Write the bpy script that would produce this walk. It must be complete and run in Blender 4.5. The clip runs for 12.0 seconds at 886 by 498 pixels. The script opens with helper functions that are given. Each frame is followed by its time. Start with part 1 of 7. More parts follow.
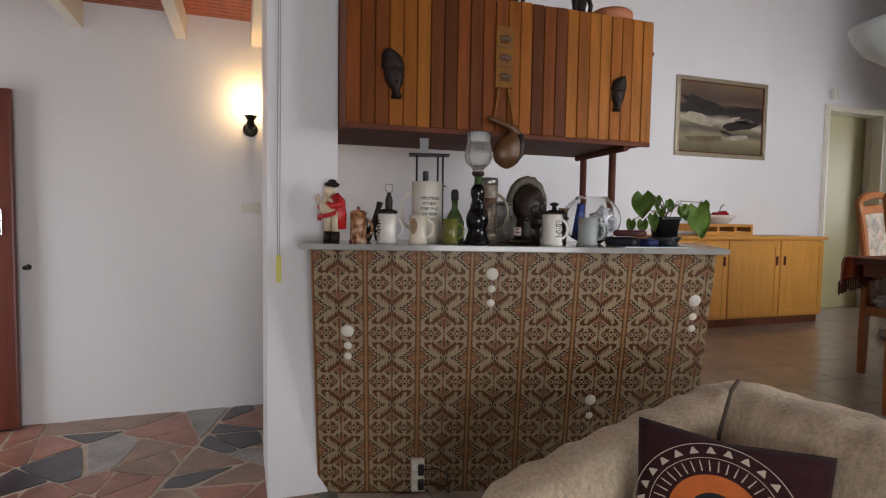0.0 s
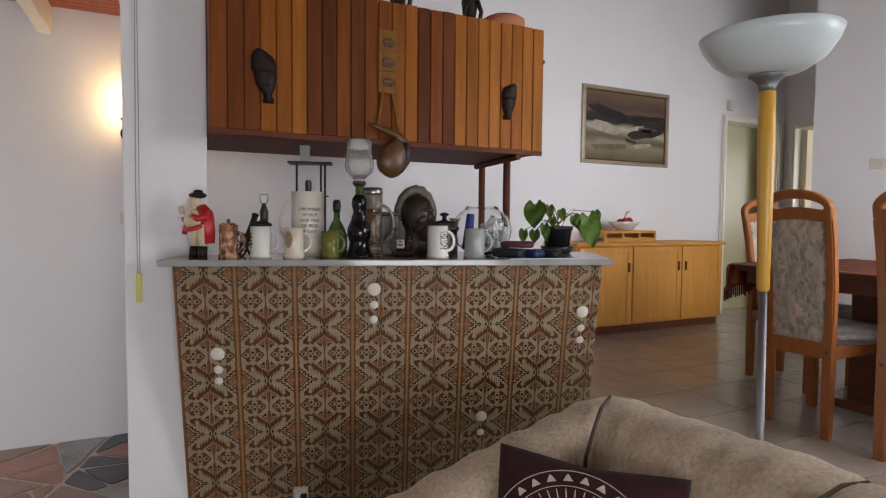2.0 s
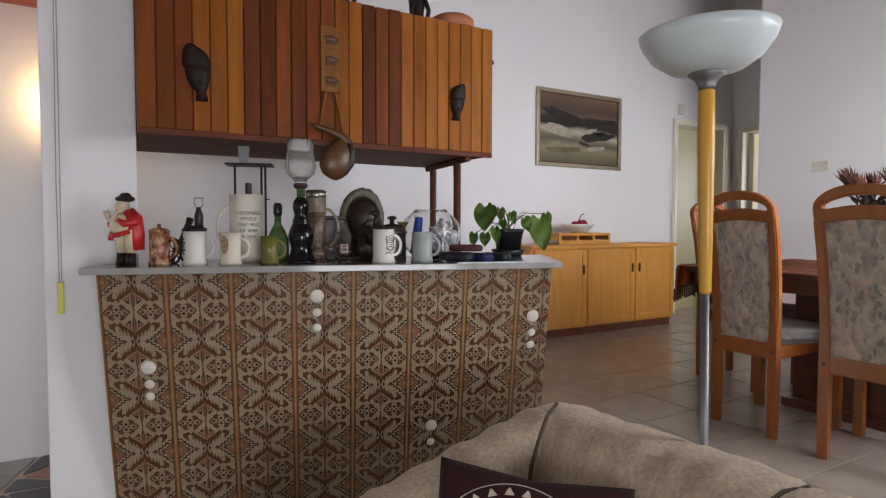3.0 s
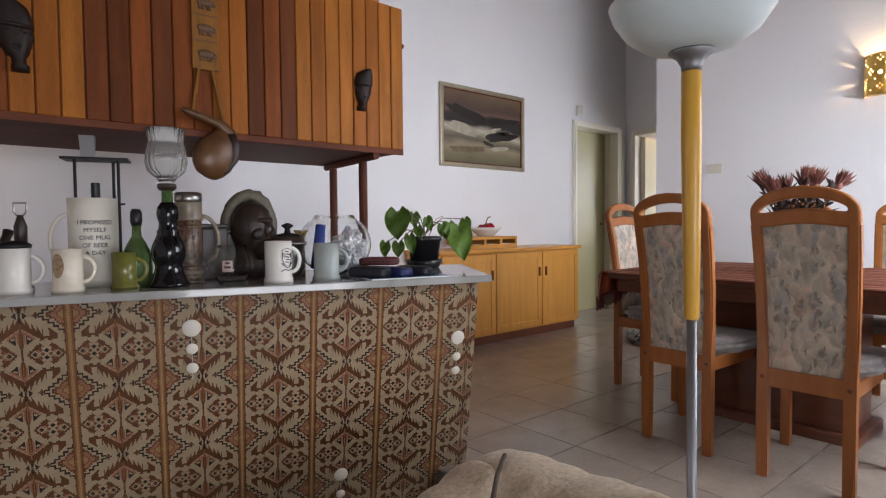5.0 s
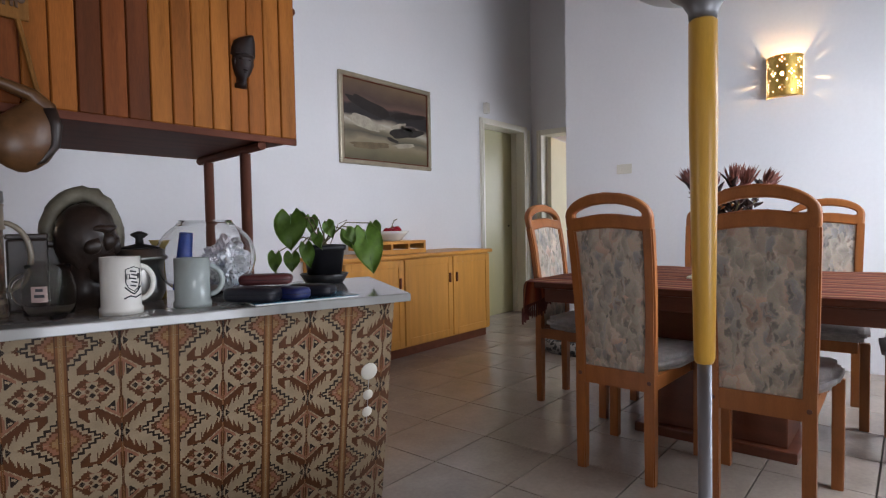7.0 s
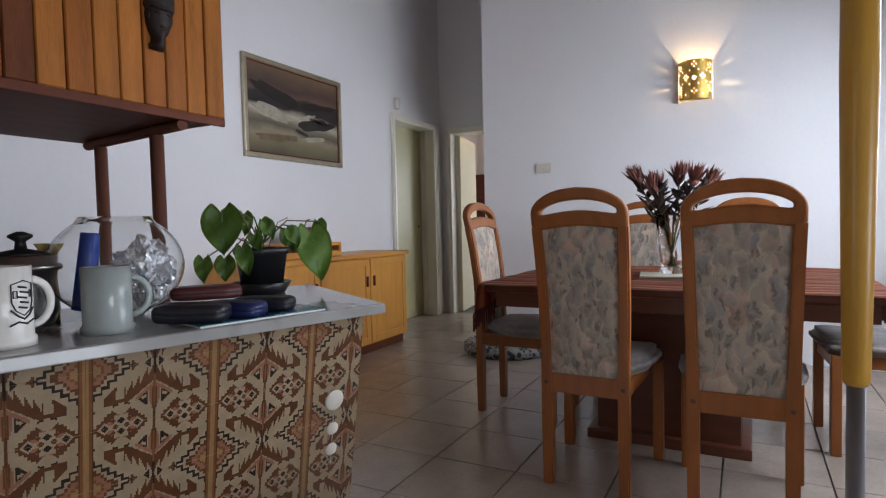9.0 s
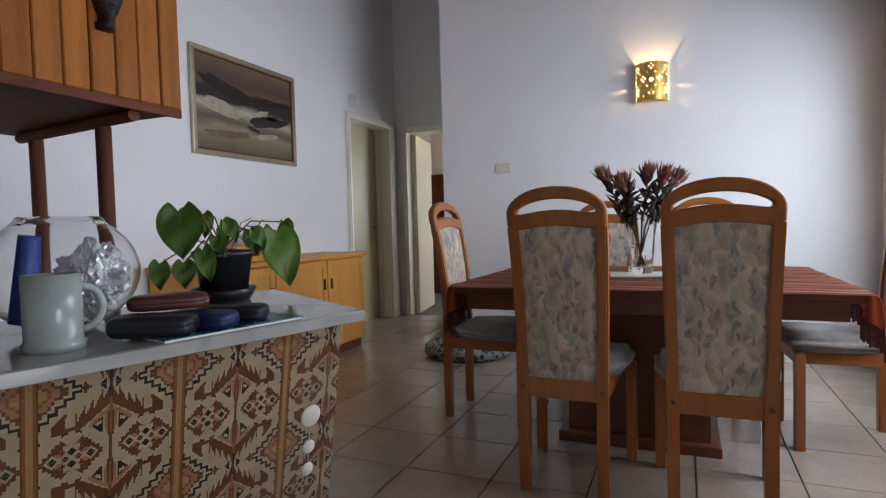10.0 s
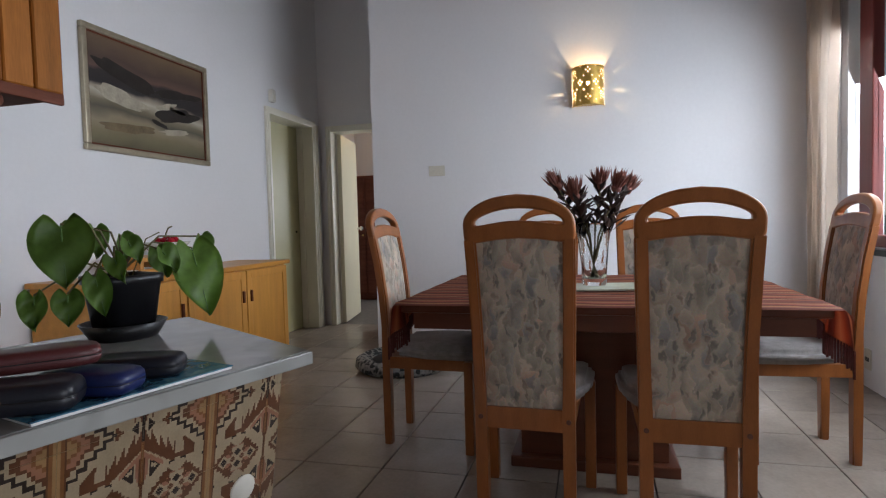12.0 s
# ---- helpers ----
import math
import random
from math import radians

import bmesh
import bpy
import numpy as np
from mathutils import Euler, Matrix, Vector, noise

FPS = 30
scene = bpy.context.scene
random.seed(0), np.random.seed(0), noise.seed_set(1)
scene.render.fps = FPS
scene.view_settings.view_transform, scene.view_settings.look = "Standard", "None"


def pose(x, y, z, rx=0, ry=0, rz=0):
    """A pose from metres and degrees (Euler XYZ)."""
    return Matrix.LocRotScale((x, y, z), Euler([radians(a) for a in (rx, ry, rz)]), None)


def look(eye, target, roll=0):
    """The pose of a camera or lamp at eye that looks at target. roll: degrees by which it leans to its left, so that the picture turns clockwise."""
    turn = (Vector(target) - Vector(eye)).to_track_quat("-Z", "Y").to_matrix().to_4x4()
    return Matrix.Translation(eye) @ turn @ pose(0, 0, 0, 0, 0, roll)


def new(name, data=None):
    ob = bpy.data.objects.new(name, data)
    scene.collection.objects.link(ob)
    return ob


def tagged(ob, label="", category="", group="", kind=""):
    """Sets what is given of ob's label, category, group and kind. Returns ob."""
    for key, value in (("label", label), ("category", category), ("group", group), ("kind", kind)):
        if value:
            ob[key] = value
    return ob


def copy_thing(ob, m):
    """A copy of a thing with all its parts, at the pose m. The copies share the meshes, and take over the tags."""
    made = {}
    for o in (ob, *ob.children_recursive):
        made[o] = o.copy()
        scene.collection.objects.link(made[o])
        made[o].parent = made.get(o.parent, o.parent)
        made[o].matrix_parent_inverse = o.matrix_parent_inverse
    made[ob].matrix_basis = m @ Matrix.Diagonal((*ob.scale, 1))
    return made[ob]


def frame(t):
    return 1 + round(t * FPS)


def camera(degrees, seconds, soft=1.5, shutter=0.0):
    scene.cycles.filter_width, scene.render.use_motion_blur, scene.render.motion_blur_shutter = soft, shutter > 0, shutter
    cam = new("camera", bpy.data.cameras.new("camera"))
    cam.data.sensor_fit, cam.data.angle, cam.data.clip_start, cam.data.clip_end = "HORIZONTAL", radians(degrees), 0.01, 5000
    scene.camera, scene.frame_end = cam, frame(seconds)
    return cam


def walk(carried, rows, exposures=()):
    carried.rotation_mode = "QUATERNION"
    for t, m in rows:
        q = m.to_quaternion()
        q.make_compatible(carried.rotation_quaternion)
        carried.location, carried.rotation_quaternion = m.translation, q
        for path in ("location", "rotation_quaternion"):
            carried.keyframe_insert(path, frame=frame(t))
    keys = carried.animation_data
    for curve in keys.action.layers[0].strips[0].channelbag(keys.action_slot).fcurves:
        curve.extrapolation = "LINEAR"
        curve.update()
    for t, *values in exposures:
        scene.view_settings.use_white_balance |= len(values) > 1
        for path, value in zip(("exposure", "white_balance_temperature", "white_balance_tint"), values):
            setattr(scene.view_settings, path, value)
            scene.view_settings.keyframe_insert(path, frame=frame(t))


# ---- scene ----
cam = camera(75.7, 12.0, 1.2)
PATH = [
    (0, (0.104, 0.016, 0.92), (0.768, 1.899, 0.803), 0.9),
    (0.5, (0.159, 0.025, 0.924), (0.858, 1.896, 0.813), 0.9),
    (1, (0.225, 0.027, 0.934), (0.971, 1.88, 0.827), 0.8),
    (1.5, (0.309, 0.031, 0.946), (1.113, 1.859, 0.844), 0.7),
    (2, (0.377, 0.042, 0.954), (1.244, 1.842, 0.856), 0.5),
    (2.5, (0.432, 0.052, 0.956), (1.356, 1.823, 0.864), 0.4),
    (3, (0.475, 0.076, 0.952), (1.456, 1.817, 0.868), 0.1),
    (3.2, (0.462, 0.096, 0.944), (1.489, 1.81, 0.882), 0.6),
    (5, (0.609, 0.452, 0.981), (1.902, 1.975, 0.899), -0.5),
    (5.5, (0.676, 0.533, 0.988), (2.039, 1.993, 0.906), -0.6),
    (6, (0.743, 0.624, 0.994), (2.171, 2.022, 0.913), -0.8),
    (6.5, (0.816, 0.72, 0.989), (2.304, 2.054, 0.908), -0.9),
    (7, (0.866, 0.786, 0.996), (2.405, 2.06, 0.915), -1.0),
    (7.2, (0.876, 0.814, 1.003), (2.436, 2.063, 0.915), -1.2),
    (9, (0.931, 1.159, 0.988), (2.694, 2.1, 0.906), -1.3),
    (9.5, (0.942, 1.226, 0.982), (2.751, 2.076, 0.898), -1.5),
    (10, (0.974, 1.28, 0.989), (2.814, 2.058, 0.905), -1.5),
    (10.5, (1.027, 1.339, 1.007), (2.894, 2.052, 0.923), -1.5),
    (11, (1.085, 1.387, 1.016), (2.975, 2.035, 0.93), -1.5),
    (11.5, (1.135, 1.426, 1.02), (3.049, 2.002, 0.933), -1.5),
    (12, (1.171, 1.462, 1.027), (3.103, 1.972, 0.939), -1.5),
]
walk(cam, [(t, look(eye, target, roll)) for t, eye, target, roll in PATH], [(0, -0.19, 7000, 16), (3, -0.04, 6850, 17), (5, 0.06, 6650, 17), (7, -0.15, 6400, 16), (9, -0.3, 6320, 15), (12, -0.47, 6350, 13)])

# ---- light ----
LOW = -0.44          # level of the sunken lounge and the hall; the dining floor is 0
world = bpy.data.worlds.new("sky")
scene.world = world
world.use_nodes = True
wn = world.node_tree
sky = wn.nodes.new("ShaderNodeTexSky")
sky.sky_type, sky.sun_disc, sky.sun_elevation, sky.sun_rotation = "NISHITA", False, radians(38), radians(200)
wn.nodes["Background"].inputs["Strength"].default_value = 0.15
wn.links.new(sky.outputs["Color"], wn.nodes["Background"].inputs["Color"])
sun_data = bpy.data.lights.new("sun", "SUN")
sun_data.energy, sun_data.angle, sun_data.color = 1.0, radians(12), (1.0, 0.96, 0.9)
new("sun", sun_data).matrix_world = look((0, 0, 10), (3.0, 8.0, 0))


def area(name, eye, target, w, h, watts, color=(0.9, 0.95, 1.0), spread=172):
    d = bpy.data.lights.new(name, "AREA")
    d.shape, d.size, d.size_y, d.energy, d.color = "RECTANGLE", w, h, watts, color
    d.spread = radians(spread)
    ob = new(name, d)
    ob.matrix_world = look(eye, target)
    return ob


area("daylight_lounge_window", (0.3, -3.4, 0.45), (0.3, 0, 0.25), 2.1, 1.6, 96, (0.86, 0.93, 1.0))
area("daylight_dining_window", (4.05, -0.2, 1.52), (4.15, 2, 0.6), 2.5, 1.3, 70, (0.84, 0.92, 1.0), 162)
area("daylight_front_door", (-2.1, 3.58, 0.6), (0.0, 3.4, 0.55), 0.84, 2.0, 15, (0.9, 0.95, 1.0))
# Added fill for the open door leaf and passage; no window is built there.
area("fill_back_room", (8.1, 2.37, 1.4), (6.4, 4.1, 0.7), 1.2, 1.2, 50)


def bulb(name, place, watts, color, radius):
    d = bpy.data.lights.new(name, "POINT")
    d.energy, d.color, d.shadow_soft_size = watts, color, radius
    ob = new(name, d)
    ob.location = place
    return ob


bulb("brass_sconce_light", (5.325, 1.482, 1.955), 8.5, (1.0, 0.72, 0.38), 0.008)
bulb("hall_sconce_light", (0.16, 4.08, 1.66), 4.2, (1.0, 0.68, 0.34), 0.03)
bulb("back_room_light", (8.6, 3.9, 2.3), 7, (1.0, 0.6, 0.25), 0.06)


# ---- materials ----
def mat(name, base, rough=0.5, metal=0.0, var=0.12, scale=5.0, grain=70.0, bump=0.08, stretch=(1, 1, 1), rnd=0.0, spec=0.5,
        trans=0.0, glow=None, sheen=0.0, alpha=1.0, ior=1.45):
    """A surface with two scales of colour variation and a fine relief."""
    m = bpy.data.materials.new(name)
    m.use_nodes = True
    nt = m.node_tree
    bs = nt.nodes["Principled BSDF"]
    co = nt.nodes.new("ShaderNodeTexCoord")
    mp = nt.nodes.new("ShaderNodeMapping")
    mp.inputs["Scale"].default_value = stretch
    nt.links.new(co.outputs["Object"], mp.inputs["Vector"])
    info = nt.nodes.new("ShaderNodeObjectInfo")
    shift = nt.nodes.new("ShaderNodeVectorMath")
    shift.operation = "ADD"
    sc = nt.nodes.new("ShaderNodeMath")
    sc.operation, sc.inputs[1].default_value = "MULTIPLY", 37.0 if rnd else 0.0
    nt.links.new(info.outputs["Random"], sc.inputs[0])
    nt.links.new(mp.outputs[0], shift.inputs[0])
    nt.links.new(sc.outputs[0], shift.inputs[1])
    big, fine = nt.nodes.new("ShaderNodeTexNoise"), nt.nodes.new("ShaderNodeTexNoise")
    for nz, s, det in ((big, scale, 4), (fine, grain, 3)):
        nz.inputs["Scale"].default_value, nz.inputs["Detail"].default_value = s, det
        nt.links.new(shift.outputs[0], nz.inputs["Vector"])
    mixf = nt.nodes.new("ShaderNodeMath")
    mixf.operation, mixf.inputs[1].default_value = "MULTIPLY_ADD", 0.65
    half = nt.nodes.new("ShaderNodeMath")
    half.operation, half.inputs[1].default_value = "MULTIPLY", 0.35
    nt.links.new(fine.outputs["Fac"], half.inputs[0])
    nt.links.new(big.outputs["Fac"], mixf.inputs[0])
    nt.links.new(half.outputs[0], mixf.inputs[2])
    ramp = nt.nodes.new("ShaderNodeValToRGB")
    ramp.color_ramp.elements[0].position, ramp.color_ramp.elements[1].position = 0.3, 0.7
    ramp.color_ramp.elements[0].color = (*[c * (1 - var) for c in base], 1)
    ramp.color_ramp.elements[1].color = (*[min(1, c * (1 + var)) for c in base], 1)
    nt.links.new(mixf.outputs[0], ramp.inputs[0])
    out = ramp.outputs[0]
    if rnd:
        hs = nt.nodes.new("ShaderNodeHueSaturation")
        vr = nt.nodes.new("ShaderNodeMapRange")
        vr.inputs["To Min"].default_value, vr.inputs["To Max"].default_value = 1 - rnd, 1 + rnd
        nt.links.new(info.outputs["Random"], vr.inputs["Value"])
        nt.links.new(vr.outputs[0], hs.inputs["Value"])
        nt.links.new(out, hs.inputs["Color"])
        out = hs.outputs[0]
    nt.links.new(out, bs.inputs["Base Color"])
    bs.inputs["Roughness"].default_value, bs.inputs["Metallic"].default_value = rough, metal
    bs.inputs["Specular IOR Level"].default_value = spec
    bs.inputs["Transmission Weight"].default_value = trans
    bs.inputs["IOR"].default_value = ior
    bs.inputs["Sheen Weight"].default_value = sheen
    bs.inputs["Alpha"].default_value = alpha
    if glow:
        bs.inputs["Emission Color"].default_value, bs.inputs["Emission Strength"].default_value = (*glow[0], 1), glow[1]
    if bump:
        bp = nt.nodes.new("ShaderNodeBump")
        bp.inputs["Strength"].default_value, bp.inputs["Distance"].default_value = bump, 0.004
        nt.links.new(mixf.outputs[0], bp.inputs["Height"])
        nt.links.new(bp.outputs[0], bs.inputs["Normal"])
    return m


def ramp_mat(name, stops, vector_scale, tex="NOISE", rough=0.8, distort=0.0, scale=1.0, bump=0.0):
    """Colours picked by a texture through a ramp."""
    m = bpy.data.materials.new(name)
    m.use_nodes = True
    nt = m.node_tree
    bs = nt.nodes["Principled BSDF"]
    bs.inputs["Roughness"].default_value = rough
    co, mp = nt.nodes.new("ShaderNodeTexCoord"), nt.nodes.new("ShaderNodeMapping")
    mp.inputs["Scale"].default_value = vector_scale
    nt.links.new(co.outputs["Object"], mp.inputs["Vector"])
    nz = nt.nodes.new("ShaderNodeTexNoise")
    nz.inputs["Scale"].default_value = scale * 1.7
    nz.inputs["Detail"].default_value = 3
    nt.links.new(mp.outputs[0], nz.inputs["Vector"])
    vm = nt.nodes.new("ShaderNodeVectorMath")
    vm.operation = "MULTIPLY_ADD"
    vm.inputs[1].default_value = (distort, distort, distort)
    nt.links.new(nz.outputs["Color"], vm.inputs[0])
    nt.links.new(mp.outputs[0], vm.inputs[2])
    ramp = nt.nodes.new("ShaderNodeValToRGB")
    cr = ramp.color_ramp
    while len(cr.elements) < len(stops):
        cr.elements.new(0.5)
    for e, (p, c) in zip(cr.elements, stops):
        e.position, e.color = p, (*c, 1)
    if tex == "VORONOI":
        vo = nt.nodes.new("ShaderNodeTexVoronoi")
        vo.inputs["Scale"].default_value = scale
        nt.links.new(vm.outputs[0], vo.inputs["Vector"])
        sep = nt.nodes.new("ShaderNodeSeparateColor")
        nt.links.new(vo.outputs["Color"], sep.inputs[0])
        add = nt.nodes.new("ShaderNodeMath")
        add.operation, add.inputs[1].default_value = "MULTIPLY_ADD", 0.45
        nt.links.new(vo.outputs["Distance"], add.inputs[0])
        nt.links.new(sep.outputs[0], add.inputs[2])
        nt.links.new(add.outputs[0], ramp.inputs[0])
        cr.interpolation = "LINEAR"
    elif tex == "Z":
        sep = nt.nodes.new("ShaderNodeSeparateXYZ")
        nt.links.new(vm.outputs[0], sep.inputs[0])
        nt.links.new(sep.outputs["Z"], ramp.inputs[0])
    elif tex == "X":
        sep = nt.nodes.new("ShaderNodeSeparateXYZ")
        nt.links.new(vm.outputs[0], sep.inputs[0])
        fr = nt.nodes.new("ShaderNodeMath")
        fr.operation = "FRACT"
        nt.links.new(sep.outputs["X"], fr.inputs[0])
        nt.links.new(fr.outputs[0], ramp.inputs[0])
    else:
        n2 = nt.nodes.new("ShaderNodeTexNoise")
        n2.inputs["Scale"].default_value = scale
        nt.links.new(vm.outputs[0], n2.inputs["Vector"])
        nt.links.new(n2.outputs["Fac"], ramp.inputs[0])
    out = ramp.outputs[0]
    nt.links.new(out, bs.inputs["Base Color"])
    if bump:
        bp = nt.nodes.new("ShaderNodeBump")
        bp.inputs["Strength"].default_value, bp.inputs["Distance"].default_value = bump, 0.003
        n3 = nt.nodes.new("ShaderNodeTexNoise")
        n3.inputs["Scale"].default_value = 300
        nt.links.new(co.outputs["Object"], n3.inputs["Vector"])
        nt.links.new(n3.outputs["Fac"], bp.inputs["Height"])
        nt.links.new(bp.outputs[0], bs.inputs["Normal"])
    return m


PLASTER = mat("white_plaster", (0.78, 0.78, 0.79), 0.75, var=0.035, scale=1.2, grain=40, bump=0.12)
CEILING = mat("ceiling_paint", (0.3, 0.21, 0.14), 0.8, var=0.04, scale=2)
CEILING_WOOD = mat("brown_ceiling_boards", (0.2, 0.085, 0.04), 0.6, var=0.25, scale=2, grain=30, stretch=(0.6, 8, 1))
CREAM_PAINT = mat("cream_gloss_paint", (0.74, 0.69, 0.5), 0.35, var=0.05, scale=3, bump=0.04)
OLIVE_PAINT = mat("olive_cream_gloss_paint", (0.52, 0.49, 0.28), 0.35, var=0.06, scale=3, bump=0.04)
FRAME_PAINT = mat("frame_paint", (0.8, 0.77, 0.66), 0.3, var=0.05, scale=4, bump=0.04)
TIMBER_CEIL = mat("red_stained_boards", (0.3, 0.075, 0.028), 0.4, var=0.35, scale=3, grain=50, stretch=(8, 0.6, 1))
BEAM = mat("beam_paint", (0.68, 0.64, 0.56), 0.6, var=0.07, scale=4)
FLOOR_TILE = mat("beige_floor_tile", (0.355, 0.295, 0.245), 0.22, var=0.16, scale=6, grain=60, bump=0.015, rnd=0.06)
GROUT = mat("dark_grout", (0.13, 0.115, 0.1), 0.9, var=0.2, scale=20)
PALE_GROUT = mat("pale_grout", (0.5, 0.43, 0.34), 0.85, var=0.22, scale=12)
SLATES = [mat("slate_" + n, c, 0.33, var=0.42, scale=5, grain=45, bump=0.2, rnd=0.12) for n, c in (
    ("green", (0.11, 0.125, 0.1)), ("red", (0.32, 0.15, 0.11)), ("brown", (0.29, 0.19, 0.14)), ("dark", (0.07, 0.07, 0.08)), ("olive", (0.34, 0.32, 0.24)), ("grey", (0.3, 0.29, 0.27)))]
MARBLE = ramp_mat("white_marble", [(0.3, (0.24, 0.24, 0.228)), (0.48, (0.315, 0.315, 0.3)), (0.7, (0.36, 0.36, 0.345))], (1, 1, 1), "NOISE", 0.09, 0.8, 3.0)
CAB_WOODS = [mat("slat_" + n, c, 0.5, spec=0.12, var=0.34, scale=3, grain=40, stretch=(9, 9, 0.8), bump=0.1, rnd=0.16) for n, c in (
    ("amber", (0.26, 0.083, 0.014)), ("russet", (0.17, 0.047, 0.011)), ("dark", (0.115, 0.033, 0.01)), ("honey", (0.31, 0.108, 0.018)))]
DARK_WOOD = mat("dark_red_wood", (0.125, 0.039, 0.021), 0.6, spec=0.15, var=0.3, scale=3, grain=40, stretch=(1, 8, 8))
MAHOGANY = mat("mahogany_stain", (0.13, 0.03, 0.018), 0.35, var=0.3, scale=3, grain=50, stretch=(8, 8, 0.8))
POST_WOOD = mat("post_wood", (0.13, 0.05, 0.032), 0.4, var=0.25, scale=4, stretch=(8, 8, 1))
PINE = mat("honey_pine", (0.6, 0.275, 0.055), 0.38, var=0.16, scale=3, grain=50, stretch=(1.2, 8, 6), bump=0.04)
PINE_DOOR = mat("honey_pine_panel", (0.62, 0.29, 0.06), 0.35, var=0.14, scale=3, grain=50, stretch=(8, 8, 0.8), bump=0.04)
CHAIR_WOOD = mat("varnished_chair_wood", (0.31, 0.106, 0.028), 0.3, var=0.2, scale=4, grain=60, stretch=(6, 6, 1), bump=0.04, rnd=0.05)
TABLE_WOOD = mat("red_brown_table_wood", (0.14, 0.042, 0.02), 0.35, var=0.25, scale=3, grain=60, stretch=(7, 1, 7), bump=0.05)


def floral_cloth(name):
    """Faded printed cotton: overlapping petals and leaves, each shaded from one side, and small dark leaf strokes."""
    m = bpy.data.materials.new(name)
    m.use_nodes = True
    nt = m.node_tree
    bs = nt.nodes["Principled BSDF"]
    bs.inputs["Roughness"].default_value, bs.inputs["Sheen Weight"].default_value = 0.9, 0.15

    def node(kind, op=None, **values):
        nd = nt.nodes.new("ShaderNode" + kind)
        if op:
            nd.operation = op
        for k, v in values.items():
            nd.inputs[k.replace("_", " ")].default_value = v
        return nd

    def ramp(stops, source, steps=False):
        rp = node("ValToRGB")
        cr = rp.color_ramp
        while len(cr.elements) < len(stops):
            cr.elements.new(0.5)
        for el, (p, c) in zip(cr.elements, stops):
            el.position, el.color = p, (*c, 1)
        if steps:
            cr.interpolation = "CONSTANT"
        nt.links.new(source, rp.inputs[0])
        return rp.outputs[0]

    def mix(fac, a, b, blend="MIX"):
        mx = node("Mix")
        mx.data_type, mx.blend_type = "RGBA", blend
        for sock, val in (("Factor", fac), ("A", a), ("B", b)):
            if isinstance(val, (tuple, float)):
                mx.inputs[sock].default_value = val
            else:
                nt.links.new(val, mx.inputs[sock])
        return mx.outputs["Result"]

    co, info = node("TexCoord"), node("ObjectInfo")
    shift = node("VectorMath", "MULTIPLY_ADD")
    shift.inputs[1].default_value = (3.1, 0.0, 5.7)
    nt.links.new(info.outputs["Random"], shift.inputs[0])
    flat = node("VectorMath", "MULTIPLY")
    flat.inputs[1].default_value = (1.0, 0.0, 0.8)
    nt.links.new(co.outputs["Object"], flat.inputs[0])
    nt.links.new(flat.outputs[0], shift.inputs[2])
    wob = node("TexNoise", Scale=17.0, Detail=3.0, Roughness=0.6)
    nt.links.new(shift.outputs[0], wob.inputs["Vector"])
    warp = node("VectorMath", "MULTIPLY_ADD")
    warp.inputs[1].default_value = (0.085, 0.0, 0.085)
    nt.links.new(wob.outputs["Color"], warp.inputs[0])
    nt.links.new(shift.outputs[0], warp.inputs[2])
    col = (0.44, 0.4, 0.34, 1.0)
    greys = [(0.0, (0.3, 0.31, 0.29)), (0.2, (0.38, 0.37, 0.32)), (0.4, (0.28, 0.3, 0.31)), (0.6, (0.42, 0.39, 0.33)), (0.8, (0.34, 0.34, 0.29))]
    warms = [(0.0, (0.5, 0.44, 0.36)), (0.2, (0.5, 0.37, 0.3)), (0.4, (0.44, 0.41, 0.35)), (0.6, (0.47, 0.34, 0.27)), (0.8, (0.53, 0.48, 0.41))]
    for angle, size, longer, share, reach, stops in ((0.5, 10.0, 1.2, 0.1, 0.7, warms), (-0.75, 12.0, 1.7, 0.22, 0.62, greys), (0.85, 15.0, 1.3, 0.45, 0.58, warms), (0.2, 14.0, 1.9, 0.4, 0.56, greys), (1.3, 17.0, 1.6, 0.5, 0.56, greys), (-1.2, 25.0, 2.2, 0.62, 0.46, [(0.0, (0.2, 0.205, 0.19)), (0.6, (0.26, 0.22, 0.19))])):
        turn = node("Mapping")
        turn.inputs["Rotation"].default_value, turn.inputs["Scale"].default_value = (0, angle, 0), (longer, 1.0, 1.0)
        nt.links.new(warp.outputs[0], turn.inputs["Vector"])
        leaf = node("TexVoronoi", Scale=size)
        nt.links.new(turn.outputs[0], leaf.inputs["Vector"])
        pick = node("SeparateColor")
        nt.links.new(leaf.outputs["Color"], pick.inputs[0])
        few = node("Math", "GREATER_THAN")
        few.inputs[1].default_value = share
        nt.links.new(pick.outputs[1], few.inputs[0])
        off = node("VectorMath", "SUBTRACT")
        nt.links.new(turn.outputs[0], off.inputs[0])
        nt.links.new(leaf.outputs["Position"], off.inputs[1])
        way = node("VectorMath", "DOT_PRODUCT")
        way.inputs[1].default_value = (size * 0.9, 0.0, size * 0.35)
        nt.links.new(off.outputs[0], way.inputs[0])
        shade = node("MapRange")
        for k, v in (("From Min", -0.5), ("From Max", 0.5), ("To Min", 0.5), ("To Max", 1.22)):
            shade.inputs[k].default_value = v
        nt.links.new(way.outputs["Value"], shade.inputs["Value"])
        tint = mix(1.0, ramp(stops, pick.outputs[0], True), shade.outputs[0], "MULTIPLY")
        tint = mix(ramp([(reach - 0.2, (0, 0, 0)), (reach - 0.08, (0.42, 0.42, 0.42))], leaf.outputs["Distance"]), tint, (0.52, 0.48, 0.41, 1.0))
        body = ramp([(reach - 0.06, (0.85, 0.85, 0.85)), (reach, (0, 0, 0))], leaf.outputs["Distance"])
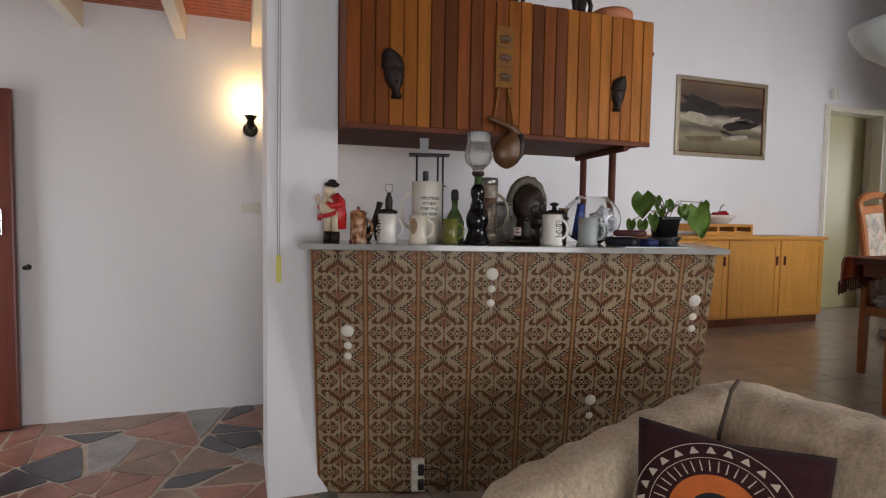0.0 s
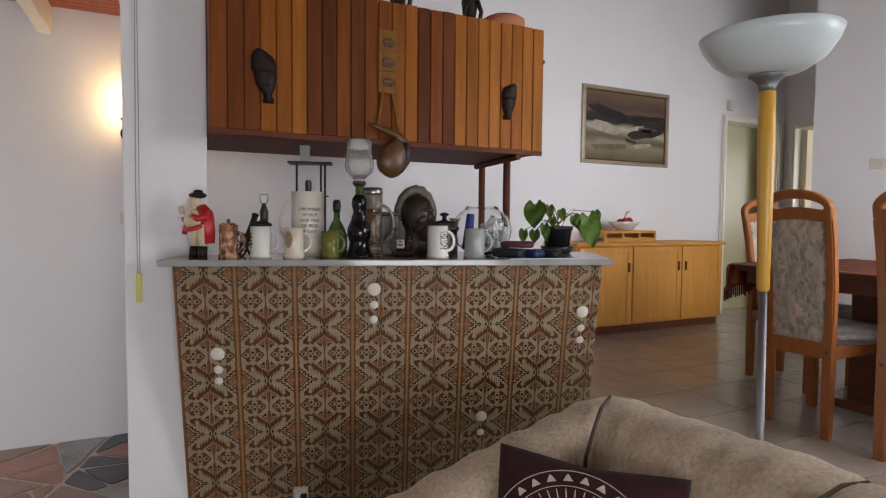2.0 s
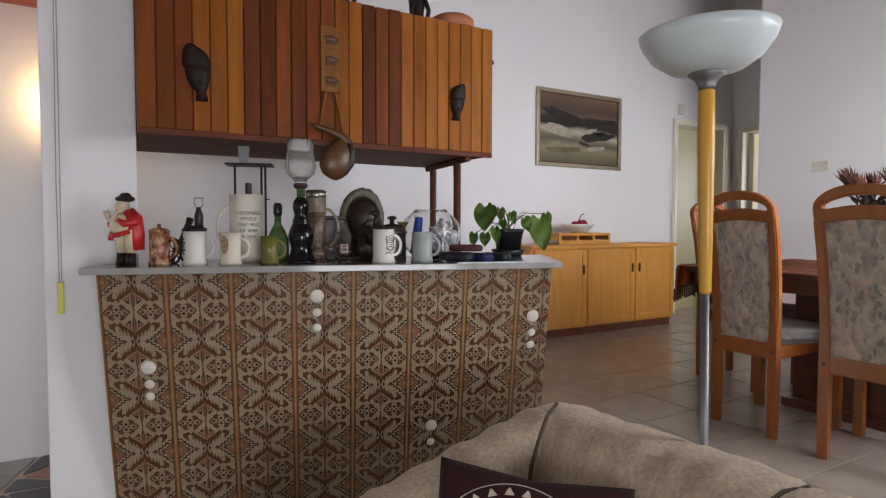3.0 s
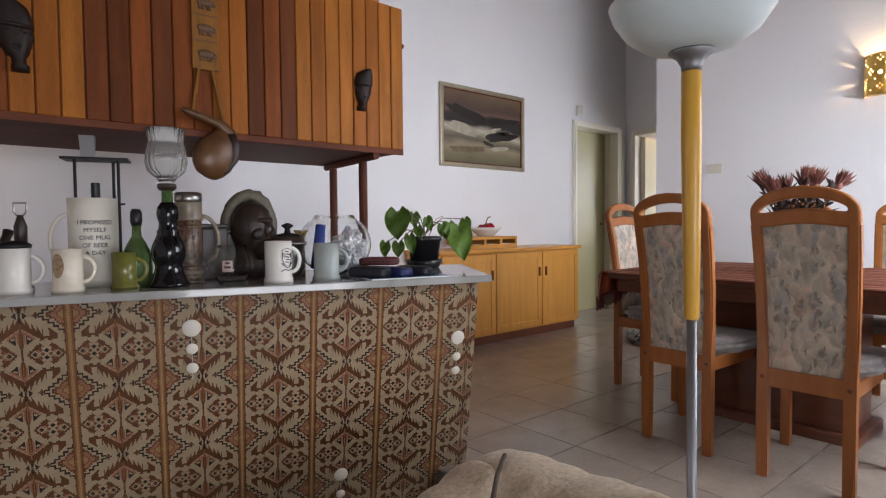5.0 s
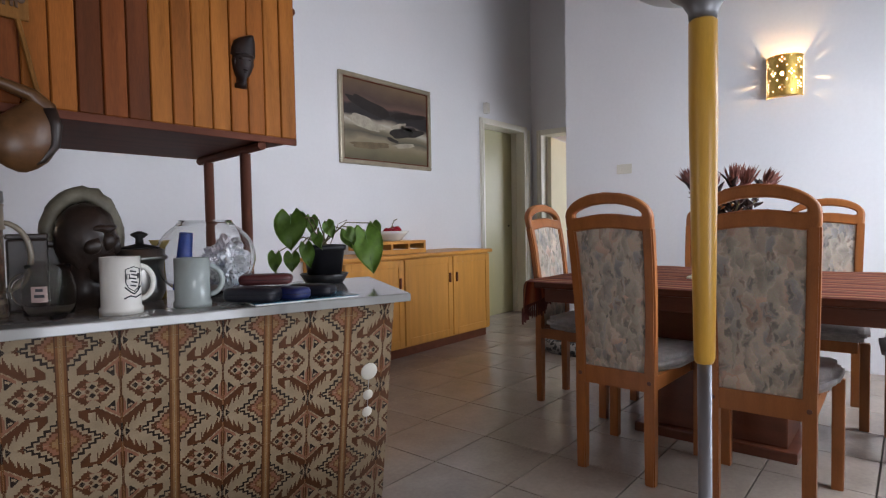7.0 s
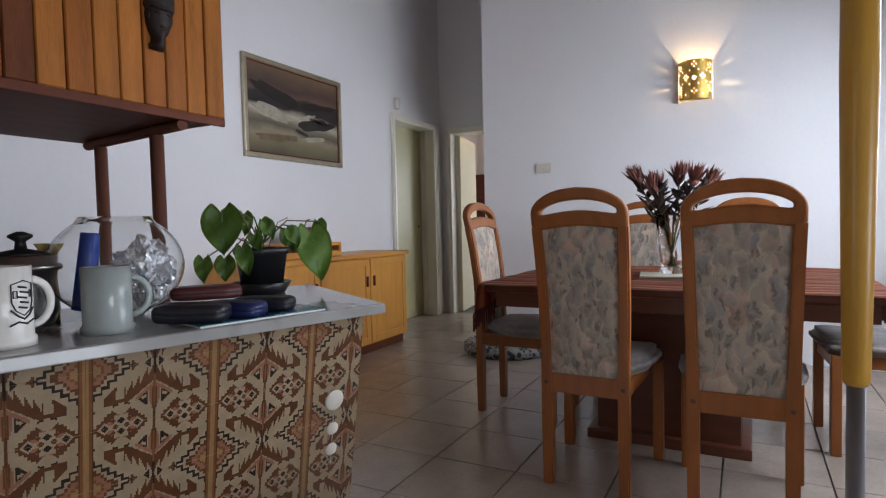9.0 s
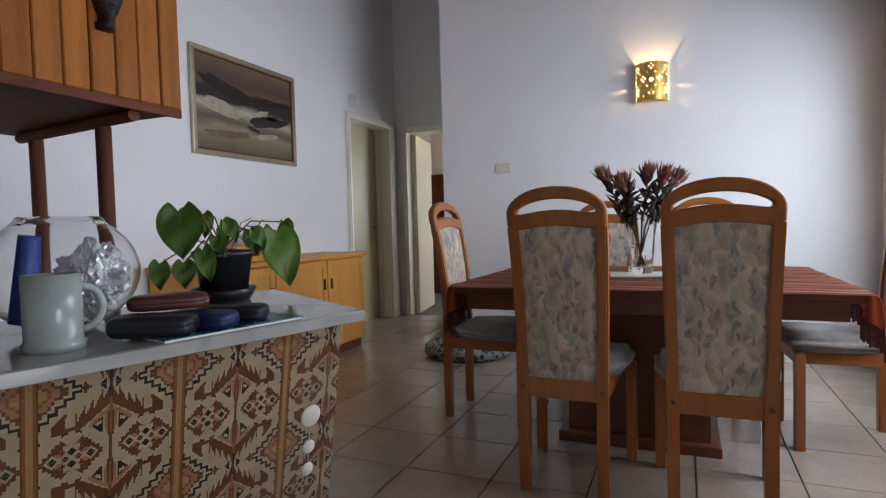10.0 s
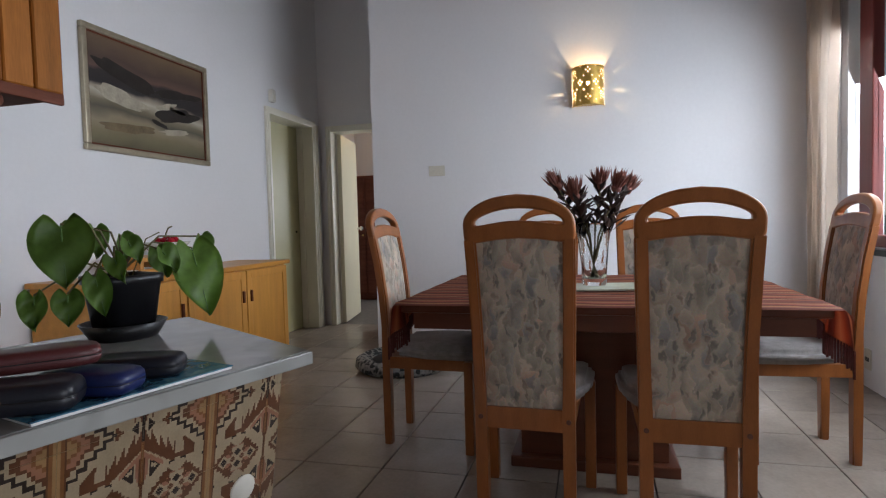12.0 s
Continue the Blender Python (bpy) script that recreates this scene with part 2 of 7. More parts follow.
        col = mix(mix(1.0, body, few.outputs[0], "MULTIPLY"), col, tint)
    col = mix(1.0, col, (1.1, 1.0, 0.94, 1.0), "MULTIPLY")
    weave = node("TexNoise", Scale=260.0, Detail=2.0)
    nt.links.new(co.outputs["Object"], weave.inputs["Vector"])
    col = mix(0.22, col, weave.outputs["Color"], "OVERLAY")
    nt.links.new(col, bs.inputs["Base Color"])
    bp = node("Bump", Strength=0.3, Distance=0.002)
    nt.links.new(weave.outputs["Fac"], bp.inputs["Height"])
    nt.links.new(bp.outputs[0], bs.inputs["Normal"])
    return m


FLORAL = floral_cloth("faded_floral_cloth")
SEAT_CLOTH = mat("grey_mottled_seat_cloth", (0.25, 0.23, 0.22), 0.9, var=0.25, scale=30, grain=200, bump=0.2, sheen=0.3)
SOFA_CLOTH = mat("beige_velour", (0.6, 0.485, 0.345), 0.85, var=0.3, scale=75, grain=210, stretch=(1, 1, 0.6), bump=0.8, sheen=0.15)
SEAM = mat("dark_seam", (0.09, 0.065, 0.05), 0.95)
CUSHION = mat("maroon_cloth", (0.042, 0.014, 0.016), 0.9, var=0.3, scale=20, grain=200, bump=0.3, sheen=0.05, spec=0.15)
CUSHION_O = mat("orange_print", (0.55, 0.13, 0.025), 0.85, var=0.15, scale=20)
CUSHION_W = mat("cream_print", (0.55, 0.47, 0.38), 0.85, var=0.15, scale=30)
CUSHION_K = mat("black_print", (0.012, 0.012, 0.016), 0.85)
CLOTH = ramp_mat("striped_rust_cloth", [(0.0, (0.25, 0.06, 0.034)), (0.16, (0.117, 0.026, 0.021)), (0.24, (0.442, 0.117, 0.046)), (0.4, (0.169, 0.036, 0.026)), (0.5, (0.650, 0.312, 0.156)), (0.56, (0.143, 0.029, 0.023)), (0.74, (0.390, 0.091, 0.039)), (0.86, (0.546, 0.221, 0.104)), (1.0, (0.26, 0.05, 0.024))],
                 (5.5, 1, 1), "X", 0.85, 0.02, 1.0, 0.4)
FRINGE = mat("maroon_fringe", (0.09, 0.022, 0.018), 0.9, var=0.3, scale=40)
STEEL = mat("brushed_steel", (0.28, 0.28, 0.29), 0.5, 1.0, var=0.05, scale=4)
CHROME = mat("chrome", (0.7, 0.7, 0.7), 0.12, 1.0, var=0.03)
PEWTER = mat("pewter", (0.32, 0.31, 0.29), 0.3, 1.0, var=0.12, scale=20)
LAMP_WOOD = mat("yellow_lamp_wood", (0.62, 0.34, 0.05), 0.3, var=0.1, scale=4, stretch=(8, 8, 0.8))
FROSTED = mat("frosted_glass_shade", (0.6, 0.68, 0.68), 0.3, var=0.04, scale=6, bump=0.03, spec=0.6)
BRASS = mat("gilded_brass", (0.68, 0.45, 0.12), 0.38, 0.95, var=0.15, scale=20, grain=90, bump=0.15)
BULB_GLOW = mat("lit_bulb", (1, 0.85, 0.6), 0.4, var=0, glow=((1.0, 0.72, 0.36), 22.0), bump=0)
HALL_GLASS = mat("lit_hall_shade", (1, 0.9, 0.7), 0.4, var=0, glow=((1.0, 0.8, 0.48), 5.0), bump=0)
BLACK_IRON = mat("black_iron", (0.015, 0.014, 0.014), 0.45, 0.3, var=0.2, scale=20)
BLACK_PLASTIC = mat("black_plastic", (0.012, 0.012, 0.014), 0.32, var=0.2, scale=10, bump=0.03)
SWITCH = mat("ivory_plastic", (0.66, 0.63, 0.54), 0.35, var=0.04)
GLASS = mat("clear_glass", (0.97, 0.98, 0.98), 0.01, var=0.005, trans=1.0, bump=0, ior=1.25)
WINDOW_GLASS = mat("window_pane", (0.98, 0.99, 0.99), 0.0, var=0.003, trans=1.0, bump=0, ior=1.02)
WAVY_GLASS = mat("ribbed_glass", (0.95, 0.96, 0.96), 0.04, var=0.005, trans=1.0, bump=0.35, scale=60, ior=1.17)
CANDLE_GLASS = mat("pressed_glass", (0.9, 0.9, 0.88), 0.1, var=0.02, trans=0.93, bump=0.5, scale=70, ior=1.2)
SMOKE_GLASS = mat("smoked_glass", (0.96, 0.95, 0.92), 0.02, var=0.01, trans=1.0, bump=0, ior=1.12)
GREEN_GLASS = mat("green_bottle_glass", (0.2, 0.34, 0.12), 0.05, var=0.05, trans=0.7, bump=0)
BLACK_GLASS = mat("black_bottle_glass", (0.004, 0.004, 0.005), 0.06, var=0.1, bump=0.02)
WHITE_CERAMIC = mat("white_glaze", (0.74, 0.72, 0.66), 0.13, var=0.03, scale=12, bump=0.02)
CREAM_CERAMIC = mat("cream_glaze", (0.68, 0.62, 0.5), 0.15, var=0.06, scale=12, bump=0.02)
GIANT_GLAZE = mat("off_white_glaze", (0.8, 0.76, 0.66), 0.15, var=0.04, scale=12, bump=0.02)
GREY_CERAMIC = mat("grey_green_glaze", (0.33, 0.37, 0.35), 0.14, var=0.07, scale=14, bump=0.02)
MUSTARD = mat("mustard_glaze", (0.4, 0.29, 0.09), 0.25, var=0.15, scale=20, bump=0.03)
GREEN_CERAMIC = mat("olive_green_glaze", (0.14, 0.14, 0.03), 0.2, var=0.25, scale=25, bump=0.1)
COPPER = ramp_mat("brown_relief_glaze", [(0.3, (0.05, 0.022, 0.014)), (0.44, (0.24, 0.09, 0.04)), (0.54, (0.4, 0.2, 0.1)), (0.66, (0.55, 0.38, 0.24))], (1, 1, 0.7), "NOISE", 0.24, 0.02, 42.0, 0.4)
STEIN_GLAZE = ramp_mat("painted_stein_relief", [(0.28, (0.012, 0.01, 0.008)), (0.42, (0.06, 0.038, 0.022)), (0.49, (0.11, 0.04, 0.024)), (0.55, (0.17, 0.125, 0.08)), (0.64, (0.03, 0.022, 0.018))], (1, 1, 0.8), "NOISE", 0.3, 0.02, 40.0, 0.3)
STONEWARE = mat("grey_stoneware", (0.19, 0.155, 0.11), 0.3, var=0.2, scale=25, bump=0.1)
CREST = mat("brown_crest_print", (0.3, 0.2, 0.11), 0.5, var=0.5, scale=90, grain=200)
INK = mat("printed_ink", (0.02, 0.022, 0.028), 0.6, var=0.1)
CARVED = mat("dark_carved_wood", (0.026, 0.016, 0.012), 0.38, var=0.35, scale=15, grain=60, bump=0.25)
CARVED_RIM = mat("pale_carved_rim", (0.13, 0.115, 0.08), 0.55, var=0.35, scale=18, grain=70, bump=0.3)
EBONY = mat("ebony", (0.02, 0.012, 0.01), 0.4, spec=0.25, var=0.3, scale=10, bump=0.08)
PLAQUE = mat("plaque_wood", (0.2, 0.085, 0.018), 0.55, spec=0.15, var=0.3, scale=12, stretch=(5, 5, 1))
PLAQUE_DARK = mat("plaque_relief", (0.1, 0.045, 0.018), 0.5, var=0.3, scale=20)
GOURD = mat("polished_gourd", (0.1, 0.045, 0.016), 0.35, var=0.4, scale=9, bump=0.06)
TERRACOTTA = mat("terracotta", (0.44, 0.15, 0.07), 0.6, var=0.15, scale=10, bump=0.1)
RED_PAINT = mat("red_figurine_paint", (0.5, 0.02, 0.022), 0.3, var=0.15, scale=20, bump=0.04)
SKIN_CREAM = mat("cream_figurine_paint", (0.62, 0.5, 0.35), 0.35, var=0.1, scale=20, bump=0.04)
LEAF = mat("anthurium_leaf", (0.16, 0.285, 0.05), 0.36, var=0.35, scale=14, grain=60, bump=0.12, rnd=0.22)
LEAF_VEIN = mat("leaf_vein", (0.13, 0.24, 0.07), 0.45, var=0.1)
STEM = mat("plant_stem", (0.12, 0.1, 0.04), 0.5, var=0.3, scale=30)
SOIL = mat("potting_soil", (0.03, 0.02, 0.013), 0.95, var=0.4, scale=60, bump=0.6)
BLUE = mat("blue_plastic", (0.02, 0.065, 0.36), 0.25, var=0.08, scale=10, bump=0.02)
NAVY = mat("navy_leatherette", (0.012, 0.02, 0.09), 0.35, var=0.15, scale=30, grain=200, bump=0.1)
BLACK_LEATHER = mat("black_leatherette", (0.012, 0.013, 0.02), 0.38, var=0.2, scale=30, grain=200, bump=0.15)
RED_LEATHER = mat("oxblood_leatherette", (0.085, 0.02, 0.02), 0.4, var=0.15, scale=30, grain=200, bump=0.12)
PAPER_BLUE = ramp_mat("blue_magazine_cover", [(0.3, (0.02, 0.06, 0.11)), (0.5, (0.05, 0.16, 0.24)), (0.62, (0.12, 0.25, 0.3)), (0.75, (0.4, 0.45, 0.47))], (1, 1, 1), "NOISE", 0.25, 0.4, 9.0)
PAPER = mat("paper", (0.7, 0.7, 0.68), 0.6, var=0.04)
FOIL = mat("crumpled_clear_film", (0.75, 0.76, 0.78), 0.12, 0.35, var=0.15, scale=30, bump=0.4)
PROTEA = mat("dried_protea_petal", (0.25, 0.095, 0.07), 0.7, var=0.4, scale=30, rnd=0.2)
PROTEA_LEAF = mat("dried_protea_leaf", (0.06, 0.04, 0.036), 0.6, var=0.4, scale=30, rnd=0.25)
WINDOW_WOOD = mat("red_stained_window", (0.2, 0.045, 0.04), 0.35, var=0.2, scale=3, stretch=(8, 8, 1))
CURTAIN = mat("beige_curtain_cloth", (0.82, 0.72, 0.62), 0.9, trans=0.4, var=0.08, scale=6, grain=150, bump=0.2, sheen=0.2)
GILT = mat("silver_gilt_frame", (0.42, 0.37, 0.27), 0.38, 0.7, var=0.15, scale=20, bump=0.1)
PLAID = ramp_mat("checked_bed_cloth", [(0.0, (0.02, 0.024, 0.028)), (0.55, (0.035, 0.04, 0.04)), (0.7, (0.2, 0.2, 0.19)), (1.0, (0.28, 0.28, 0.26))], (1, 1, 1), "VORONOI", 0.9, 0.0, 38.0, 0.2)
BED_DARK = mat("dark_bed_cloth", (0.04, 0.038, 0.04), 0.95, var=0.3, scale=12, bump=0.3)
CHERRY = mat("red_fruit", (0.35, 0.01, 0.02), 0.2, var=0.25, scale=30)
GREEN_ROPE = mat("yellow_cord_pull", (0.72, 0.66, 0.14), 0.5, var=0.08)
CORD = mat("grey_cord", (0.4, 0.4, 0.4), 0.7)
MOTIF = {"c": mat("tile_khaki_ground", (0.285, 0.218, 0.137), 0.33, var=0.16, scale=25, grain=260, bump=0.05),
         "b": mat("tile_brown_figure", (0.094, 0.034, 0.012), 0.33, var=0.2, scale=25, bump=0.05),
         "k": mat("tile_black_figure", (0.02, 0.012, 0.009), 0.3, var=0.15, scale=25, bump=0.05),
         "p": mat("tile_rose_figure", (0.23, 0.105, 0.06), 0.3, var=0.18, scale=25, bump=0.05),
         "t": mat("tile_tan_band", (0.25, 0.145, 0.062), 0.3, var=0.14, scale=25, bump=0.05),
         "o": mat("tile_rust_band", (0.16, 0.066, 0.021), 0.3, var=0.18, scale=25, bump=0.05)}
LABEL_ROSE = mat("rose_label_paper", (0.4, 0.29, 0.26), 0.6, var=0.25, scale=60)
WAX = mat("clouded_glass_cup", (0.42, 0.42, 0.42), 0.3, var=0.06, trans=0.5)
STONE_WHITE = mat("white_button", (0.66, 0.63, 0.55), 0.4, var=0.05)


# ---- shapes ----
def part(name, bm, material, parent=None, label="", smooth=False, m=None):
    """Link a bmesh as one mesh object, under a thing or a part."""
    me = bpy.data.meshes.new(name)
    bmesh.ops.recalc_face_normals(bm, faces=bm.faces[:])
    if smooth:
        for f in bm.faces:
            f.smooth = True
    bm.to_mesh(me)
    bm.free()
    for one in (material if isinstance(material, (list, tuple)) else [material]):
        me.materials.append(one)
    ob = new(name, me)
    if parent is not None:
        ob.parent = parent
    if m is not None:
        ob.matrix_basis = m
    if label:
        ob["label"] = label
    return ob


def thing(name, m, label, category, group="", kind=""):
    ob = new(name)
    ob.empty_display_size = 0.1
    ob.matrix_basis = m
    return tagged(ob, label, category, group, kind)


def box(bm, x0, y0, z0, x1, y1, z1, bevel=0.0, seg=2, m=None):
    vs = [bm.verts.new((x, y, z)) for x in (x0, x1) for y in (y0, y1) for z in (z0, z1)]
    fs = [bm.faces.new([vs[i] for i in q]) for q in ((0, 1, 3, 2), (4, 6, 7, 5), (0, 4, 5, 1), (2, 3, 7, 6), (0, 2, 6, 4), (1, 5, 7, 3))]
    if bevel:
        es = list({e for f in fs for e in f.edges})
        got = bmesh.ops.bevel(bm, geom=es, offset=bevel, segments=seg, affect="EDGES", profile=0.6)
        vs = list({v for f in got["faces"] for v in f.verts} | {v for v in vs if v.is_valid})
    if m is not None:
        bmesh.ops.transform(bm, matrix=m, verts=[v for v in vs if v.is_valid])
    return bm


def cube(*a, **k):
    return box(bmesh.new(), *a, **k)


def lathe(bm, profile, n=28, m=None, cap=True):
    """Turn (radius, height) pairs about z."""
    rings = []
    for r, z in profile:
        rings.append([bm.verts.new((r * math.cos(2 * math.pi * i / n), r * math.sin(2 * math.pi * i / n), z)) for i in range(n)])
    for a, b in zip(rings, rings[1:]):
        for i in range(n):
            bm.faces.new((a[i], a[(i + 1) % n], b[(i + 1) % n], b[i]))
    if cap:
        bm.faces.new(rings[0][::-1])
        bm.faces.new(rings[-1])
    if m is not None:
        bmesh.ops.transform(bm, matrix=m, verts=[v for r in rings for v in r])
    return bm


def tube(bm, points, radius, n=10, closed=False):
    """A round bar along points; radius may be a list."""
    pts = [Vector(p) for p in points]
    rings, up = [], None
    for i, p in enumerate(pts):
        a = pts[i - 1] if (i or closed) else p
        b = pts[(i + 1) % len(pts)] if (i < len(pts) - 1 or closed) else p
        d = (b - a).normalized()
        if up is None:
            up = d.orthogonal().normalized()
        side = d.cross(up).normalized()
        up = side.cross(d).normalized()
        r = radius[i] if isinstance(radius, (list, tuple)) else radius
        rings.append([bm.verts.new(p + r * (math.cos(2 * math.pi * k / n) * up + math.sin(2 * math.pi * k / n) * side)) for k in range(n)])
    for a, b in list(zip(rings, rings[1:])) + ([(rings[-1], rings[0])] if closed else []):
        for i in range(n):
            bm.faces.new((a[i], a[(i + 1) % n], b[(i + 1) % n], b[i]))
    if not closed:
        bm.faces.new(rings[0][::-1])
        bm.faces.new(rings[-1])
    return bm


def slab(bm, outline, z0, z1, bevel=0.0, m=None):
    """A plate from an outline of (x, y), between two heights."""
    lo = [bm.verts.new((x, y, z0)) for x, y in outline]
    hi = [bm.verts.new((x, y, z1)) for x, y in outline]
    n = len(outline)
    top = bm.faces.new(hi)
    fs = [bm.faces.new(lo[::-1]), top] + [bm.faces.new((lo[i], lo[(i + 1) % n], hi[(i + 1) % n], hi[i])) for i in range(n)]
    vs = lo + hi
    if bevel:
        got = bmesh.ops.bevel(bm, geom=[e for e in top.edges], offset=bevel, segments=2, affect="EDGES", profile=0.6)
        vs = list({v for v in vs if v.is_valid} | {v for f in got["faces"] for v in f.verts})
    if m is not None:
        bmesh.ops.transform(bm, matrix=m, verts=[v for v in vs if v.is_valid])
    return bm


def ball(bm, c, r, seg=16, squash=(1, 1, 1)):
    bmesh.ops.create_uvsphere(bm, u_segments=seg, v_segments=max(6, seg // 2), radius=1.0,
                              matrix=Matrix.Translation(c) @ Matrix.Diagonal((r * squash[0], r * squash[1], r * squash[2], 1)))
    return bm


def setting(name, bm, material, label, category="wall"):
    return tagged(part(name, bm, material), label, category, kind="structure")


def wall_x(x0, x1, y0, y1, z0, z1, holes=()):
    """A wall along x with rectangular openings (xa, xb, za, zb)."""
    bm = bmesh.new()
    at = x0
    for xa, xb, za, zb in sorted(holes):
        box(bm, at, y0, z0, xa, y1, z1)
        if za > z0:
            box(bm, xa, y0, z0, xb, y1, za)
        box(bm, xa, y0, zb, xb, y1, z1)
        at = xb
    box(bm, at, y0, z0, x1, y1, z1)
    return bm


def wall_y(x0, x1, y0, y1, z0, z1, holes=()):
    bm = wall_x(y0, y1, -x1, -x0, z0, z1, holes)
    bmesh.ops.transform(bm, matrix=pose(0, 0, 0, 0, 0, 90), verts=bm.verts)
    return bm


# ---- structure ----
SOUTH = -0.09
HIGH = 3.7
setting("wall_north", wall_x(-2.4, 6.8, 4.2, 4.4, LOW - 0.1, HIGH, [(5.6, 6.49, -0.02, 2.09)]), PLASTER, "white plastered wall behind the bar, hall and sideboard")
setting("wall_east", wall_y(5.4, 5.62, SOUTH - 0.2, 3.13, -0.1, HIGH), PLASTER, "white plastered dining wall with a brass sconce")
setting("wall_passage_end", wall_y(6.62, 6.8, 2.4, 4.2, -0.1, HIGH, [(3.24, 4.12, -0.02, 2.06)]), PLASTER, "white passage end wall with an open doorway")
setting("wall_passage_south", wall_x(5.62, 6.62, 2.4, 2.55, -0.1, HIGH), PLASTER, "plain white passage side wall")
setting("wall_south_dining", wall_x(2.25, 5.4, SOUTH - 0.2, SOUTH, LOW - 0.1, HIGH, [(2.75, 5.3, 0.83, 2.6)]), PLASTER, "white dining wall with a wide window")
setting("wall_lounge_east", wall_y(2.25, 2.45, -3.6, SOUTH - 0.2, LOW - 0.1, HIGH), PLASTER, "plain white lounge wall")
setting("wall_lounge_south", wall_x(-2.4, 2.45, -3.8, -3.6, LOW - 0.1, HIGH, [(-0.8, 1.4, -0.38, 1.35)]), PLASTER, "white lounge wall with a large window")
setting("wall_west", wall_y(-2.25, -2.05, -3.8, 4.2, LOW - 0.1, HIGH, [(3.15, 4.02, LOW, 1.66)]), PLASTER, "plain white hall and lounge wall")
pillar = bmesh.new()
box(pillar, 0.21, 2.76, LOW, 0.535, 3.3, HIGH, 0.006)
setting("wall_pillar", pillar, PLASTER, "white plastered pillar between hall and bar")
setting("ceiling_main", cube(0.215, -3.8, HIGH, 6.8, 4.4, HIGH + 0.1), CEILING_WOOD, "high brown boarded ceiling", "ceiling")
setting("ceiling_lounge_west", cube(-2.6, -3.8, HIGH - 0.004, 0.215, 2.5, HIGH + 0.1), CEILING_WOOD, "high brown boarded ceiling", "ceiling")
boards = bmesh.new()
for k in range(26):
    box(boards, -2.4, 2.5 + k * 0.068, 2.215, 0.25, 2.5 + k * 0.068 + 0.064, 2.24, 0.004, 1)
box(boards, -2.4, 2.5, 2.242, 0.25, 4.2, 2.3)
setting("ceiling_hall", boards, TIMBER_CEIL, "red-brown stained board ceiling over the hall", "ceiling")
setting("wall_over_hall", cube(-2.4, 2.42, 2.3, 0.21, 2.5, HIGH), PLASTER, "plain white wall above the hall ceiling")
for k, x in enumerate((-2.0, -1.44, -0.86, -0.27, 0.2)):
    b = cube(x - 0.035, 2.52, 2.05, x + 0.035, 4.198, 2.215, 0.006)
    tagged(part("ceiling_beam", b, BEAM), "cream painted hall ceiling beam", "beam", "hall ceiling beams", "structure")

setting("floor_base", cube(-2.6, -3.8, LOW - 0.2, 2.06, 4.4, LOW - 0.012), PALE_GROUT, "pale jointed floor of the lounge and hall", "floor")
lounge_floor = setting("floor_lounge", cube(-2.4, -3.6, LOW - 0.012, 2.06, 2.62, LOW - 0.006), GROUT, "beige tiled lounge floor", "floor")
platform = bmesh.new()
box(platform, 2.06, -0.3, LOW - 0.2, 9.6, 4.2, -0.012)
box(platform, 6.62, 4.2, -0.3, 9.6, 5.2, -0.012)
box(platform, 5.4, 4.2, -0.3, 6.62, 5.0, -0.012)
box(platform, 0.54, 2.98, LOW - 0.1, 2.06, 4.2, -0.012)
floor_dining = setting("floor_dining", platform, GROUT, "raised dining floor of beige tiles with dark joints", "floor")

# back room and the space behind the closed door
setting("wall_back_room_north", wall_x(6.8, 9.6, 5.0, 5.1, -0.1, 2.7), PLASTER, "plain back room wall")
setting("wall_back_room_east", wall_y(9.4, 9.5, 2.2, 5.0, -0.1, 2.7), PLASTER, "plain back room wall")
setting("wall_back_room_south", wall_x(6.8, 9.4, 2.2, 2.3, -0.1, 2.7), PLASTER, "plain back room wall")
setting("ceiling_back_room", cube(6.8, 2.2, 2.6, 9.5, 5.1, 2.7), CEILING, "back room ceiling", "ceiling")
setting("wall_closet", wall_x(5.4, 6.8, 4.9, 5.0, -0.1, 2.7), PLASTER, "plain wall behind the closed door")

# ground outside the windows
setting("ground", cube(-400, -400, LOW - 0.5, 400, 400, LOW - 0.3), mat("lawn", (0.07, 0.1, 0.04), 0.95, var=0.3, scale=0.6), "green ground outside the windows", "ground")


def door_frame(parent, x0, x1, top, m):
    """Painted jambs and head, in the wall's own plane."""
    for name, a in (("jamb", (x0 - 0.06, -0.025, 0, x0, 0.2, top + 0.06)), ("jamb", (x1, -0.025, 0, x1 + 0.06, 0.2, top + 0.06)), ("head", (x0, -0.025, top, x1, 0.2, top + 0.06))):
        part(name, cube(*a, bevel=0.006), FRAME_PAINT, parent, m=m)
    for xa, xb in ((x0 - 0.045, x0 - 0.028), (x1 + 0.028, x1 + 0.045), (x1 + 0.06, x1 + 0.1)):
        part("moulding", cube(xa, -0.034, 0, xb, -0.0255, top + 0.03, 0.003), FRAME_PAINT, parent, m=m)
    for name, a in (("stop", (x0, 0.09, 0, x0 + 0.014, 0.13, top)), ("stop", (x1 - 0.014, 0.09, 0, x1, 0.13, top))):
        part(name, cube(*a), FRAME_PAINT, parent, m=m)


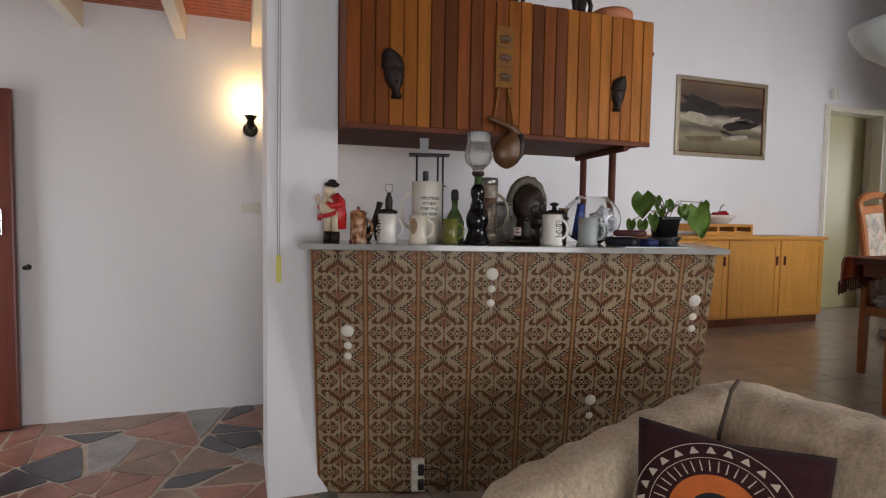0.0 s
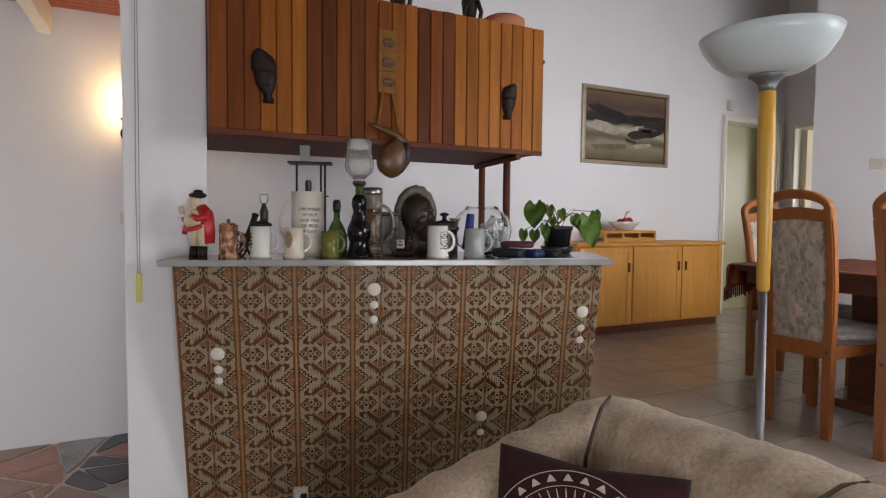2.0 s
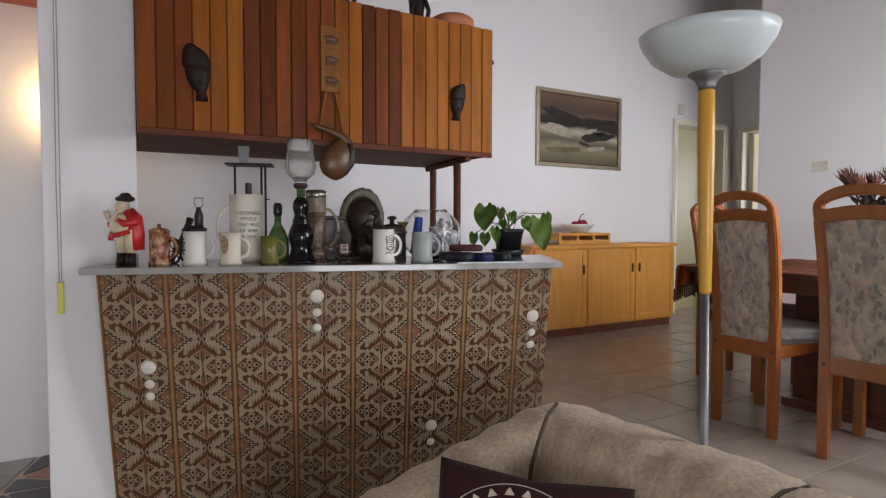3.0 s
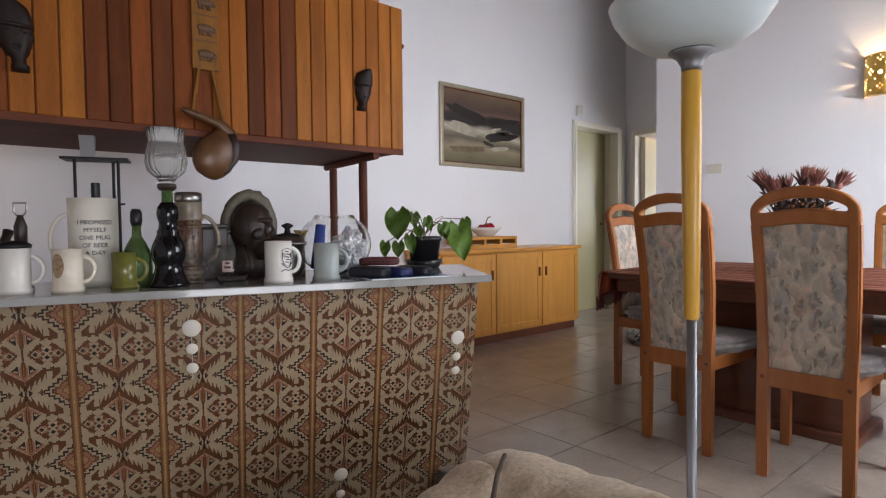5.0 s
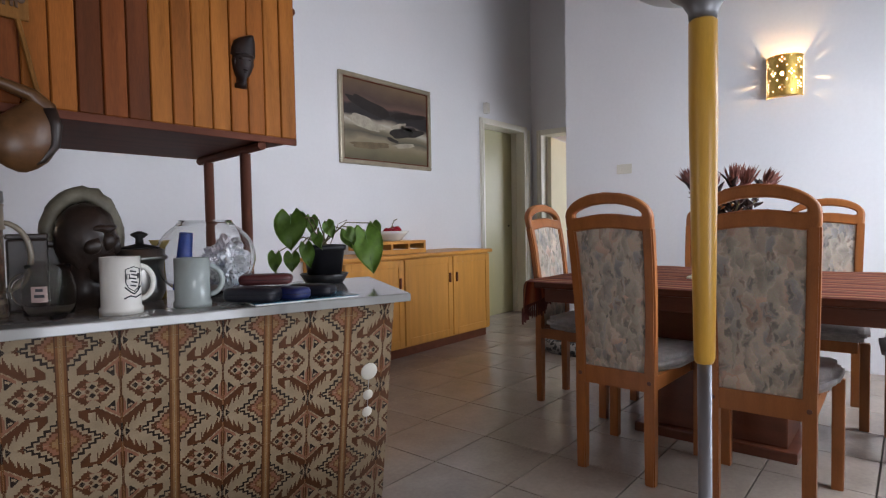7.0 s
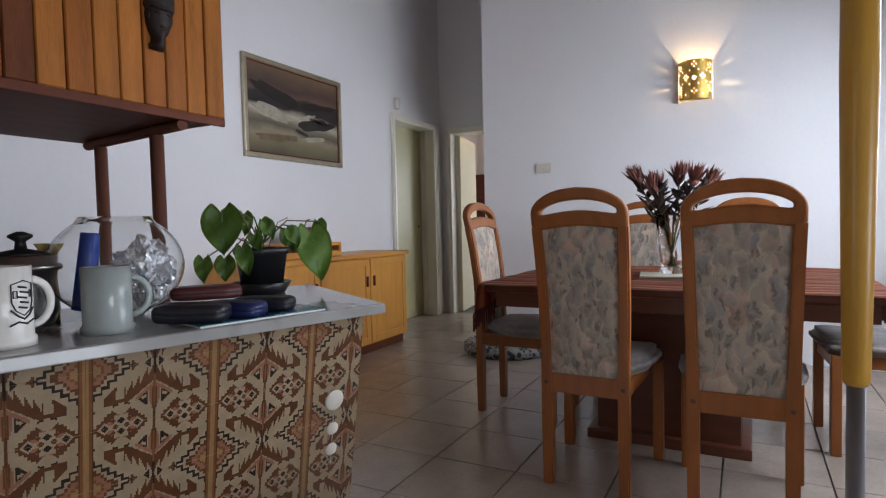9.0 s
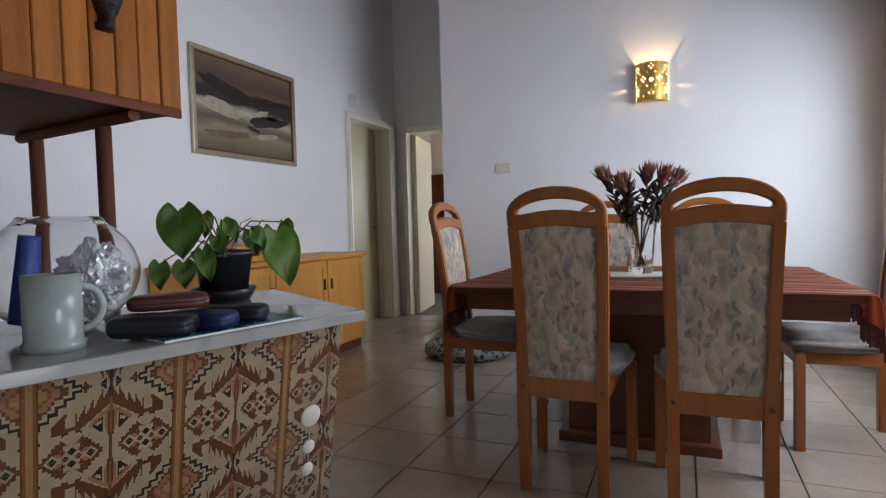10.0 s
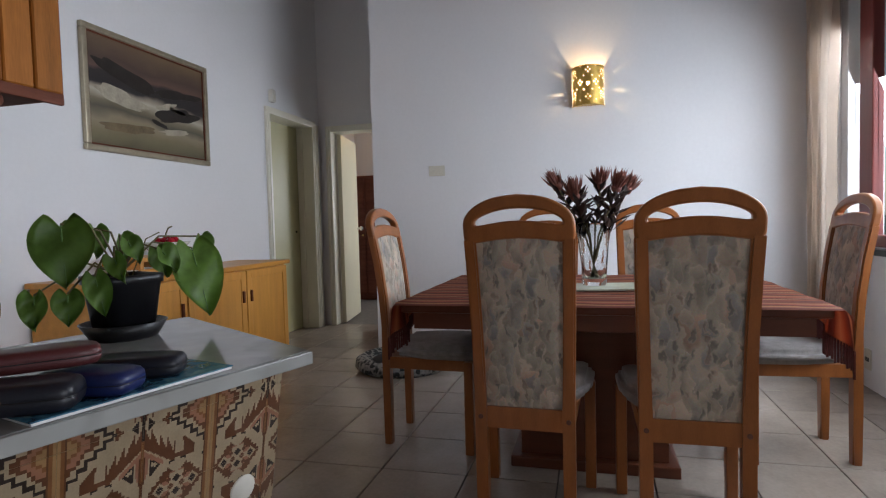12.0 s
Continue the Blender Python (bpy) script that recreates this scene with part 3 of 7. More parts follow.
d1 = thing("door_1", pose(0, 4.2, 0), "closed olive-cream painted flush door in a cream frame", "door", kind="structure")
door_frame(d1, 5.66, 6.43, 2.03, None)
leaf = part("door_leaf", cube(5.662, 0.155, 0.004, 6.428, 0.193, 2.028, 0.002), OLIVE_PAINT, d1)
kh = bmesh.new()
lathe(kh, [(0.011, 0), (0.011, 0.008)], 14, pose(6.35, 0.153, 0.985, 90))
part("keyhole_plate", kh, BLACK_IRON, leaf)
d2 = thing("door_2", pose(6.62, 0, 0, 0, 0, -90), "open cream flush door swung into a back room", "door", kind="structure")
door_frame(d2, -4.06, -3.3, 2.0, None)
leaf2 = part("door_leaf", cube(-4.045, 0.1, 0.008, -4.005, 0.83, 1.99, 0.003), CREAM_PAINT, d2, m=pose(-4.025, 0.1, 0, 0, 0, 11) @ pose(4.025, -0.1, 0))
kn = bmesh.new()
lathe(kn, [(0.012, 0), (0.012, 0.03), (0.026, 0.04), (0.028, 0.055), (0.018, 0.066)], 16, pose(-4.005, 0.77, 1.0, 0, 90))
part("door_knob", kn, CHROME, leaf2)

# dark cupboard in the back room
cup = thing("wardrobe", pose(8.8, 4.5, 0, 0, 0, 90), "tall dark wooden cupboard in the back room", "wardrobe")
part("carcass", cube(-0.4, -0.3, 0, 0.4, 0.25, 1.72, 0.008), DARK_WOOD, cup)
for s in (-1, 1):
    dr = part("door", cube(s * 0.2 - 0.19, 0.25, 0.06, s * 0.2 + 0.19, 0.27, 1.68, 0.006), DARK_WOOD, cup)
    part("knob", ball(bmesh.new(), (s * 0.04, 0.285, 0.9), 0.014, 10), BRASS, dr)

# dining window, its curtain and the lounge window
win = thing("window_1", pose(0, SOUTH, 0), "wide window with red-stained wooden frame", "window", kind="structure")
for name, a in (("jamb", (5.0, -0.07, 0.83, 5.17, -0.01, 2.6)), ("jamb", (2.75, -0.07, 0.83, 2.83, -0.01, 2.6)), ("mullion", (3.95, -0.07, 0.83, 4.03, -0.015, 2.6)), ("head", (2.83, -0.07, 2.53, 5.0, -0.01, 2.6)), ("sill_rail", (2.83, -0.07, 0.83, 5.0, -0.01, 0.9))):
    part(name, cube(*a, bevel=0.008), WINDOW_WOOD, win)
part("window_sill", cube(2.75, -0.008, 0.79, 5.3, 0.06, 0.826, 0.006), BLACK_IRON, win, "dark window sill")
for xa, xb in ((2.83, 3.95), (4.03, 5.0), (5.17, 5.3)):
    pane = part("pane", cube(xa, -0.042, 0.86, xb, -0.038, 2.56), WINDOW_GLASS, win)
    pane.visible_shadow = False
win2 = thing("window_2", pose(0, -3.6, 0), "large lounge window with red-stained frame", "window", kind="structure")
for x in (-0.8, 0.26, 1.32):
    part("mullion", cube(x, -0.14, -0.38, x + 0.08, -0.06, 1.35, 0.008), WINDOW_WOOD, win2)
for z in (-0.38, 1.27):
    for xa, xb in ((-0.72, 0.26), (0.34, 1.32)):
        part("rail", cube(xa, -0.14, z, xb, -0.06, z + 0.08, 0.008), WINDOW_WOOD, win2)


def curtain(name, x0, x1, y, z0, z1, label):
    c = thing(name, pose(0, 0, 0), label, "curtain")
    bm = bmesh.new()
    nu, nz = 90, 24
    rows = []
    for j in range(nz + 1):
        f = j / nz
        row = []
        for i in range(nu + 1):
            g = i / nu
            wob = 0.042 + 0.014 * math.sin(g * 9 + 1)
            x = x0 + (x1 - x0) * g + 0.012 * math.sin(f * 5 + g * 4)
            yy = y + wob * math.sin(g * 2 * math.pi * 6.5 + 0.5 * math.sin(f * 4)) + 0.006 * math.sin(f * 11 + g * 20)
            row.append(bm.verts.new((x, yy, z0 + (z1 - z0) * f)))
        rows.append(row)
    for a, b in zip(rows, rows[1:]):
        for i in range(nu):
            bm.faces.new((a[i], a[i + 1], b[i + 1], b[i]))
    bmesh.ops.solidify(bm, geom=bm.faces[:], thickness=0.003)
    part("drape", bm, CURTAIN, c, smooth=True)
    heading = bmesh.new()
    for k in range(7):
        x = x0 + (x1 - x0) * (k + 0.5) / 7
        box(heading, x - 0.012, y - 0.02, z1 - 0.09, x + 0.012, y + 0.035, z1 + 0.012, 0.006, 1)
    part("heading_pleats", heading, CURTAIN, c)
    return c


curtain("curtain", 5.1, 5.375, 0.075, 0.05, 2.72, "beige pleated curtain drawn back beside the window")
rail = thing("curtain_rail", pose(0, 0, 0), "white curtain rail above the dining window", "curtain rail")
part("rail", tube(bmesh.new(), [(2.5, 0.04, 2.755), (5.38, 0.04, 2.755)], 0.012), FRAME_PAINT, rail)
for x in (2.6, 4.0, 5.3):
    part("bracket", cube(x - 0.01, SOUTH, 2.745, x + 0.01, 0.04, 2.765), FRAME_PAINT, rail)


def plate(name, m, w, h, label, rockers, socket=False):
    """A wall plate, its back at the local xz plane."""
    t = thing(name, m, label, "switch")
    part("faceplate", cube(-w / 2, -0.009, -h / 2, w / 2, 0, h / 2, 0.003), SWITCH, t)
    for k in range(rockers):
        x = (k - (rockers - 1) / 2) * w / (rockers + 1)
        part("socket_hole" if socket else "rocker", cube(x - 0.008, -0.013 if not socket else -0.0105, -0.012, x + 0.008, -0.0085, 0.012, 0.002), BLACK_IRON if socket else SWITCH, t)
    return t


plate("light_switch", pose(5.4, 2.61, 1.432, 0, 0, -90), 0.125, 0.078, "ivory light switch plate on the white wall", 4)
plate("light_switch", pose(0.16, 4.2, 0.952), 0.12, 0.075, "ivory light switch plate in the hall", 3)
plate("wall_socket", pose(5.0, SOUTH, 0.17, 0, 0, 180), 0.075, 0.12, "ivory wall socket near the floor", 2, True)
sens = thing("alarm_sensor", pose(5.7, 4.2, 2.19), "small white alarm sensor above the door frame", "sensor")
part("housing", cube(-0.03, -0.045, -0.055, 0.03, 0, 0.055, 0.01), WHITE_CERAMIC, sens)
part("lens", cube(-0.02, -0.05, -0.035, 0.02, -0.043, 0.005, 0.004), SWITCH, sens)

# open front door folded against the hall wall
fd = thing("front_door", pose(-1.19, 4.13, LOW), "dark red wooden front door standing open against the wall", "door")
lf = part("door_leaf", cube(-0.82, -0.022, 0.01, 0, 0.022, 2.075, 0.012), MAHOGANY, fd)
for z0, z1 in ((0.2, 0.9), (1.05, 1.9)):
    part("panel", cube(-0.7, -0.03, z0, -0.14, -0.02, z1, 0.006), MAHOGANY, lf)
lk = part("lock_plate", cube(-0.11, -0.031, 1.2, -0.06, -0.021, 1.36, 0.003), CHROME, lf, "chrome lock plate")
hd = tube(bmesh.new(), [(-0.085, -0.03, 1.32), (-0.085, -0.06, 1.32), (-0.1, -0.068, 1.32), (-0.2, -0.068, 1.318)], 0.009)
part("lever_handle", hd, CHROME, lk)
st = thing("door_stop", pose(-1.15, 4.2, 0.56), "small dark door catch on the hall wall", "door stop")
part("pin", lathe(bmesh.new(), [(0.008, 0), (0.008, 0.05), (0.014, 0.052), (0.014, 0.065)], 12, pose(0, 0, 0, 90)), BLACK_IRON, st)
part("rose", lathe(bmesh.new(), [(0.018, 0), (0.018, 0.004)], 12, pose(0, 0, 0, 90)), BLACK_IRON, st)

# ---- hall sconce ----
hs = thing("wall_lamp", pose(0.16, 4.2, 1.49), "black iron wall lamp with a lit glass shade", "wall lamp")
part("back_plate", lathe(bmesh.new(), [(0.05, 0), (0.048, 0.012), (0.03, 0.018)], 20, pose(0, 0, 0, 90)), BLACK_IRON, hs)
part("arm", tube(bmesh.new(), [(0, -0.015, -0.01), (0, -0.06, -0.03), (0, -0.11, -0.01), (0, -0.12, 0.03)], 0.009), BLACK_IRON, hs)
part("cup", lathe(bmesh.new(), [(0.012, -0.02), (0.03, 0.0), (0.026, 0.03), (0.022, 0.045), (0.042, 0.075), (0.038, 0.078)], 20, pose(0, -0.12, 0)), BLACK_IRON, hs)
sh = lathe(bmesh.new(), [(0.03, 0.079), (0.046, 0.11), (0.05, 0.15), (0.042, 0.19), (0.045, 0.2)], 24, pose(0, -0.12, 0), cap=False)
shade = part("shade", sh, HALL_GLASS, hs, "lit frosted glass shade", smooth=True)
shade.visible_shadow = False

# ---- pierced brass sconce ----
SR, SH = 0.108, 0.265


def pierced(i, j, ni, nj):
    """Where the sheet is cut away: rosettes of four holes and columns of dots."""
    u, v = (i + 0.5) / ni * 1.0, (j + 0.5) / nj
    x, y = u * 0.36, v * SH
    for cx, cy in ((0.06, 0.07), (0.18, 0.05), (0.3, 0.07), (0.12, 0.15), (0.24, 0.15), (0.18, 0.235), (0.06, 0.225), (0.3, 0.225)):
        for dx, dy in ((0.0145, 0), (-0.0145, 0), (0, 0.0155), (0, -0.0155)):
            if (x - cx - dx) ** 2 + (y - cy - dy) ** 2 < 0.0058 ** 2:
                return True
    if (x - 0.18) ** 2 + (y - 0.14) ** 2 < 0.012 ** 2:
        return True
    for cx, cy in ((0.09, 0.11), (0.15, 0.1), (0.21, 0.1), (0.27, 0.11), (0.09, 0.19), (0.15, 0.195), (0.21, 0.195), (0.27, 0.19), (0.12, 0.03), (0.24, 0.03), (0.12, 0.26), (0.24, 0.26)):
        if (x - cx) ** 2 + (y - cy) ** 2 < 0.0046 ** 2:
            return True
    for cx in (0.042, 0.318):
        for cy in (0.05, 0.11, 0.18, 0.235):
            if abs(x - cx) < 0.011 and abs(y - cy) < 0.0052:
                return True
    for cx in (0.075, 0.285):
        if abs(x - cx) < 0.0034 and (y * 60) % 1.0 < 0.42 and 0.02 < y < SH - 0.02 and not 0.1 < y < 0.19:
            return True
    return False


ws = thing("wall_sconce", pose(5.398, 1.482, 1.834), "half-round pierced brass wall sconce with a lit bulb", "wall lamp")
bm = bmesh.new()
NI, NJ = 150, 116
grid = [[bm.verts.new((-SR * math.sin(math.pi * i / NI), SR * math.cos(math.pi * i / NI), SH * j / NJ)) for i in range(NI + 1)] for j in range(NJ + 1)]
for j in range(NJ):
    for i in range(NI):
        if not pierced(i, j, NI, NJ):
            bm.faces.new((grid[j][i], grid[j][i + 1], grid[j + 1][i + 1], grid[j + 1][i]))
bmesh.ops.delete(bm, geom=[v for v in bm.verts if not v.link_faces], context="VERTS")
part("shade", bm, BRASS, ws, "pierced brass sheet", smooth=True)
for z in (0.0, SH):
    rim = tube(bmesh.new(), [(-SR * math.sin(math.pi * k / 24), SR * math.cos(math.pi * k / 24), z) for k in range(25)], 0.004, 8)
    part("rim", rim, BRASS, ws)
base = slab(bmesh.new(), [(-(SR - 0.012) * math.sin(math.pi * k / 20), (SR - 0.012) * math.cos(math.pi * k / 20)) for k in range(21)], 0.004, 0.01)
part("base_plate", base, BRASS, ws)
part("bulb_holder", lathe(bmesh.new(), [(0.014, 0.01), (0.014, 0.075), (0.011, 0.08)], 16, pose(-0.073, 0, 0)), SWITCH, ws)
gb = lathe(bmesh.new(), [(0.01, 0.08), (0.017, 0.1), (0.0175, 0.125), (0.011, 0.15), (0.003, 0.165)], 18, pose(-0.073, 0, 0))
gl = part("bulb", gb, BULB_GLOW, ws, "glowing candle bulb", smooth=True)
gl.visible_shadow = False

# ---- painting ----
pt = thing("painting", pose(4.285, 4.2, 1.85), "dark stormy landscape painting in a silver-gilt frame", "painting")
PW, PH = 0.53, 0.355
for name, a in (("frame_rail", (-PW, -0.03, -PH, PW, 0, -PH + 0.035)), ("frame_rail", (-PW, -0.03, PH - 0.035, PW, 0, PH)), ("frame_stile", (-PW, -0.03, -PH + 0.035, -PW + 0.035, 0, PH - 0.035)), ("frame_stile", (PW - 0.035, -0.03, -PH + 0.035, PW, 0, PH - 0.035))):
    part(name, cube(*a, bevel=0.007), GILT, pt)
for name, a in (("slip", (-PW + 0.035, -0.018, -PH + 0.035, PW - 0.035, -0.004, -PH + 0.045)), ("slip", (-PW + 0.035, -0.018, PH - 0.045, PW - 0.035, -0.004, PH - 0.035)), ("slip", (-PW + 0.035, -0.018, -PH + 0.045, -PW + 0.045, -0.004, PH - 0.045)), ("slip", (PW - 0.045, -0.018, -PH + 0.045, PW - 0.035, -0.004, PH - 0.045))):
    part(name, cube(*a), DARK_WOOD, pt)
STORM = ramp_mat("storm_landscape_paint", [(0.0, (0.1, 0.085, 0.045)), (0.13, (0.19, 0.16, 0.09)), (0.22, (0.27, 0.23, 0.15)), (0.3, (0.1, 0.085, 0.06)), (0.37, (0.2, 0.17, 0.11)), (0.45, (0.48, 0.44, 0.35)), (0.5, (0.26, 0.22, 0.17)), (0.54, (0.022, 0.018, 0.02)), (0.68, (0.028, 0.022, 0.022)), (0.73, (0.15, 0.085, 0.065)), (0.82, (0.08, 0.05, 0.038)), (1.0, (0.19, 0.125, 0.07))],
                 (1.0, 1.0, 1.55), "Z", 0.35, 0.26, 1.5, 0.2)
cv = part("canvas", cube(-PW + 0.045, -0.012, 0.0, PW - 0.045, -0.008, 2 * (PH - 0.045)), STORM, pt, "dark painted canvas", m=pose(0, 0, -PH + 0.045))
STORM.node_tree.nodes["Mapping"].inputs["Scale"].default_value = (1.0, 1.0, 1.6)
STORM.node_tree.nodes["Mapping"].inputs["Location"].default_value = (0.0, 0.0, -0.13)
STORM.node_tree.nodes["Mapping"].inputs["Rotation"].default_value = (0.0, radians(-3), 0.0)


def paint_patch(cx, cz, w, h, slope, material, seed):
    """A broad brush mark with a ragged edge, in the canvas's plane."""
    pts = []
    for k in range(36):
        a = 2 * math.pi * k / 36
        r = 1 + 0.45 * noise.noise(Vector((math.cos(a) * 1.6, math.sin(a) * 1.6, seed)))
        x = cx + w * math.cos(a) * r
        pts.append((x, cz + h * math.sin(a) * r + slope * (x - cx)))
    bm = slab(bmesh.new(), pts, 0.0, 0.0006)
    bmesh.ops.transform(bm, matrix=pose(0, -0.0124, 0, 90), verts=bm.verts)
    part("brush_mark", bm, material, pt)


UMBER = mat("umber_paint", (0.022, 0.017, 0.014), 0.4, var=0.4, scale=14, bump=0.3)
MIST = mat("mist_paint", (0.38, 0.34, 0.26), 0.45, var=0.3, scale=12, bump=0.3)
OCHRE = mat("ochre_paint", (0.16, 0.115, 0.06), 0.45, var=0.35, scale=12, bump=0.3)
for patch in ((-0.2, 0.115, 0.24, 0.05, -0.22, UMBER, 1), (0.22, 0.09, 0.2, 0.03, 0.1, UMBER, 9), (-0.25, -0.02, 0.19, 0.045, -0.16, MIST, 2), (0.12, 0.0, 0.1, 0.018, 0.25, MIST, 3),
              (0.2, -0.05, 0.2, 0.05, 0.12, UMBER, 4), (0.22, -0.012, 0.09, 0.012, -0.15, MIST, 5), (0.2, -0.16, 0.15, 0.018, 0.1, MIST, 6), (-0.2, -0.19, 0.2, 0.03, 0.06, OCHRE, 7), (0.05, -0.125, 0.08, 0.014, -0.2, UMBER, 8)):
    paint_patch(*patch)


# ---- sideboard ----
sb = thing("sideboard", pose(0, 3.75, 0), "honey pine sideboard with panelled doors", "sideboard")
part("top", cube(3.36, -0.02, 0.755, 5.125, 0.44, 0.785, 0.008), PINE, sb)
part("carcass", cube(3.38, 0.02, 0.07, 5.105, 0.43, 0.755, 0.004), PINE, sb)
part("plinth", cube(3.4, 0.04, 0.0, 5.09, 0.42, 0.07), TABLE_WOOD, sb)
for xa, xb, hx in ((3.4, 3.975, 3.93), (3.985, 4.56, 4.52), (4.57, 5.09, 4.61)):
    dr = part("door", cube(xa, 0.0, 0.085, xb, 0.02, 0.745, 0.004), PINE_DOOR, sb)
    for a in ((xa + 0.002, -0.006, 0.087, xa + 0.055, 0.001, 0.743), (xb - 0.055, -0.006, 0.087, xb - 0.002, 0.001, 0.743), (xa + 0.055, -0.006, 0.087, xb - 0.055, 0.001, 0.14), (xa + 0.055, -0.006, 0.69, xb - 0.055, 0.001, 0.743)):
        part("rail", cube(*a, bevel=0.003), PINE_DOOR, dr)
    part("handle", cube(hx - 0.009, -0.02, 0.53, hx + 0.009, -0.005, 0.61, 0.005), DARK_WOOD, dr, "dark recessed handle")
tr = thing("wooden_stand", pose(4.04, 3.97, 0.785), "low honey wooden stand on the sideboard", "stand")
part("top", cube(-0.3, -0.13, 0.075, 0.3, 0.13, 0.1, 0.006), PINE, tr)
part("front_rail", cube(-0.3, -0.13, 0.0, 0.3, -0.112, 0.035, 0.004), PINE, tr)
for x in (-0.3, -0.1, 0.09, 0.275):
    part("upright", cube(x, -0.128, 0.035, x + 0.025, 0.128, 0.075), PINE, tr)
bw = thing("fruit_bowl", pose(4.06, 3.95, 0.885), "white lattice fruit bowl with red fruit", "bowl")
part("bowl", lathe(bmesh.new(), [(0.06, 0), (0.075, 0.008), (0.115, 0.05), (0.14, 0.075), (0.135, 0.077), (0.108, 0.054), (0.07, 0.014)], 28), WHITE_CERAMIC, bw, smooth=True)
for k in range(11):
    a = k * 2.4
    r = 0.02 + 0.075 * (k % 4) / 4
    part("fruit", ball(bmesh.new(), (r * math.cos(a), r * math.sin(a), 0.066 + 0.012 * (k % 3)), 0.026, 10), CHERRY, bw)
part("stalk", tube(bmesh.new(), [(0, 0, 0.09), (0.01, 0, 0.13), (0.03, 0, 0.16), (0.06, 0, 0.17)], 0.005, 6), STEM, bw)


# ---- dining chairs ----
def plate_between(bm, lower, upper, y0, y1, lean):
    """A flat piece between two point rows (x, z); lean moves it back with height."""
    def p(x, z, y):
        return bm.verts.new((x, y - lean(z), z))
    rings = [[p(x, z, y0) for x, z in lower], [p(x, z, y0) for x, z in upper], [p(x, z, y1) for x, z in upper], [p(x, z, y1) for x, z in lower]]
    n = len(lower)
    for a, b in zip(rings, rings[1:] + rings[:1]):
        for i in range(n - 1):
            bm.faces.new((a[i], a[i + 1], b[i + 1], b[i]))
    bm.faces.new([r[0] for r in rings])
    bm.faces.new([r[-1] for r in rings][::-1])
    return bm


def lean(z):
    return 0.0 if z < 0.42 else 0.035 * ((z - 0.42) / 0.6) ** 1.2 * 2.0 - 0.02 * math.sin(min(1, (z - 0.42) / 0.7) * math.pi)


def stile_edge(z):
    """Half the width over the rear posts, which splay a little upward."""
    return 0.161 if z < 0.42 else 0.161 + 0.013 * (z - 0.42) / 0.55


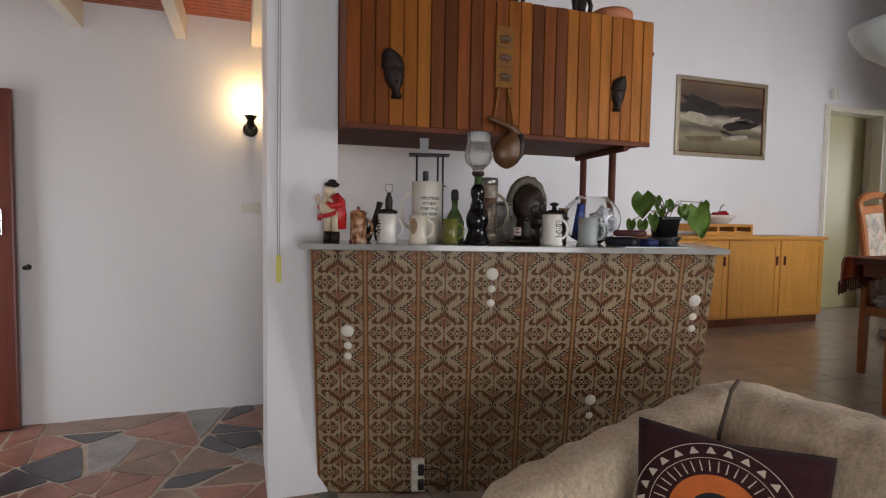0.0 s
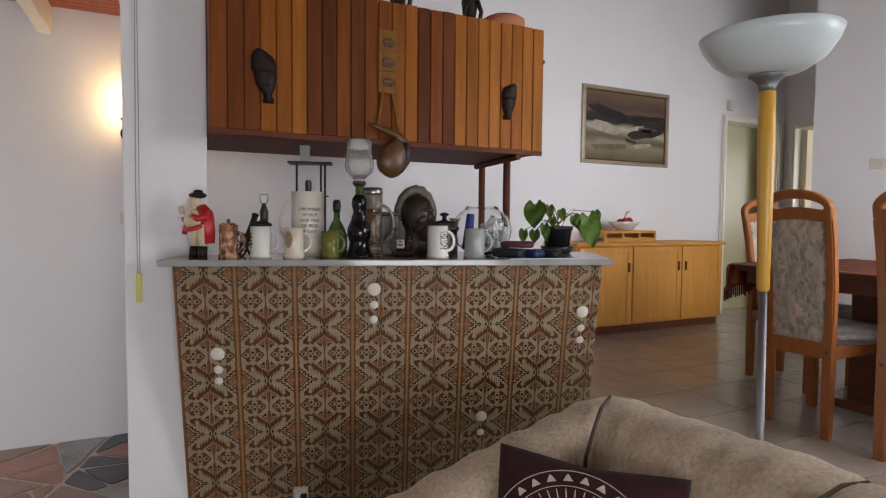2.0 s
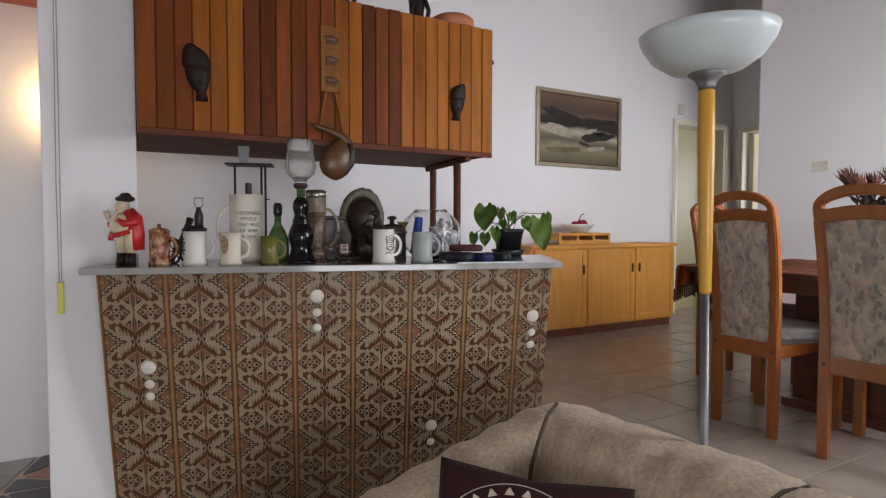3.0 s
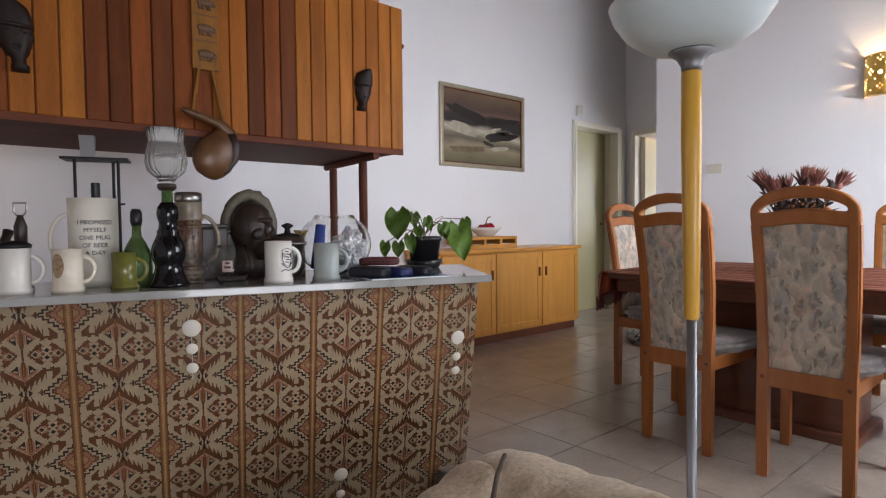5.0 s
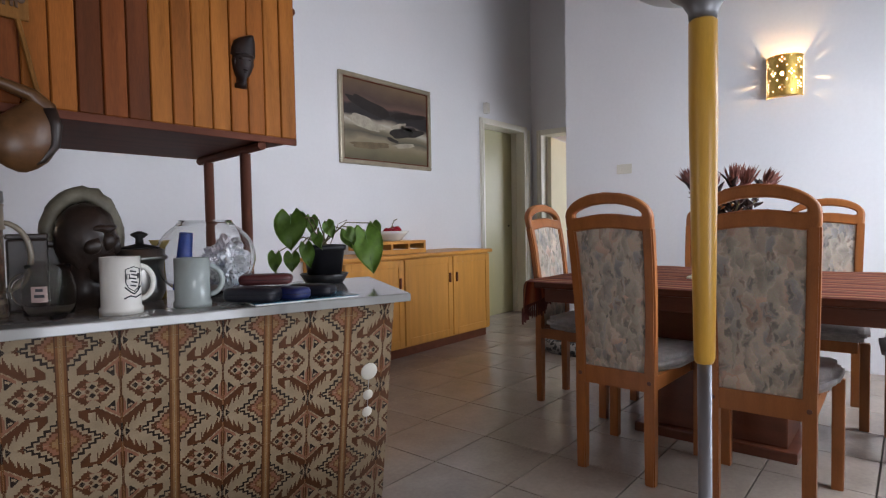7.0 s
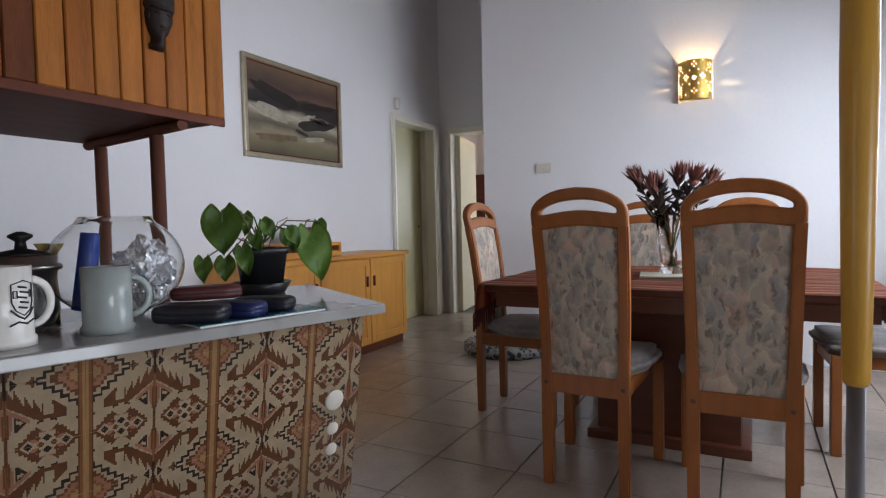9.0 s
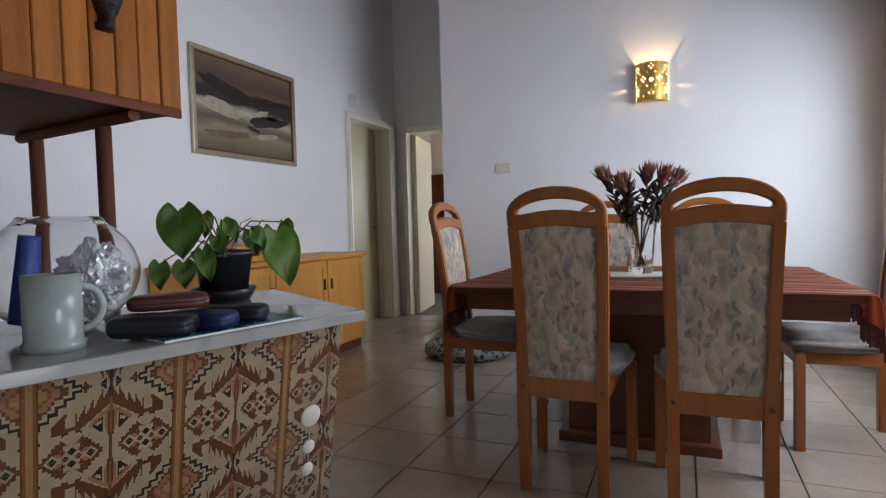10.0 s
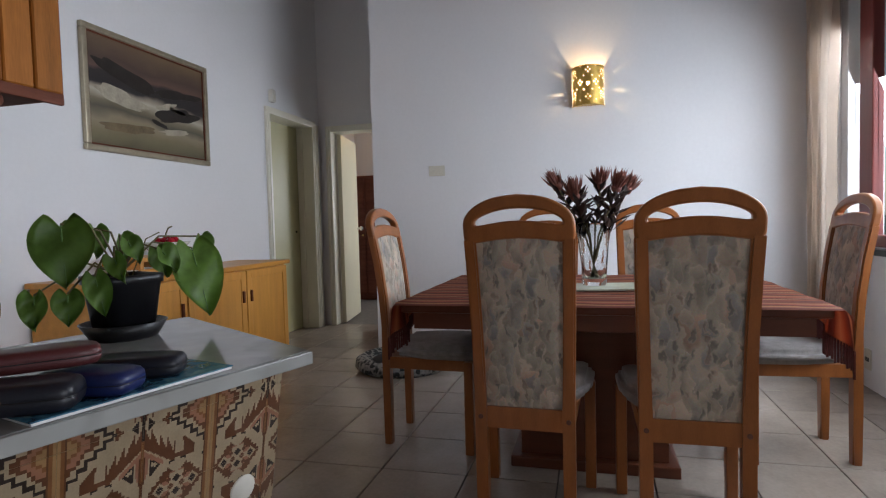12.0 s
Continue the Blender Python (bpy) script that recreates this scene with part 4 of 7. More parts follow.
def dining_chair(m):
    """Faces +y; the rear legs stand at y = 0."""
    c = thing("dining_chair", m, "varnished wooden dining chair with faded floral back pad", "chair", "dining chairs")
    W = 0.174
    for s in (-1, 1):
        bm = bmesh.new()
        zs = [0, 0.2, 0.42, 0.55, 0.7, 0.85, 0.972]
        rings = []
        for z in zs:
            edge = stile_edge(z)
            y = -lean(z)
            rings.append([bm.verts.new((s * (edge - 0.0195) + dx * 0.0195, y + dy, z)) for dx, dy in ((-1, -0.018), (1, -0.018), (1, 0.018), (-1, 0.018))])
        for a, b in zip(rings, rings[1:]):
            for i in range(4):
                bm.faces.new((a[i], a[(i + 1) % 4], b[(i + 1) % 4], b[i]))
        bm.faces.new(rings[0][::-1])
        bm.faces.new(rings[-1])
        bmesh.ops.bevel(bm, geom=[e for e in bm.edges if abs((e.verts[0].co - e.verts[1].co).z) > 0.02], offset=0.006, segments=2, affect="EDGES")
        leg = part("rear_leg", bm, CHAIR_WOOD, c)
        part("screw_cap", lathe(bmesh.new(), [(0.008, 0), (0.008, 0.003), (0.005, 0.0035)], 12, pose(s * (stile_edge(0.392) - 0.0195), -0.017 - lean(0.392), 0.392, 90)), POST_WOOD, leg, "small dark screw head")
        fl = cube(s * (W + 0.015) - 0.02, 0.385, 0, s * (W + 0.015) + 0.02, 0.425, 0.415, 0.006)
        part("front_leg", fl, CHAIR_WOOD, c)
    bm = bmesh.new()
    NC = 64
    loops = []
    for y, grow in ((-0.018, -0.008), (-0.0155, -0.003), (-0.01, 0.0), (0.01, 0.0), (0.0155, -0.003), (0.018, -0.008)):
        outer, inner = [], []
        for k in range(NC):
            a = 2 * math.pi * k / NC
            co, s_ = math.cos(a), math.sin(a)
            def sup(v, p):
                return math.copysign(abs(v) ** p, v)
            x = (W + grow) * sup(co, 0.5)
            z = 1.008 + (0.058 + grow) * sup(s_, 0.62 if s_ > 0 else 0.35) + (0.046 * (1 - (x / W) ** 2) if s_ > -0.3 else 0.03 * (1 - (x / W) ** 2) - 0.004)
            outer.append(bm.verts.new((x, y - lean(z), z)))
            x = (0.137 - grow) * sup(co, 0.7)
            z = 1.02 + (0.0185 - grow) * sup(s_, 0.7) + 0.03 * (1 - (x / 0.15) ** 2)
            inner.append(bm.verts.new((x, y - lean(z), z)))
        loops.append((outer, inner))
    for (o0, i0), (o1, i1) in zip(loops, loops[1:]):
        for k in range(NC):
            bm.faces.new((o0[k], o0[(k + 1) % NC], o1[(k + 1) % NC], o1[k]))
            bm.faces.new((i0[(k + 1) % NC], i0[k], i1[k], i1[(k + 1) % NC]))
    for o, i_ in (loops[0], loops[-1]):
        for k in range(NC):
            bm.faces.new((o[k], o[(k + 1) % NC], i_[(k + 1) % NC], i_[k]))
    part("crest_rail", bm, CHAIR_WOOD, c, "bowed crest rail with a hand slot", smooth=False)
    bm = plate_between(bmesh.new(), [(-0.122, 0.356), (0.122, 0.356)], [(-0.122, 0.427), (0.122, 0.427)], -0.014, 0.014, lean)
    part("lower_rail", bm, CHAIR_WOOD, c)
    bm = bmesh.new()
    pn = 8
    rows = [0.427 + (0.962 - 0.427) * k / 14 for k in range(15)]
    for face in (-1, 1):
        vg = []
        for z in rows:
            row = []
            for i in range(pn + 1):
                u = -1 + 2 * i / pn
                zz = z + (0.033 * (1 - u * u) if z == rows[-1] else 0)
                puff = 0.012 * (1 - u ** 4) * (1 - (2 * (z - 0.427) / 0.535 - 1) ** 6)
                row.append(bm.verts.new((u * (stile_edge(z) - 0.0385), face * (0.006 + puff) - lean(z), zz)))
            vg.append(row)
        for a, b in zip(vg, vg[1:]):
            for i in range(pn):
                bm.faces.new((a[i], a[i + 1], b[i + 1], b[i]))
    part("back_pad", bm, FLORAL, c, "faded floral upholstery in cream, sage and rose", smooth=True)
    for name, a in (("side_rail", (-0.158, 0.017, 0.36, -0.136, 0.392, 0.415)), ("side_rail", (0.136, 0.017, 0.36, 0.158, 0.392, 0.415)), ("front_rail", (-W + 0.012, 0.39, 0.36, W - 0.012, 0.415, 0.415))):
        part(name, cube(*a, bevel=0.003), CHAIR_WOOD, c)
    bm = slab(bmesh.new(), [(-W + 0.03, 0.03), (W - 0.03, 0.03), (W + 0.03, 0.2), (W + 0.035, 0.4), (W + 0.0, 0.45), (-W - 0.0, 0.45), (-W - 0.035, 0.4), (-W - 0.03, 0.2)], 0.416, 0.482)
    bmesh.ops.bevel(bm, geom=[e for e in bm.edges], offset=0.024, segments=4, affect="EDGES")
    part("seat", bm, SEAT_CLOTH, c, "padded grey mottled seat", smooth=True)
    return c


ch = dining_chair(pose(3.0, 1.685, 0, 0, 0, -92))
for x, y, a in ((2.97, 1.175, -89), (3.81, 2.40, 178), (3.955, 0.445, 4), (4.56, 1.72, 90), (4.55, 1.16, 92)):
    copy_thing(ch, pose(x, y, 0, 0, 0, a))

# ---- dining table ----
tb = thing("dining_table", pose(0, 0, 0), "red-brown wooden dining table on a box pedestal", "table")
part("tabletop", cube(3.2, 0.73, 0.695, 4.27, 2.17, 0.73, 0.01), TABLE_WOOD, tb)
for name, a in (("apron", (3.235, 0.77, 0.63, 3.26, 2.13, 0.694)), ("apron", (4.21, 0.77, 0.63, 4.235, 2.13, 0.694)), ("end_apron", (3.26, 0.77, 0.63, 4.21, 0.795, 0.694)), ("end_apron", (3.26, 2.105, 0.63, 4.21, 2.13, 0.694))):
    part(name, cube(*a, bevel=0.003), TABLE_WOOD, tb)
part("pedestal", cube(3.56, 1.18, 0.045, 3.9, 1.77, 0.63, 0.006), TABLE_WOOD, tb)
part("pedestal_base", cube(3.52, 1.14, 0.0, 3.94, 1.81, 0.045, 0.006), TABLE_WOOD, tb)

tc = thing("tablecloth", pose(0, 0, 0.733), "striped rust-red woven tablecloth with fringed hanging ends", "tablecloth")
bm = bmesh.new()
NXc, NYc = 40, 60
cg = []
for j in range(NYc + 1):
    y = 0.5 + (2.4 - 0.5) * j / NYc
    row = []
    for i in range(NXc + 1):
        x = 3.15 + (4.31 - 3.15) * i / NXc
        over = max(0, 0.715 - y, y - 2.185) * (0.22 + 0.52 * abs((x - 3.73) / 0.58) ** 1.5)
        out = 0.008 * (1 if over > 0 else 0)
        z = 0.004 + 0.002 * math.sin(x * 23) * math.sin(y * 19) - over * 0.97
        yy = min(max(y, 0.715), 2.185) + (0.012 if y > 2.185 else -0.012 if y < 0.715 else 0) * min(1, over * 40)
        yy += (0.018 * math.sin(x * 28) * min(1, over * 8)) * (1 if y > 1 else -1)
        if i in (0, NXc):
            z -= 0.006
        row.append(bm.verts.new((x + 0.01 * math.sin(y * 6) * (over > 0), yy, z)))
    cg.append(row)
for a, b in zip(cg, cg[1:]):
    for i in range(NXc):
        bm.faces.new((a[i], a[i + 1], b[i + 1], b[i]))
bmesh.ops.solidify(bm, geom=bm.faces[:], thickness=-0.003)
part("cloth", bm, CLOTH, tc, smooth=True)
for s, y in ((-1, 0.703), (1, 2.197)):
    bm = bmesh.new()
    for k in range(110):
        x = 3.16 + 1.14 * k / 109
        yy = y + s * 0.018 * math.sin(x * 28)
        l = 0.05 + 0.02 * random.random()
        zt = -0.205 * (0.22 + 0.52 * abs((x - 3.73) / 0.58) ** 1.5)
        box(bm, x - 0.003, yy - 0.003, zt - l, x + 0.003, yy + 0.003, zt + 0.012)
    part("fringe", bm, FRINGE, tc, "dark maroon fringe")

bk = thing("magazine", pose(3.66, 1.42, 0.742, 0, 0, 8), "pale placemat magazine under the glass vase", "magazine")
part("cover", cube(-0.12, -0.17, 0.001, 0.12, 0.17, 0.006, 0.001), mat("pale_green_print", (0.42, 0.45, 0.34), 0.3, var=0.4, scale=12), bk)
part("pages", cube(-0.117, -0.167, -0.002, 0.117, 0.167, 0.001), PAPER, bk)

vs = thing("vase", pose(3.70, 1.46, 0.749) @ Matrix.Diagonal((1.12, 1.12, 1.08, 1)), "cut glass vase holding dried protea stems", "vase")
prof = [(0.044, 0.0), (0.047, 0.008), (0.046, 0.03)] + [(0.046 + 0.022 * f ** 1.6, 0.03 + 0.215 * f) for f in (0.15, 0.3, 0.45, 0.6, 0.75, 0.9, 1.0)] + [(0.063, 0.245), (0.05, 0.15), (0.041, 0.05), (0.036, 0.026)]
bm = lathe(bmesh.new(), prof, 72)
for v in bm.verts:
    if 0.02 < v.co.z < 0.2 and v.co.xy.length > 0.0455:
        f = 1 + 0.035 * math.sin(math.atan2(v.co.y, v.co.x) * 9 + v.co.z * 38)
        v.co.x, v.co.y = v.co.x * f, v.co.y * f
part("glass_body", bm, WAVY_GLASS, vs, smooth=True)
random.seed(4)


def protea(tip, r):
    fl = thing("protea_flower", pose(3.70, 1.46, 0.775), "dried dark red protea flower on a leafy stem", "flower", "proteas in the vase")
    t = Vector(tip)
    mid = Vector((t.x * 0.25, t.y * 0.25, t.z * 0.5))
    part("stem", tube(bmesh.new(), [(t.x * -0.12, t.y * -0.12, 0.0), mid, t * 0.8 + Vector((0, 0, 0.02)), t], 0.004, 6), STEM, fl)
    axis = (t - mid).normalized()
    q = Vector((0, 0, 1)).rotation_difference(axis).to_matrix().to_4x4()
    bm = bmesh.new()
    for ring, (k, out, ln) in enumerate(((15, 0.035, 0.075), (15, 0.024, 0.085), (11, 0.014, 0.085), (7, 0.006, 0.08))):
        for i in range(k):
            a = 2 * math.pi * i / k + ring * 0.5 + random.uniform(-0.12, 0.12)
            l = ln * random.uniform(0.85, 1.15)
            o = out * random.uniform(0.8, 1.3)
            ca, sa = math.cos(a), math.sin(a)
            w = 0.006
            ps = [(0.008 * ca, 0.008 * sa, 0), (o * 0.75 * ca - w * sa, o * 0.75 * sa + w * ca, l * 0.5), (o * 1.1 * ca, o * 1.1 * sa, l), (o * 0.75 * ca + w * sa, o * 0.75 * sa - w * ca, l * 0.5), (o * 0.6 * ca, o * 0.6 * sa, l * 0.5)]
            v = [bm.verts.new(p) for p in ps]
            bm.faces.new((v[0], v[1], v[4])), bm.faces.new((v[0], v[4], v[3])), bm.faces.new((v[1], v[2], v[4])), bm.faces.new((v[4], v[2], v[3])), bm.faces.new((v[0], v[3], v[2], v[1]))
    ball(bm, (0, 0, 0.012), 0.02, 12)
    part("flower_head", bm, PROTEA, fl, "spiky dried flower head", m=Matrix.Translation(t) @ q @ Matrix.Scale(r, 4))
    for k in range(22):
        f = 0.5 + 0.5 * k / 22
        p = t * f
        a = random.uniform(0, 6.28)
        bm = bmesh.new()
        l, w = random.uniform(0.07, 0.105), 0.017
        v = [bm.verts.new(c) for c in ((0, 0, 0), (l * 0.5, w, 0.004), (l, 0, 0.0), (l * 0.5, -w, 0.004), (l * 0.5, 0, -0.004))]
        bm.faces.new((v[0], v[1], v[4])), bm.faces.new((v[1], v[2], v[4])), bm.faces.new((v[2], v[3], v[4])), bm.faces.new((v[3], v[0], v[4])), bm.faces.new((v[0], v[3], v[2], v[1]))
        part("leaf", bm, PROTEA_LEAF, fl, m=Matrix.Translation(p) @ pose(0, 0, 0, 0, -random.uniform(15, 65), math.degrees(a)))


for tip in ((0.035, 0.145, 0.39), (0.04, -0.03, 0.39), (0.12, -0.14, 0.37), (0.1, 0.07, 0.36), (-0.03, -0.09, 0.37), (-0.02, 0.07, 0.34)):
    protea(tip, 1.1)

# ---- pet bed ----
pb = thing("pet_bed", pose(5.04, 2.8, 0), "round dark pet bed with a checked border", "pet bed")
part("bolster", lathe(bmesh.new(), [(0.2, 0.005), (0.31, 0.0), (0.345, 0.03), (0.34, 0.075), (0.3, 0.1), (0.24, 0.07)], 40), PLAID, pb, "checked cloth border", smooth=True)
part("mattress", lathe(bmesh.new(), [(0.25, 0.01), (0.25, 0.06), (0.18, 0.085), (0.02, 0.09)], 36), BED_DARK, pb, smooth=True)

# ---- floor lamp ----
fl = thing("floor_lamp", pose(1.832, 1.037, LOW), "steel and yellow wood floor lamp with frosted bowl", "floor lamp")
part("base", lathe(bmesh.new(), [(0.14, 0), (0.14, 0.014), (0.12, 0.022), (0.02, 0.03)], 36), STEEL, fl)
part("pole", lathe(bmesh.new(), [(0.0105, 0.025), (0.0105, 1.23)], 20), STEEL, fl, smooth=True)
part("wooden_sleeve", lathe(bmesh.new(), [(0.013, 1.215), (0.0155, 1.222), (0.019, 1.45), (0.021, 1.6), (0.0205, 1.738), (0.016, 1.742)], 24), LAMP_WOOD, fl, "yellow varnished wood sleeve", smooth=True)
part("collar", lathe(bmesh.new(), [(0.02, 1.742), (0.021, 1.752), (0.03, 1.768), (0.046, 1.779), (0.046, 1.783)], 28), STEEL, fl, smooth=True)
part("shade", lathe(bmesh.new(), [(0.04, 1.783), (0.09, 1.791), (0.132, 1.82), (0.158, 1.858), (0.167, 1.884), (0.163, 1.886), (0.154, 1.86), (0.128, 1.826), (0.088, 1.797), (0.04, 1.789)], 48), FROSTED, fl, "frosted glass uplighter bowl", smooth=True)
fl.rotation_euler = (0, radians(-1.2), 0)

# ---- sofa ----
sf = thing("sofa", pose(0, 0, LOW), "beige velour sofa with rounded arm and back", "sofa")


def loft(rings, closed_ring=True):
    bm = bmesh.new()
    vr = [[bm.verts.new(p) for p in r] for r in rings]
    n = len(vr[0])
    for a, b in zip(vr, vr[1:]):
        for i in range(n):
            bm.faces.new((a[i], a[(i + 1) % n], b[(i + 1) % n], b[i]))
    bm.faces.new(vr[0][::-1])
    bm.faces.new(vr[-1])
    return bm


def rounded(w, h, n=28, p=3.2):
    """A soft rectangular section, from the ground up to h, of half-width w."""
    pts = []
    for k in range(n):
        a = 2 * math.pi * k / n
        c, s = math.cos(a), math.sin(a)
        pts.append((w * math.copysign(abs(c) ** (2 / p), c), h / 2 + h / 2 * math.copysign(abs(s) ** (2 / p), s)))
    return pts


def fold(p, amp):
    """Soft creases of stretched cloth."""
    q = Vector(p)
    return amp * (noise.noise(q * 5) + 0.6 * abs(noise.noise(Vector((q.x * 9, q.y * 16, q.z * 4)))) + 0.3 * noise.noise(q * 30))


rings = []
for k in range(61):
    f = k / 60
    x = 0.76 + 0.89 * f
    h = 0.532 + 0.256 * min(1, f * 1.05) ** 0.9 + 0.006 * math.sin(f * 40) - (0.1 * (1 - f * 10) ** 2 if f < 0.1 else 0)
    w = 0.14 - (0.05 * (1 - f * 10) ** 2 if f < 0.1 else 0)
    rings.append([(x, 1.5 + a * (1 + fold((x, a, b), 0.035)), 0.03 + b * (h - 0.03) / h + (fold((x, a, b), 0.004) if b > h * 0.7 else 0)) for a, b in rounded(w, h, 48)])
part("arm", loft(rings), SOFA_CLOTH, sf, smooth=True)
rings = []
for k in range(151):
    f = k / 150
    y = 1.655 - 2.25 * f
    h = 0.79 + 0.04 * min(1, f * 3) ** 0.7 - (0.06 * (1 - f * 14) ** 2 if f < 1 / 14 else 0)
    seam = max(0, 1 - abs(y - 0.76) / 0.02) * 0.012
    wr = 0.003 * math.sin(y * 23) + 0.002 * math.sin(y * 57 + 1)
    rings.append([(1.675 + 0.045 * min(1, max(0, b / h)) + a * (1 + fold((a, y, b), 0.03)), y, 0.03 + b * (h - seam + wr - 0.03) / h + (fold((a, y, b), 0.0045) if b > h * 0.6 else 0)) for a, b in rounded(0.2 - seam, h, 56, 2.7)])
part("backrest", loft(rings), SOFA_CLOTH, sf, smooth=True)
part("seat_base", cube(0.82, -0.55, 0.03, 1.62, 1.37, 0.3, 0.03, 3), SOFA_CLOTH, sf)
for y0 in (-0.5, 0.13, 0.76):
    bm = cube(0.78, y0, 0.3, 1.6, y0 + 0.615, 0.44, 0.055, 4)
    part("seat_cushion", bm, SOFA_CLOTH, sf, smooth=True)
part("seam_piping", tube(bmesh.new(), [(1.47, 1.352, 0.5), (1.475, 1.352, 0.62), (1.49, 1.356, 0.7), (1.53, 1.372, 0.765), (1.6, 1.42, 0.808), (1.68, 1.47, 0.82)], 0.006, 8), SEAM, sf, "dark seam between arm and back")
part("seam_piping", tube(bmesh.new(), [(1.49, 0.762, 0.55), (1.5, 0.762, 0.7), (1.535, 0.762, 0.765), (1.6, 0.762, 0.803), (1.7, 0.762, 0.822), (1.8, 0.762, 0.81)], 0.005, 8), SEAM, sf, "dark seam across the back")
for x, y in ((0.86, -0.5), (0.86, 1.4), (1.8, -0.5), (1.8, 1.5)):
    part("foot", cube(x - 0.03, y - 0.03, 0, x + 0.03, y + 0.03, 0.04), DARK_WOOD, sf)

# printed scatter cushion leaning in the corner
cs = thing("scatter_cushion", pose(1.305, 1.145, 0.125, 0, 0, -42) @ pose(0, 0, 0, -24) @ pose(0, 0, 0, 0, 4), "maroon scatter cushion with an orange sun print", "cushion")
bm = bmesh.new()
CN = 22
for side in (-1, 1):
    g = []
    for j in range(CN + 1):
        row = []
        for i in range(CN + 1):
            u, v = -1 + 2 * i / CN, -1 + 2 * j / CN
            puff = 0.065 * ((1 - u ** 4) * (1 - v ** 4)) ** 0.6
            pin = 1 - 0.1 * (1 - abs(u * v)) * max(abs(u), abs(v)) ** 6
            row.append(bm.verts.new((0.245 * u * pin, side * puff, 0.22 * v * pin)))
        g.append(row)
    for a, b in zip(g, g[1:]):
        for i in range(CN):
            bm.faces.new((a[i], a[i + 1], b[i + 1], b[i]))
bmesh.ops.remove_doubles(bm, verts=bm.verts, dist=0.0008)
part("cover", bm, CUSHION, cs, smooth=True)


def cushion_y(x, z):
    u, v = x / 0.245, z / 0.22
    return -0.065 * max(0.0, (1 - u ** 4) * (1 - v ** 4)) ** 0.6 - 0.0015


def print_ring(name, r0, r1, material, teeth=0, n=64):
    bm = bmesh.new()
    if not teeth:
        for k in range(n):
            q = []
            for r, kk in ((r0, k), (r1, k), (r1, k + 1), (r0, k + 1)):
                a = 2 * math.pi * kk / n
                x, z = r * math.cos(a) - 0.03, r * 0.9 * math.sin(a) + 0.005
                q.append(bm.verts.new((x, cushion_y(x, z), z)))
            bm.faces.new(q)
    else:
        for k in range(teeth):
            q = []
            for r, da in ((r0, -0.3 if teeth < 35 else -0.1), (r1, -0.05), (r1, 0.05), (r0, 0.3 if teeth < 35 else 0.1)):
                a = 2 * math.pi * (k + da) / teeth
                x, z = r * math.cos(a) - 0.03, r * 0.9 * math.sin(a) + 0.005
                q.append(bm.verts.new((x, cushion_y(x, z), z)))
            bm.faces.new(q)
    return part(name, bm, material, cs)


print_ring("print_disc", 0.001, 0.062, CUSHION_K)
print_ring("print_ring", 0.063, 0.112, CUSHION_O)
print_ring("print_rays", 0.122, 0.152, CUSHION_W, 40)
print_ring("print_teeth", 0.172, 0.19, CUSHION_W, 26)
print_ring("print_line", 0.198, 0.2005, CUSHION_W)
print_ring("print_line", 0.158, 0.16, CUSHION_W)


# ---- bar ----
BAR = pose(2.14, 2.045, 0, 0, 0, -17.1)      # local x runs along the bar to its free end, y inward
SLOPE = 0.17
TILT = math.degrees(math.atan(SLOPE))
LONG, TOP, SLAB_TOP = 1.83, 0.764, 0.79


def face_y(z):
    return SLOPE * (TOP - z)


def on_bar(s, n, z=0.783, turn=0.0):
    return BAR @ pose(-s, n, z + SLAB_TOP - 0.783, 0, 0, turn)


bar = thing("bar_counter", BAR, "leaning bar front covered in brown patterned tiles", "bar counter")
bm = bmesh.new()
sec = [(face_y(TOP) + 0.009, TOP), (face_y(LOW) + 0.009, LOW - 0.02), (0.4, LOW - 0.02), (0.4, TOP)]
va, vb = [bm.verts.new((-LONG, y, z)) for y, z in sec], [bm.verts.new((0, y, z)) for y, z in sec]
for i in range(4):
    bm.faces.new((va[i], va[(i + 1) % 4], vb[(i + 1) % 4], vb[i]))
bm.faces.new(va[::-1]), bm.faces.new(vb)
part("core", bm, MOTIF["b"], bar)
mt = thing("worktop", BAR, "white marble bar top with a rounded front edge", "worktop")
bm = slab(bmesh.new(), [(-1.875, -0.044), (0.034, -0.044), (0.2, 0.585), (-1.2, 0.585), (-1.6, 0.42), (-1.875, 0.2)], TOP, SLAB_TOP)
bmesh.ops.bevel(bm, geom=[e for e in bm.edges], offset=0.002, segments=2, affect="EDGES")
part("slab", bm, MARBLE, mt)
part("front_edge", cube(-1.875, -0.052, TOP + 0.001, 0.0325, -0.044, SLAB_TOP - 0.0005, 0.0025), MARBLE, mt)


def mobile(s, zs, rs):
    t = thing("shell_mobile", BAR, "string of white round shells hanging on the tiles", "ornament", "shell strings on the bar")
    for z, r in zip(zs, rs):
        part("shell", lathe(bmesh.new(), [(r * 0.9, 0), (r, 0.002), (r * 0.85, 0.006), (r * 0.2, 0.009)], 20, pose(-s, face_y(z) - 0.001, z, 90 + TILT)), STONE_WHITE, t, smooth=True)
    part("string", tube(bmesh.new(), [(-s, face_y(z) - 0.005, z) for z in (zs[0], zs[-1] - 0.04)], 0.0012, 6), CORD, t)


mobile(1.022, (0.66, 0.591, 0.526), (0.03, 0.019, 0.019))
mobile(1.675, (0.386, 0.316, 0.265), (0.03, 0.02, 0.018))
mobile(0.075, (0.545, 0.468, 0.411), (0.029, 0.018, 0.018))
mobile(0.523, (0.05, -0.03), (0.027, 0.018))

